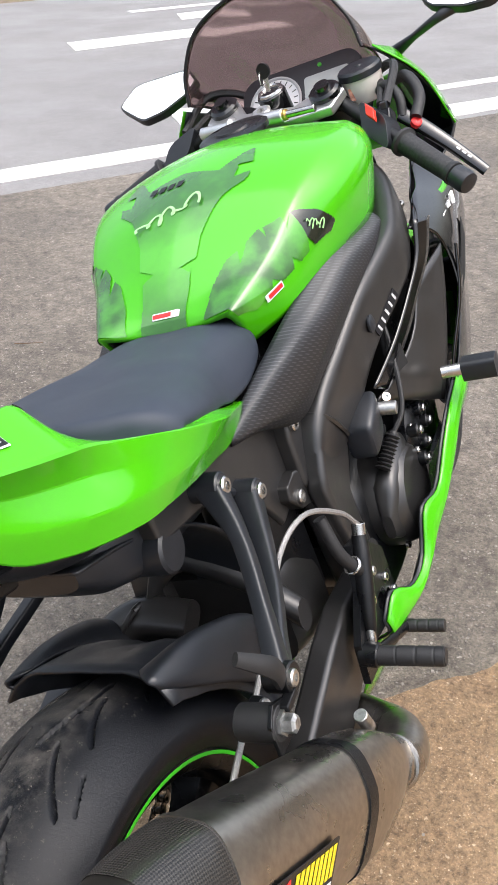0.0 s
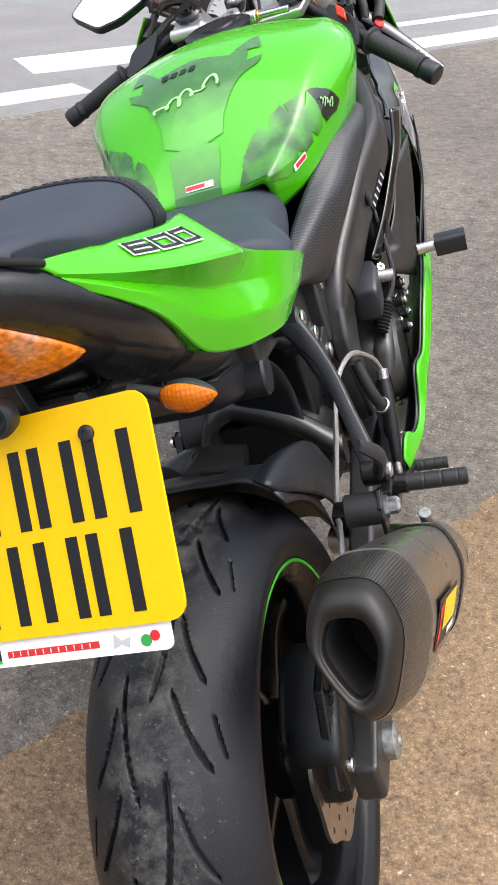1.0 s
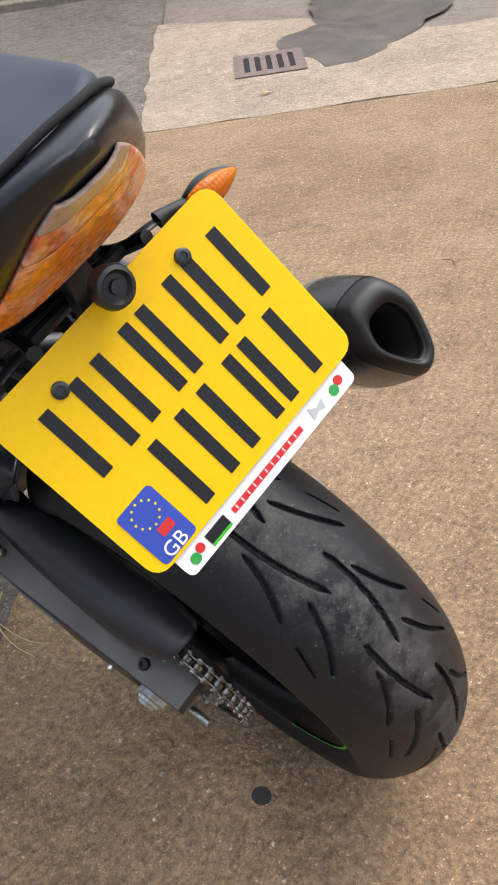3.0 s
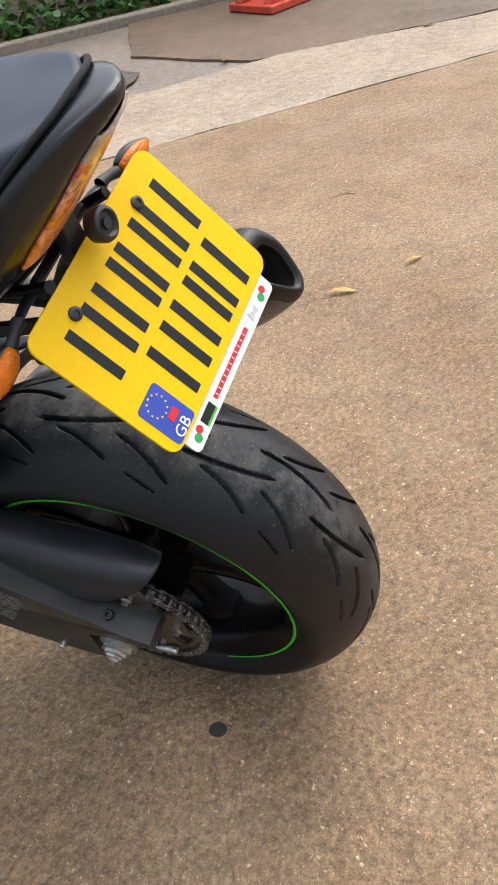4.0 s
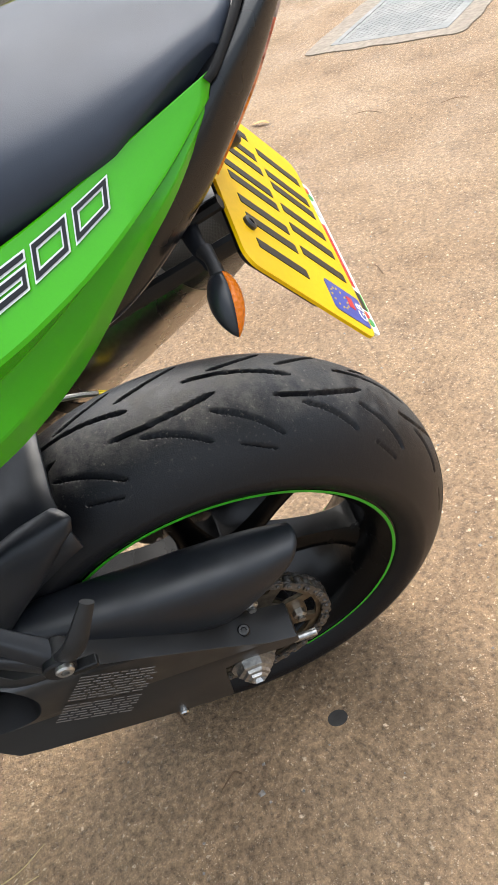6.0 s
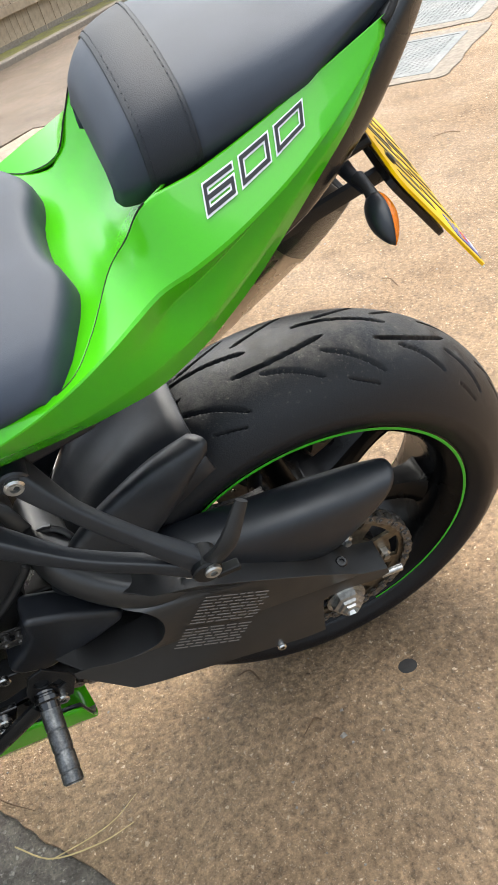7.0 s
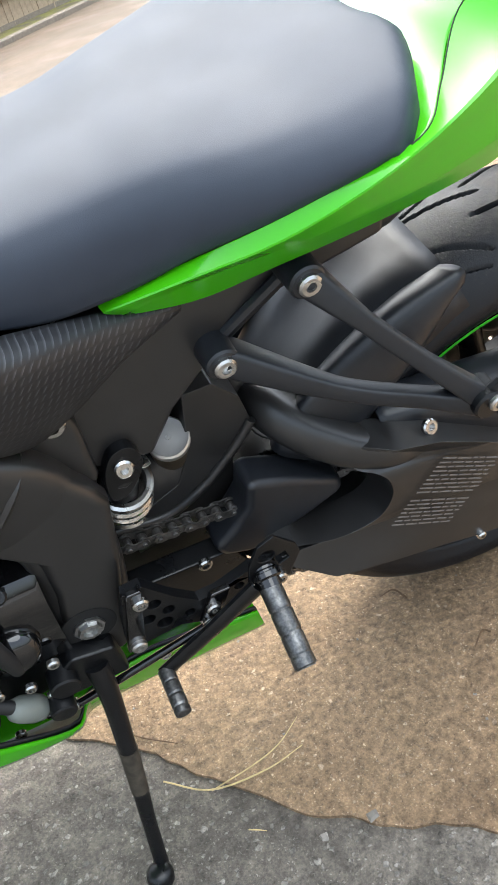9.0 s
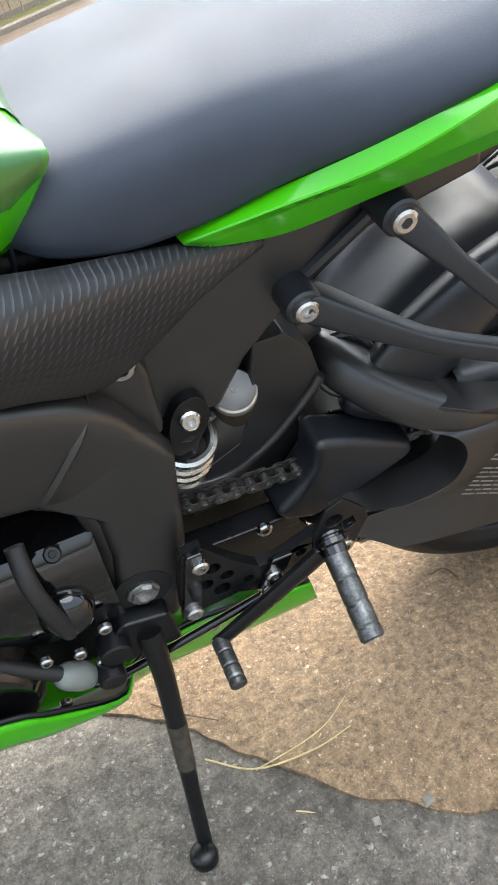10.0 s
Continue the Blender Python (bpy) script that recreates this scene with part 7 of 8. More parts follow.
for y, z in ((0.735, 0.200), (0.775, 0.215), (0.790, 0.185), (0.760, 0.165), (0.735, 0.150)):
    bpart("cam_lug", rod((0.18, y, z), (0.212, y, z), 0.011), CAST, parent=eng)
    bolt(eng, (0.212, y, z), (1, 0, 0), 0.007)
bpart("pulse_cover", lathe([(0, 0.045), (0.018, 0.045), (0.024, 0.038), (0.026, 0.01)], (0.176, 0.765, 0.185), (1, 0, 0), 24), CAST, parent=eng)
for k in range(5):
    a = 2 * math.pi * k / 5
    bolt(eng, (0.198, 0.765 + 0.036 * math.cos(a), 0.185 + 0.036 * math.sin(a)), (1, 0, 0), 0.006)
bpart("clutch_arm", tube([(0.165, 0.67, 0.19), (0.176, 0.66, 0.215), (0.178, 0.675, 0.25)], 0.008, 10, 8), CAST, parent=eng)
gaiter = [(0, 0.007)]
for k in range(9):
    gaiter += [(0.006 * k + 0.002, 0.012), (0.006 * k + 0.005, 0.008)]
bpart("cable_gaiter", lathe(gaiter + [(0.058, 0.007)], (0.178, 0.632, 0.200), (0.35, 0.75, 0.70), 14), RUBBER, parent=eng)
bpart("cable", tube([(0.196, 0.670, 0.236), (0.210, 0.70, 0.262), (0.205, 0.74, 0.32), (0.185, 0.80, 0.40)], 0.004, 8, 16), RUBBER, parent=eng)
bpart("generator_cover", lathe([(0, 0.070), (0.022, 0.070), (0.034, 0.060), (0.037, 0.045), (0.037, 0.01)], (-0.150, 0.74, 0.055), (-1, 0, 0), 32), GLOSS, "gloss black generator cover", eng)
bpart("sprocket_cover", loft([[(x, y, z) for x, z in ((-0.110, 0.214 + dz), (-0.143, 0.206 + dz), (-0.147, 0.202 + dz), (-0.158, 0.187 + dz), (-0.160, 0.182 + dz), (-0.163, 0.130), (-0.158, 0.085), (-0.110, 0.080))] for y, dz in ((0.579, -0.003), (0.583, 0.0), (0.690, 0.0), (0.70, -0.004))]), GLOSS, "gloss black sprocket cover with a flat ledge", eng, angle=25)
bolt(eng, (-0.150, 0.615, 0.203), (-0.6, 0, 0.8), 0.008, CAST)
bpart("cover_cap", lathe([(0, 0.026), (0.012, 0.024), (0.019, 0.017), (0.021, 0.005)], (-0.162, 0.624, 0.138), (-1, 0.1, 0.3), 24), GLOSS, parent=eng)
bpart("breather", tube([(-0.150, 0.640, 0.232), (-0.172, 0.640, 0.205), (-0.182, 0.634, 0.165), (-0.178, 0.628, 0.125)], 0.0085, 12, 18), RUBBER, parent=eng)
BOTTLE = material("cloudy_grey_plastic", (0.17, 0.185, 0.168), 0.40, spec=0.4, grain=0.08, scale=60)
b0, b1 = V((-0.180, 0.6560, 0.0600)), V((-0.172, 0.6290, 0.0240))
bpart("breather_catch", lathe([(np.linalg.norm(b1 - b0) * t, r) for t, r in ((-0.06, 0.004), (-0.03, 0.008), (0.06, 0.0115), (0.25, 0.0140), (0.60, 0.0150), (0.85, 0.0135), (0.97, 0.009), (1.02, 0.004))], b0, b1 - b0, 28), BOTTLE, "cloudy grey plastic breather catch", eng)
bpart("catch_plug", rod(b1 - (b1 - b0) * 0.02, b1 + (b1 - b0) * 0.32, 0.010, 0.008), RUBBER, parent=eng)
bpart("catch_hose", tube([b0 + V((0.002, -0.002, 0)), b0 + V((0.006, 0.020, 0.020)), b0 + V((0.010, 0.050, 0.050)), b0 + V((0.015, 0.090, 0.075))], 0.0075, 12, 16), RUBBER, parent=eng)
for y, z in ((0.615, 0.045), (0.63, 0.075), (0.66, 0.085), (0.69, 0.02), (0.60, 0.10), (0.665, -0.005)):
    bolt(eng, (-0.172, y, z), (-1, 0, 0), 0.0065)
bpart("pivot_boss", rod((-0.16, 0.60, 0.06), (-0.185, 0.60, 0.06), 0.016), CAST, parent=eng)
dark = bpart("airbox", smooth_loft([oval(y, 0, z, w, h, 4, 28) for y, z, w, h in ((0.50, 0.40, 0.07, 0.04), (0.56, 0.40, 0.085, 0.06), (0.75, 0.42, 0.12, 0.07), (0.98, 0.47, 0.11, 0.07))], 12), CAST, "dark airbox below the tank")
bpart("battery_tray", smooth_loft([oval(y, 0, z, w, h, 4, 28) for y, z, w, h in ((0.12, 0.44, 0.06, 0.025), (0.18, 0.42, 0.085, 0.045), (0.36, 0.40, 0.085, 0.055), (0.48, 0.39, 0.075, 0.045))], 10), PLASTIC, parent=dark)
bpart("inner_fender", net([[(x, y, z) for x in (0.0, 0.045, 0.085)] for y, z in ((0.10, 0.455), (0.20, 0.420), (0.30, 0.360), (0.355, 0.290), (0.365, 0.20))], 20, 8), PLASTIC, parent=dark, thick=0.004)
bpart("canister", rod((-0.03, 0.205, 0.395), (0.105, 0.215, 0.392), 0.027, count=22), PLASTIC, parent=dark)
bpart("rear_inner_cover", prism([(0.38, 0.16), (0.50, 0.10), (0.505, 0.36), (0.40, 0.36)], 0.02, 0.10, lambda y, z, h: (h, y, z)), CAST, parent=dark, bevel=0.01)

# -- belly pan
for side in (-1, 1):
    rows = [[(side * x, y, z) for x, y, z in r] for r in (
        [(0.188, 0.452, 0.072), (0.196, 0.489, 0.094), (0.204, 0.540, 0.060), (0.212, 0.592, 0.068), (0.220, 0.632, 0.126), (0.229, 0.692, 0.122), (0.240, 0.755, 0.168), (0.248, 0.815, 0.200), (0.250, 0.90, 0.215), (0.245, 1.0, 0.24)],
        [(0.192, 0.450, 0.052), (0.200, 0.480, 0.050), (0.211, 0.548, 0.042), (0.219, 0.600, 0.056), (0.227, 0.640, 0.080), (0.235, 0.700, 0.096), (0.247, 0.770, 0.136), (0.256, 0.828, 0.174), (0.257, 0.90, 0.18), (0.25, 1.0, 0.20)],
        [(0.160, 0.458, 0.030), (0.168, 0.486, 0.016), (0.176, 0.552, 0.004), (0.182, 0.602, 0.010), (0.188, 0.642, 0.024), (0.195, 0.702, 0.036), (0.204, 0.772, 0.060), (0.212, 0.832, 0.090), (0.215, 0.90, 0.10), (0.21, 1.0, 0.12)],
        [(0.100, 0.470, -0.090), (0.104, 0.495, -0.100), (0.110, 0.550, -0.105), (0.115, 0.600, -0.105), (0.120, 0.640, -0.103), (0.125, 0.700, -0.100), (0.130, 0.770, -0.095), (0.135, 0.830, -0.085), (0.13, 0.90, -0.07), (0.12, 1.0, -0.03)])]
    if side < 0:
        rows = [[(-x, y, z) for x, y, z in r] for r in (
            [(0.124, 0.375, -0.068), (0.124, 0.450, -0.058), (0.128, 0.530, -0.046), (0.150, 0.590, -0.040), (0.180, 0.612, -0.034), (0.200, 0.673, 0.028), (0.210, 0.716, 0.071), (0.220, 0.88, 0.12), (0.22, 1.00, 0.15)],
            [(0.120, 0.368, -0.112), (0.117, 0.450, -0.118), (0.118, 0.530, -0.112), (0.142, 0.592, -0.075), (0.172, 0.616, -0.056), (0.196, 0.685, -0.010), (0.205, 0.733, 0.022), (0.21, 0.88, 0.05), (0.20, 1.02, 0.08)],
            [(0.104, 0.366, -0.128), (0.104, 0.45, -0.134), (0.106, 0.53, -0.132), (0.120, 0.592, -0.112), (0.132, 0.62, -0.098), (0.138, 0.685, -0.090), (0.14, 0.74, -0.085), (0.14, 0.88, -0.07), (0.12, 1.00, -0.03)],
            [(0.066, 0.372, -0.108), (0.062, 0.45, -0.112), (0.062, 0.53, -0.116), (0.06, 0.592, -0.118), (0.06, 0.62, -0.118), (0.06, 0.685, -0.117), (0.06, 0.74, -0.115), (0.06, 0.88, -0.10), (0.05, 1.00, -0.06)])]
    bl = bpart("belly_pan", net(rows, 14, 36), GREEN, "glossy green belly pan", thick=0.003)
    bpart("liner", net([[(x - side * 0.006, y, z + 0.001) for x, y, z in r] for r in rows[:3]], 10, 30), PLASTIC, parent=bl, thick=0.003)
    bolt(bl, (side * 0.199, 0.515, 0.055) if side > 0 else (-0.1275, 0.495, -0.060), (side, 0, 0.4), 0.007)
    # upper side fairing
    rows = [[(side * x, y, z) for x, y, z in r] for r in (
        [(0.236, 0.890, 0.462), (0.236, 0.930, 0.474), (0.226, 0.985, 0.488), (0.212, 1.08, 0.505), (0.200, 1.20, 0.56), (0.15, 1.40, 0.60)],
        [(0.258, 0.960, 0.420), (0.258, 1.000, 0.432), (0.254, 1.050, 0.445), (0.240, 1.12, 0.470), (0.225, 1.22, 0.52), (0.16, 1.45, 0.52)],
        [(0.270, 0.962, 0.340), (0.272, 1.000, 0.360), (0.270, 1.050, 0.385), (0.262, 1.12, 0.410), (0.240, 1.25, 0.44), (0.15, 1.48, 0.45)],
        [(0.264, 0.925, 0.275), (0.268, 0.970, 0.295), (0.268, 1.020, 0.320), (0.262, 1.10, 0.355), (0.240, 1.25, 0.37), (0.13, 1.48, 0.38)],
        [(0.252, 0.875, 0.210), (0.256, 0.920, 0.212), (0.256, 0.970, 0.215), (0.244, 1.08, 0.220), (0.200, 1.22, 0.24), (0.10, 1.34, 0.26)],
        [(0.240, 0.850, 0.165), (0.243, 0.900, 0.155), (0.242, 0.960, 0.145), (0.228, 1.04, 0.140), (0.180, 1.12, 0.15), (0.10, 1.20, 0.18)])]
    fair = bpart("side_fairing", net(rows, 22, 36), GLOSS, "gloss black side fairing with white print", thick=0.003)
    # black sheet on the fairing, painted as the slot's inner shade
    bpart("air_slot", net([[(side * 0.2735, 0.985, 0.352), (side * 0.2745, 1.030, 0.374), (side * 0.2705, 1.095, 0.402)], [(side * 0.2705, 0.968, 0.312), (side * 0.2730, 1.02, 0.335), (side * 0.2685, 1.10, 0.370)]], 4, 10), HOLE, parent=fair, thick=0.002)
    bolt(fair, (side * 0.214, 0.965, 0.481), (0, -0.5, 0.85), 0.006)
    bolt(fair, (side * 0.193, 0.692, 0.284), (side * 0.5, -0.6, 0.6), 0.008)
    bpart("green_flash", net([[(side * 0.2445, 1.06, 0.458), (side * 0.247, 1.11, 0.458), (side * 0.245, 1.18, 0.462)], [(side * 0.2465, 1.06, 0.455), (side * 0.251, 1.11, 0.448), (side * 0.249, 1.18, 0.449)]], 4, 10), GREEN, parent=fair, thick=0.003)
    bpart("inner_panel", net([[(side * x, y, z) for x, y, z in r] for r in ([(0.184, 0.675, 0.289), (0.208, 0.752, 0.243), (0.233, 0.832, 0.195)], [(0.204, 0.735, 0.300), (0.226, 0.808, 0.276), (0.246, 0.878, 0.258)], [(0.224, 0.806, 0.330), (0.241, 0.862, 0.330), (0.258, 0.920, 0.345)], [(0.236, 0.850, 0.390), (0.248, 0.890, 0.400), (0.262, 0.950, 0.410)])], 14, 14), SATIN, "satin black inner fairing panel", fair, thick=0.003)
    # black triangle laid on the panel, painting the shade of a hole
    bpart("panel_window", prism([(0.0, 0.0), (0.040, -0.012), (0.036, 0.024)], -0.001, 0.002, lambda u, v, h, s=side: (s * (0.2045 + 0.29 * u + h), 0.722 + 0.95 * u, 0.302 + 0.3 * u + v)), HOLE, parent=fair, smooth=False)
    bpart("edge_strip", net([[(side * x, y, z) for x, y, z in r] for r in ([(0.186, 0.673, 0.311), (0.209, 0.749, 0.345), (0.229, 0.817, 0.388), (0.243, 0.861, 0.427), (0.249, 0.883, 0.476)], [(0.195, 0.703, 0.292), (0.221, 0.788, 0.336), (0.235, 0.837, 0.372), (0.252, 0.892, 0.414), (0.262, 0.925, 0.465)])], 5, 30), GLOSS, "gloss black fairing edge strip", fair, thick=0.004)
    bpart("rear_lip", tube([(side * x, y, z) for x, y, z in ((0.238, 0.851, 0.180), (0.253, 0.900, 0.247), (0.270, 0.957, 0.318), (0.276, 0.990, 0.391))], [0.006, 0.007, 0.007, 0.005], 10, 20, flat=0.5, side=(1, 0, 0)), GLOSS, parent=fair)
    bob = bpart("crash_bobbin", rod((side * 0.245, 0.815, 0.250), (side * 0.280, 0.822, 0.248), 0.010), STEEL, "black crash protector bobbin")
    bpart("nylon_puck", prism(rounded(0.034, 0.034, 0.008), 0.278, 0.330, lambda u, v, h, s=side: (s * h, 0.824 + u, 0.246 + v)), PLASTIC, parent=bob, bevel=0.005)
    bars = [block((side * 0.259, 1.035 + 0.040 * k, 0.418 + 0.004 * k), (0.004, 0.026, 0.030)) for k in range(3)]
    bpart("model_print", join(*bars), WHITE, parent=fair, smooth=False)
    bd = V((side * 0.30, 0.84, 0.45))
    bd /= np.linalg.norm(bd)
    bn = V((side * 0.9, -0.33, 0.05))
    bn = (bn - (bn @ bd) * bd) / np.linalg.norm(bn - (bn @ bd) * bd)
    badge = bpart("frame_badge", block((side * 0.2125, 0.748, 0.392), (0.074, 0.015, 0.003), [bd, np.cross(bn, bd), bn]), INK, parent=fair, smooth=False)
    bpart("badge_bars", join(*[block(V((side * 0.2125, 0.748, 0.392)) + bd * (-0.028 + 0.014 * k) + bn * 0.0018, (0.004, 0.011, 0.001), [bd, np.cross(bn, bd), bn]) for k in range(5)]), GREYPR, parent=fair, smooth=False)

# -- front: fork, yoke, bars, clocks, screen, mirrors, wheel
fork_axis = V((0, -0.407, 0.913))
FA = V((0, 1.400, 0.0))
front = bpart("front_wheel", lathe([(-0.045, 0.2235), (-0.05, 0.222), (-0.04, 0.205), (0.04, 0.205), (0.05, 0.222), (0.045, 0.2235)], FA, (1, 0, 0), 72, caps=False), WHEELBLACK, "black front wheel")
fr_t = [(0.06 * math.sin(a), 0.242 + 0.058 * math.cos(a)) for a in np.linspace(-1.75, 1.75, 21)]
bpart("tyre", lathe(fr_t, FA, (1, 0, 0), 96, caps=False), RUBBER, parent=front)
for k in range(6):
    a = radians(60 * k)
    bpart("spoke", tube([FA + V((0, 0.03 * math.cos(a), 0.03 * math.sin(a))), FA + V((0, 0.21 * math.cos(a), 0.21 * math.sin(a)))], [0.018, 0.012, 0.02], 8, 6), WHEELBLACK, parent=front)
for side in (-1, 1):
    bpart("brake_disc", ring_band(FA + V((side * 0.075, 0, 0)), (1, 0, 0), 0.10, 0.15, 0.0025, 64), DISC, parent=front)
bpart("mudguard", loft([[(x, 1.40 + r * math.cos(radians(a)), r * math.sin(radians(a))) for x, r in ((-0.075, 0.285), (-0.06, 0.315), (0, 0.335), (0.06, 0.315), (0.075, 0.285))] for a in np.linspace(20, 175, 20)], closed=False), GREEN, "green front mudguard", front, thick=0.003)
fork = bpart("front_fork", rod((0.105, 1.395, 0.02), V((0.105, 1.395, 0.02)) + fork_axis * 0.30, 0.03), CAST, "black front fork")
bpart("fork_leg", rod((-0.105, 1.395, 0.02), V((-0.105, 1.395, 0.02)) + fork_axis * 0.30, 0.03), CAST, parent=fork)
for s in (-1, 1):
    bpart("fork_tube", rod(V((s * 0.105, 1.395, 0.02)) + fork_axis * 0.28, (s * 0.105, 1.108, 0.665), 0.0255), CAST, parent=fork)
yoke = bpart("top_yoke", prism([(-0.135, 0.02), (-0.13, -0.03), (-0.06, -0.052), (0.06, -0.052), (0.13, -0.03), (0.135, 0.02), (0.09, 0.03), (0.05, -0.012), (-0.05, -0.012), (-0.09, 0.03)], 0.0, 0.018, lambda u, v, h: (u, 1.105 + v * 0.92 + h * -0.38, 0.655 + h * 0.92 + v * 0.38)), ALLOY, "silver alloy top yoke", bevel=0.004)
for s in (-1, 1):
    fc = bpart("fork_cap", lathe([(0, 0.027), (0.012, 0.027), (0.016, 0.022), (0.016, 0.014), (0.024, 0.013), (0.024, 0.004)], (s * 0.105, 1.104, 0.670), fork_axis, 24), GLOSS, "anodised fork cap", yoke)
bpart("yoke_nut", lathe([(0, 0.019), (0.010, 0.019), (0.014, 0.015), (0.014, 0.008), (0.004, 0.007)], (0, 1.065, 0.660), fork_axis, 6), ALLOY, parent=yoke, smooth=False)
damper = bpart("steering_damper", rod((-0.112, 1.032, 0.653), (0.060, 1.038, 0.664), 0.0115), ALLOY, "silver steering damper across the yoke")
bpart("damper_rod", rod((0.060, 1.038, 0.664), (0.120, 1.040, 0.668), 0.006), STEEL, parent=damper)
bpart("damper_clamp", torus((-0.045, 1.034, 0.657), (1, 0.04, 0.06), 0.0125, 0.005, 20, 8), ALLOY, parent=damper)
GOLD = material("gold_anodised", (0.55, 0.36, 0.10), 0.3, 0.9)
bpart("damper_end", rod((0.056, 1.038, 0.6635), (0.066, 1.038, 0.665), 0.009), GOLD, parent=damper)
ign = bpart("ignition_lock", rod((0, 1.118, 0.650), (-0.002, 1.105, 0.692), 0.026), GLOSS, "ignition lock with a key")
bpart("lock_ring", torus((-0.002, 1.1045, 0.692), (-0.05, -0.3, 0.95), 0.020, 0.004, 24, 8), STEEL, parent=ign)
bpart("key_blade", block((-0.002, 1.100, 0.708), (0.009, 0.003, 0.03)), STEEL, parent=ign, bevel=0.001)
bpart("key_head", prism(circle2(0, 0, 0.013, 16), -0.0025, 0.0025, lambda u, v, h: (-0.002 + u, 1.098 + h, 0.728 + v)), CAST, parent=ign)
bpart("key_ring", torus((-0.008, 1.096, 0.716), (1, 0.3, 0), 0.011, 0.0011, 20, 6), STEEL, parent=ign)

STEER = Matrix.Translation((0, 1.075, 0.650)) @ Matrix.Rotation(radians(-15), 4, Vector(fork_axis)) @ Matrix.Translation((0, -1.075, -0.650))


def steered(ob, m=STEER):
    """Turns a part of the steering, with its own parts."""
    for o in (ob, *ob.children_recursive):
        o.data.transform(m)


for s in (-1, 1):
    B0, B1 = V((s * 0.130, 1.088, 0.640)), V((s * 0.322, 0.931, 0.505))
    d = (B1 - B0) / np.linalg.norm(B1 - B0)
    bar = bpart("handlebar", rod(B0, B1 - d * 0.01, 0.011), CAST, "black clip-on handlebar with rubber grip")
    bpart("clamp", rod((s * 0.105, 1.118, 0.612), (s * 0.105, 1.106, 0.642), 0.033), CAST, parent=bar)
    prof = [(0, 0.0155), (0.004, 0.023), (0.009, 0.023), (0.011, 0.0185)]
    for k in range(14):
        prof += [(0.012 + k * 0.007, 0.0176 - 0.00012 * k), (0.0165 + k * 0.007, 0.0176 - 0.00012 * k), (0.0175 + k * 0.007, 0.0173 - 0.00012 * k)]
    bpart("grip", lathe(prof + [(0.112, 0.0168), (0.116, 0.0182), (0.120, 0.0182), (0.121, 0.016)], B1 - d * 0.135, d, 22), RUBBER, parent=bar)
    bpart("bar_end", lathe([(0, 0.015), (0.002, 0.0168), (0.022, 0.0178), (0.030, 0.016), (0.032, 0.009)], B1 - d * 0.014, d, 22), PLASTIC, parent=bar)
    box = B0 + d * 0.100
    sw = bpart("switch_box", prism(rounded(0.066, 0.056, 0.014), -0.030, 0.030, lambda u, v, h, o=box, dd=d, s=s: tuple(o + dd * u + V((0, 0.55, 0.83)) * v + np.cross(dd, V((0, 0.55, 0.83))) * h)), PLASTIC, parent=bar, bevel=0.006)
    if s > 0:
        bpart("stop_switch", block(box + V((-0.004, -0.020, 0.030)), (0.022, 0.014, 0.020), [d, V((0, -0.83, 0.55)), V((0, 0.55, 0.83))]), REDSW, "red engine stop switch", bar, bevel=0.002)
        bpart("starter_button", block(box + V((0.010, 0.012, 0.030)), (0.012, 0.010, 0.012)), PLASTIC, parent=bar, bevel=0.002)
    LV = [V((s * 0.225, 1.068, 0.598)), V((s * 0.262, 1.062, 0.563)), V((s * 0.300, 1.056, 0.522)), V((s * 0.339, 1.046, 0.478))]
    lv = bpart("lever", tube(LV, [0.013, 0.012, 0.0105, 0.0090], 14, 20, flat=0.55, side=(0, -0.55, 0.83), power=3.0), GLOSS, "short black lever", bar)
    ld = (LV[3] - LV[1]) / np.linalg.norm(LV[3] - LV[1])
    ln = np.cross(ld, V((0, 0.83, 0.55))) * -s
    ln = ln * (1 if ln[2] > 0 else -1)
    bpart("lever_print", join(*[block(LV[2] + ld * (0.002 + 0.011 * k) + ln * 0.0062, (0.007, 0.010, 0.0012), [ld, np.cross(ln, ld), ln]) for k in range(3)]), WHITE, parent=bar, smooth=False)
    bpart("lever_bracket", block(box + V((s * 0.004, 0.040, 0.012)), (0.034, 0.04, 0.030), [d, V((0, 0.83, -0.55)), V((0, 0.55, 0.83))]), PLASTIC, parent=bar, bevel=0.006)
    bpart("cable", tube([box + V((0, 0.03, 0.03)), box + V((s * -0.01, 0.10, 0.055)), box + V((s * -0.06, 0.14, 0.02)), box + V((s * -0.08, 0.12, -0.08))], 0.0065, 8, 18), RUBBER, parent=bar)
    bpart("cable", tube([box + V((s * 0.012, 0.02, 0.03)), box + V((s * 0.02, 0.10, 0.075)), box + V((s * -0.04, 0.16, 0.05)), box + V((s * -0.09, 0.15, -0.06))], 0.0075, 8, 18), RUBBER, parent=bar)
for ob in bike.children:
    if ob.name.startswith("handlebar") and ob.data.vertices[0].co.x < 0:
        steered(ob, STEER @ STEER)
for ob in (yoke, damper, ign):
    steered(ob)
bpart("adjuster_knob", lathe([(0, 0.009), (0.008, 0.009), (0.010, 0.006)], (0.246, 1.058, 0.578), (0.5, -0.5, 0.5), 14), RED, "red lever adjuster", bar)

RES = V((0.160, 1.140, 0.628))
res = bpart("brake_reservoir", lathe([(0, 0.030), (0.006, 0.033), (0.030, 0.034), (0.042, 0.035)], RES, (0, -0.15, 1), 30), CREAM, "milky brake fluid reservoir with a black cap")
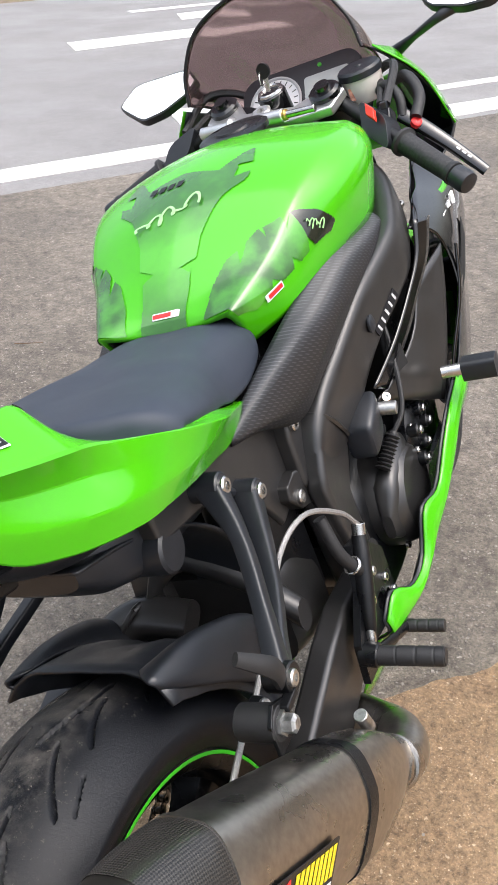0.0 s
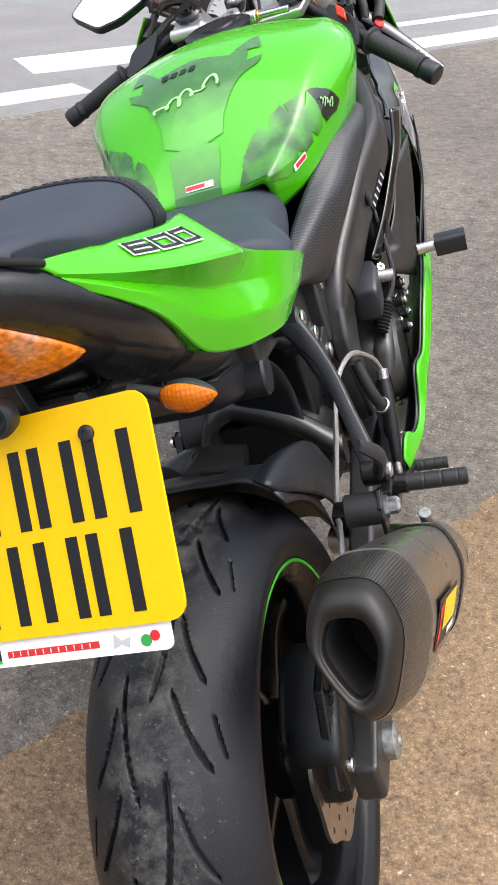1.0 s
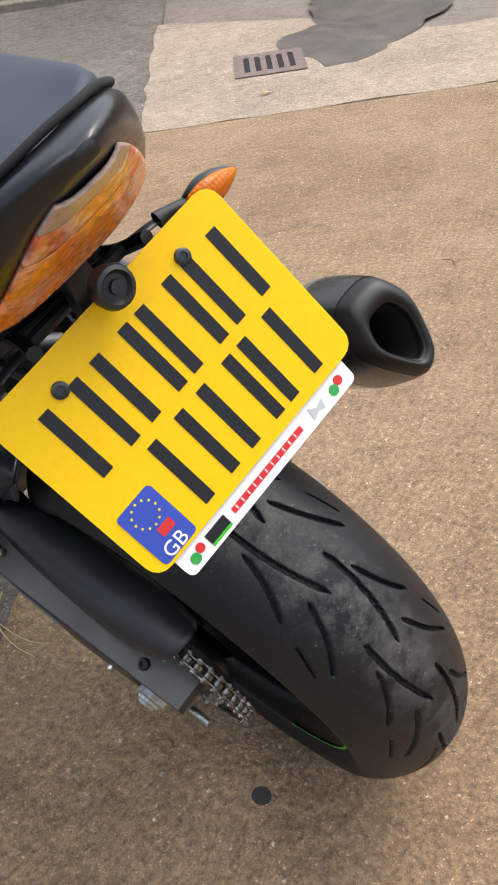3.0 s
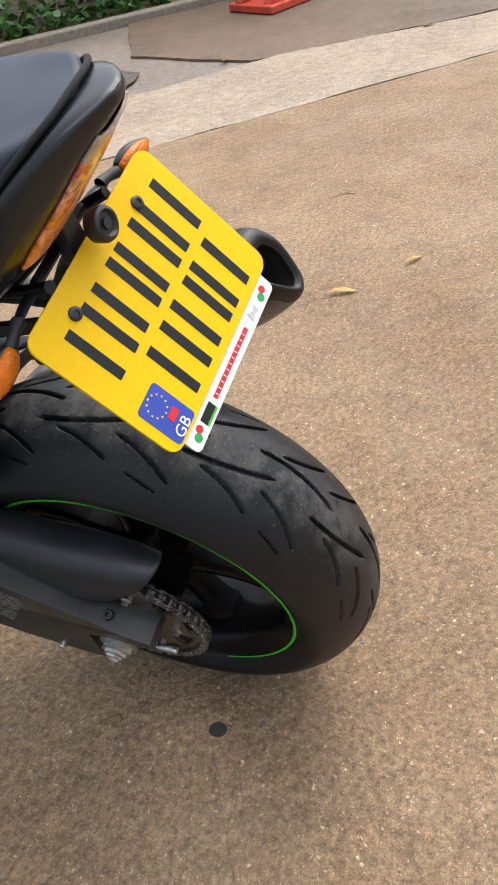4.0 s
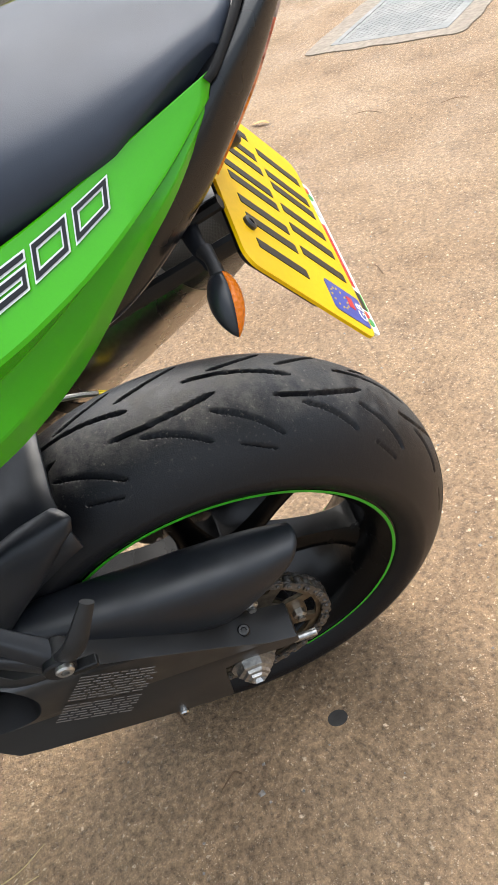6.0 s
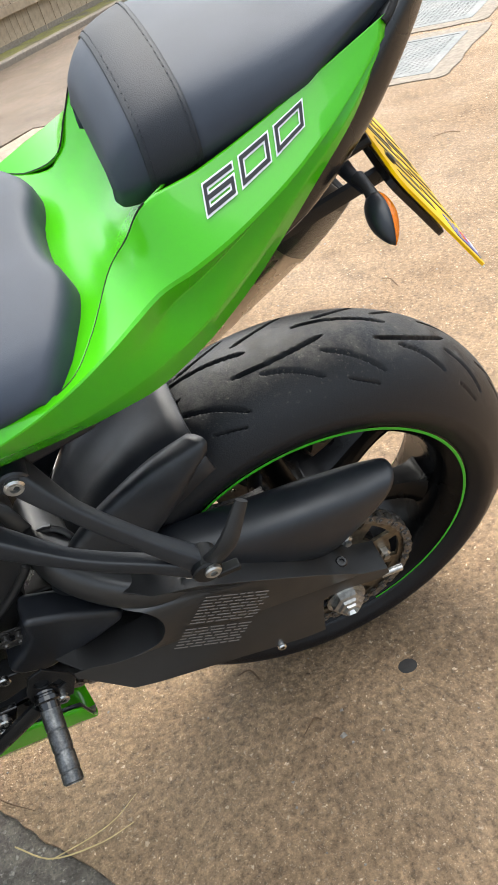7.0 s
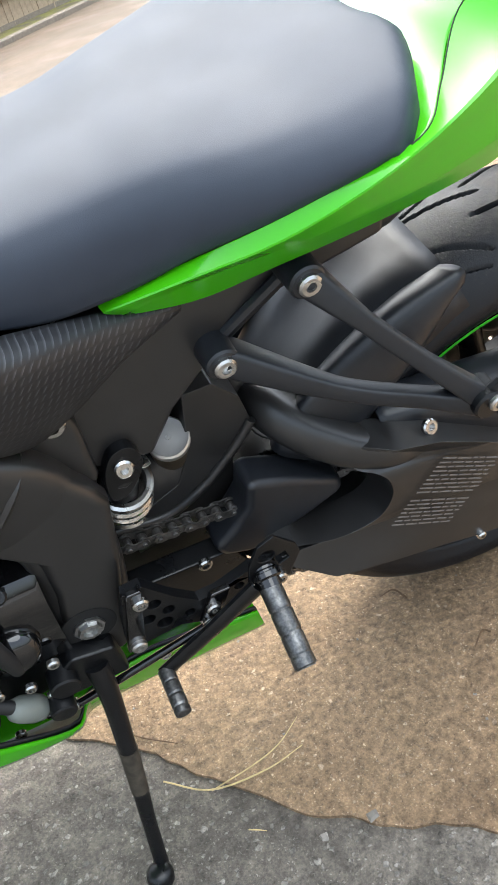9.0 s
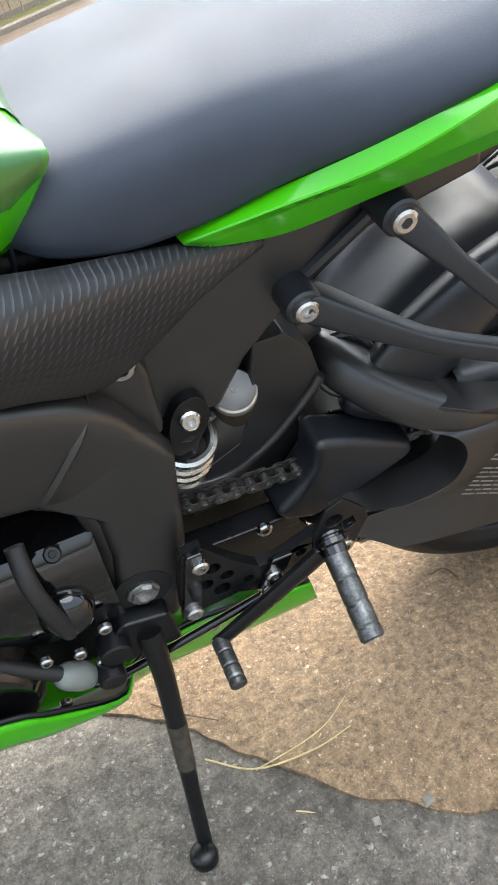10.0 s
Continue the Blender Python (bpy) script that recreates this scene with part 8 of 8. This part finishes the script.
bpart("cap", lathe([(0, 0.0375), (0.010, 0.0375), (0.014, 0.034), (0.014, 0.006), (0.016, 0.005)], RES + V((0, -0.006, 0.041)), (0, -0.15, 1), 30), PLASTIC, parent=res)
bpart("fluid_label", block(RES + V((-0.006, -0.0325, 0.016)), (0.028, 0.002, 0.020), [V((1, 0, 0)), V((0, 1, 0.1)), V((0, -0.1, 1))]), TAILRED, parent=res)
bpart("stay", tube([RES + V((0, -0.003, 0.002)), RES + V((-0.022, -0.02, -0.01)), RES + V((-0.045, -0.03, -0.01))], 0.007, 8, 8), CAST, parent=res)

bpart("feed_hose", tube([RES + V((0.022, -0.015, 0.004)), RES + V((0.045, -0.040, 0.016)), RES + V((0.066, -0.062, -0.004)), RES + V((0.068, -0.075, -0.034))], 0.0080, 10, 20), RUBBER, parent=res)
bpart("feed_hose", tube([RES + V((0.040, 0.020, 0.010)), RES + V((0.075, -0.015, 0.016)), RES + V((0.096, -0.050, -0.012)), RES + V((0.090, -0.085, -0.040))], 0.0095, 10, 20), RUBBER, parent=res)
dash_up, dash_o = V((0, 0.62, 0.78)), V((0.02, 1.215, 0.655))
ond = lambda u, v, h: tuple(dash_o + V((1, 0, 0)) * u + dash_up * v + V((0, -0.78, 0.62)) * h)
dash = bpart("dashboard", prism(rounded(0.24, 0.13, 0.035, 6), -0.045, 0.0, ond), PLASTIC, "dashboard with a dial and grey display", bevel=0.006)
bpart("dial", prism(circle2(-0.052, 0.0, 0.050, 36), 0.0, 0.002, ond), WHITE, parent=dash, smooth=False)
bpart("dial_ring", torus(ond(-0.052, 0, 0.002), V((0, -0.78, 0.62)), 0.051, 0.003, 36, 8), GREYPR, parent=dash)
ticks = [prism([(-0.052 + r * math.cos(a + da), r * math.sin(a + da)) for r, da in ((0.038, -0.02), (0.046, -0.02), (0.046, 0.02), (0.038, 0.02))], 0.002, 0.0026, ond) for a in np.linspace(-0.8, 3.9, 17)]
bpart("dial_ticks", join(*ticks), INK, parent=dash, smooth=False)
bpart("dial_needle", prism([(-0.054, 0.0), (-0.050, 0.0), (-0.064, -0.038)], 0.0026, 0.0034, ond), RED, parent=dash, smooth=False)
bpart("display", prism([(u + 0.052, v - 0.004) for u, v in rounded(0.088, 0.075, 0.006)], 0.0, 0.002, ond), DISPLAY, parent=dash, smooth=False)
bpart("display_digits", join(*[prism([(0.02 + k * 0.018, -0.01), (0.031 + k * 0.018, -0.01), (0.031 + k * 0.018, 0.006), (0.02 + k * 0.018, 0.006)], 0.002, 0.0024, ond) for k in range(3)]), GREYPR, parent=dash, smooth=False)
bpart("pilot_light", prism(circle2(0.04, 0.050, 0.004, 10), 0.0, 0.002, ond), STRIPE, parent=dash, smooth=False)

arch = [(-1.0, 0.0, 0.0), (-0.92, 0.005, 0.055), (-0.62, 0.012, 0.115), (0.0, 0.018, 0.142), (0.62, 0.012, 0.115), (0.92, 0.005, 0.055), (1.0, 0.0, 0.0)]
screen_rows = []
for w, y0, z0, k in ((0.170, 1.150, 0.708, 1.04), (0.168, 1.215, 0.690, 0.88), (0.155, 1.30, 0.660, 0.62), (0.128, 1.39, 0.630, 0.38), (0.09, 1.46, 0.602, 0.2)):
    screen_rows.append([(w * a, y0 + b, z0 + c * k) for a, b, c in arch])
scr = bpart("windscreen", net(screen_rows, 20, 44), SMOKE, "smoked brown acrylic windscreen", thick=0.003, angle=80)
rimp = curve([screen_rows[0][i] for i in range(7)], 50)
bpart("screen_edge", tube(rimp, 0.0028, 8), INK, parent=scr)
NOSE = ([(0.186, 1.155, 0.704), (0.190, 1.28, 0.672), (0.145, 1.42, 0.625)], [(0.244, 1.190, 0.632), (0.232, 1.30, 0.600), (0.165, 1.44, 0.560)], [(0.270, 1.240, 0.528), (0.250, 1.33, 0.510), (0.165, 1.45, 0.480)])
nose_rows = [[(-x, y, z) for x, y, z in r] + [(0, 1.52 + 0.03 * k, 0.600 - 0.07 * k)] + r[::-1] for k, r in enumerate(NOSE)]
nose = bpart("nose_fairing", net(nose_rows, 12, 44), GREEN, "green nose fairing", thick=0.003)
for s in (-1, 1):
    bpart("inner_panel", net([[(s * (x - 0.0045), y + 0.004, z - 0.003) for x, y, z in r] for r in NOSE] + [[(s * x, y, z) for x, y, z in ((0.225, 1.16, 0.47), (0.21, 1.27, 0.46), (0.13, 1.38, 0.44))]], 10, 14), PLASTIC, "matt black inner cockpit panel", nose, thick=0.003)


def rear_mirror(s):
    c = V((-0.268, 1.242, 0.736)) if s < 0 else V((0.338, 1.262, 0.733))
    n = V((s * -0.05, -0.72, 0.70))
    n /= np.linalg.norm(n)
    r = V((1, 0, 0)) - n[0] * n
    r /= np.linalg.norm(r)
    up = np.cross(n, r) * -1
    if up[2] < 0:
        up = -up
    on = lambda u, v, h: tuple(c + r * (u * s) + up * v + n * h)
    shape = [(-0.078, 0.010), (-0.062, 0.038), (0.052, 0.040), (0.090, 0.002), (0.036, -0.042), (-0.010, -0.036), (-0.062, -0.012)]
    sm = []
    for (ax_, ay), (bx, by), (cx, cy) in zip(shape[-1:] + shape[:-1], shape, shape[1:] + shape[:1]):
        sm += [(bx + (ax_ - bx) * k + (cx - bx) * j, by + (ay - by) * k + (cy - by) * j) for k, j in ((0.16, 0.0), (0.05, 0.05), (0.0, 0.16))]
    m = bpart("mirror", prism([(a * 1.06, b * 1.1) for a, b in sm], -0.016, 0.003, on), PLASTIC, "black angular mirror on a stalk", bevel=0.004)
    bpart("mirror_glass", prism(sm, 0.0, 0.0042, on), MIRROR, parent=m, smooth=False)
    path = [on(-0.07, -0.002, -0.008), (-0.195, 1.262, 0.712), (-0.170, 1.285, 0.690), (-0.158, 1.30, 0.672)] if s < 0 else [on(-0.030, -0.020, -0.012), (0.2746, 1.250, 0.700), (0.225, 1.288, 0.682), (0.172, 1.330, 0.662)]
    bpart("stalk", tube(path, [0.011, 0.008, 0.0065, 0.013], 12, 18), PLASTIC, parent=m)
    return m


rear_mirror(-1)
rear_mirror(1)
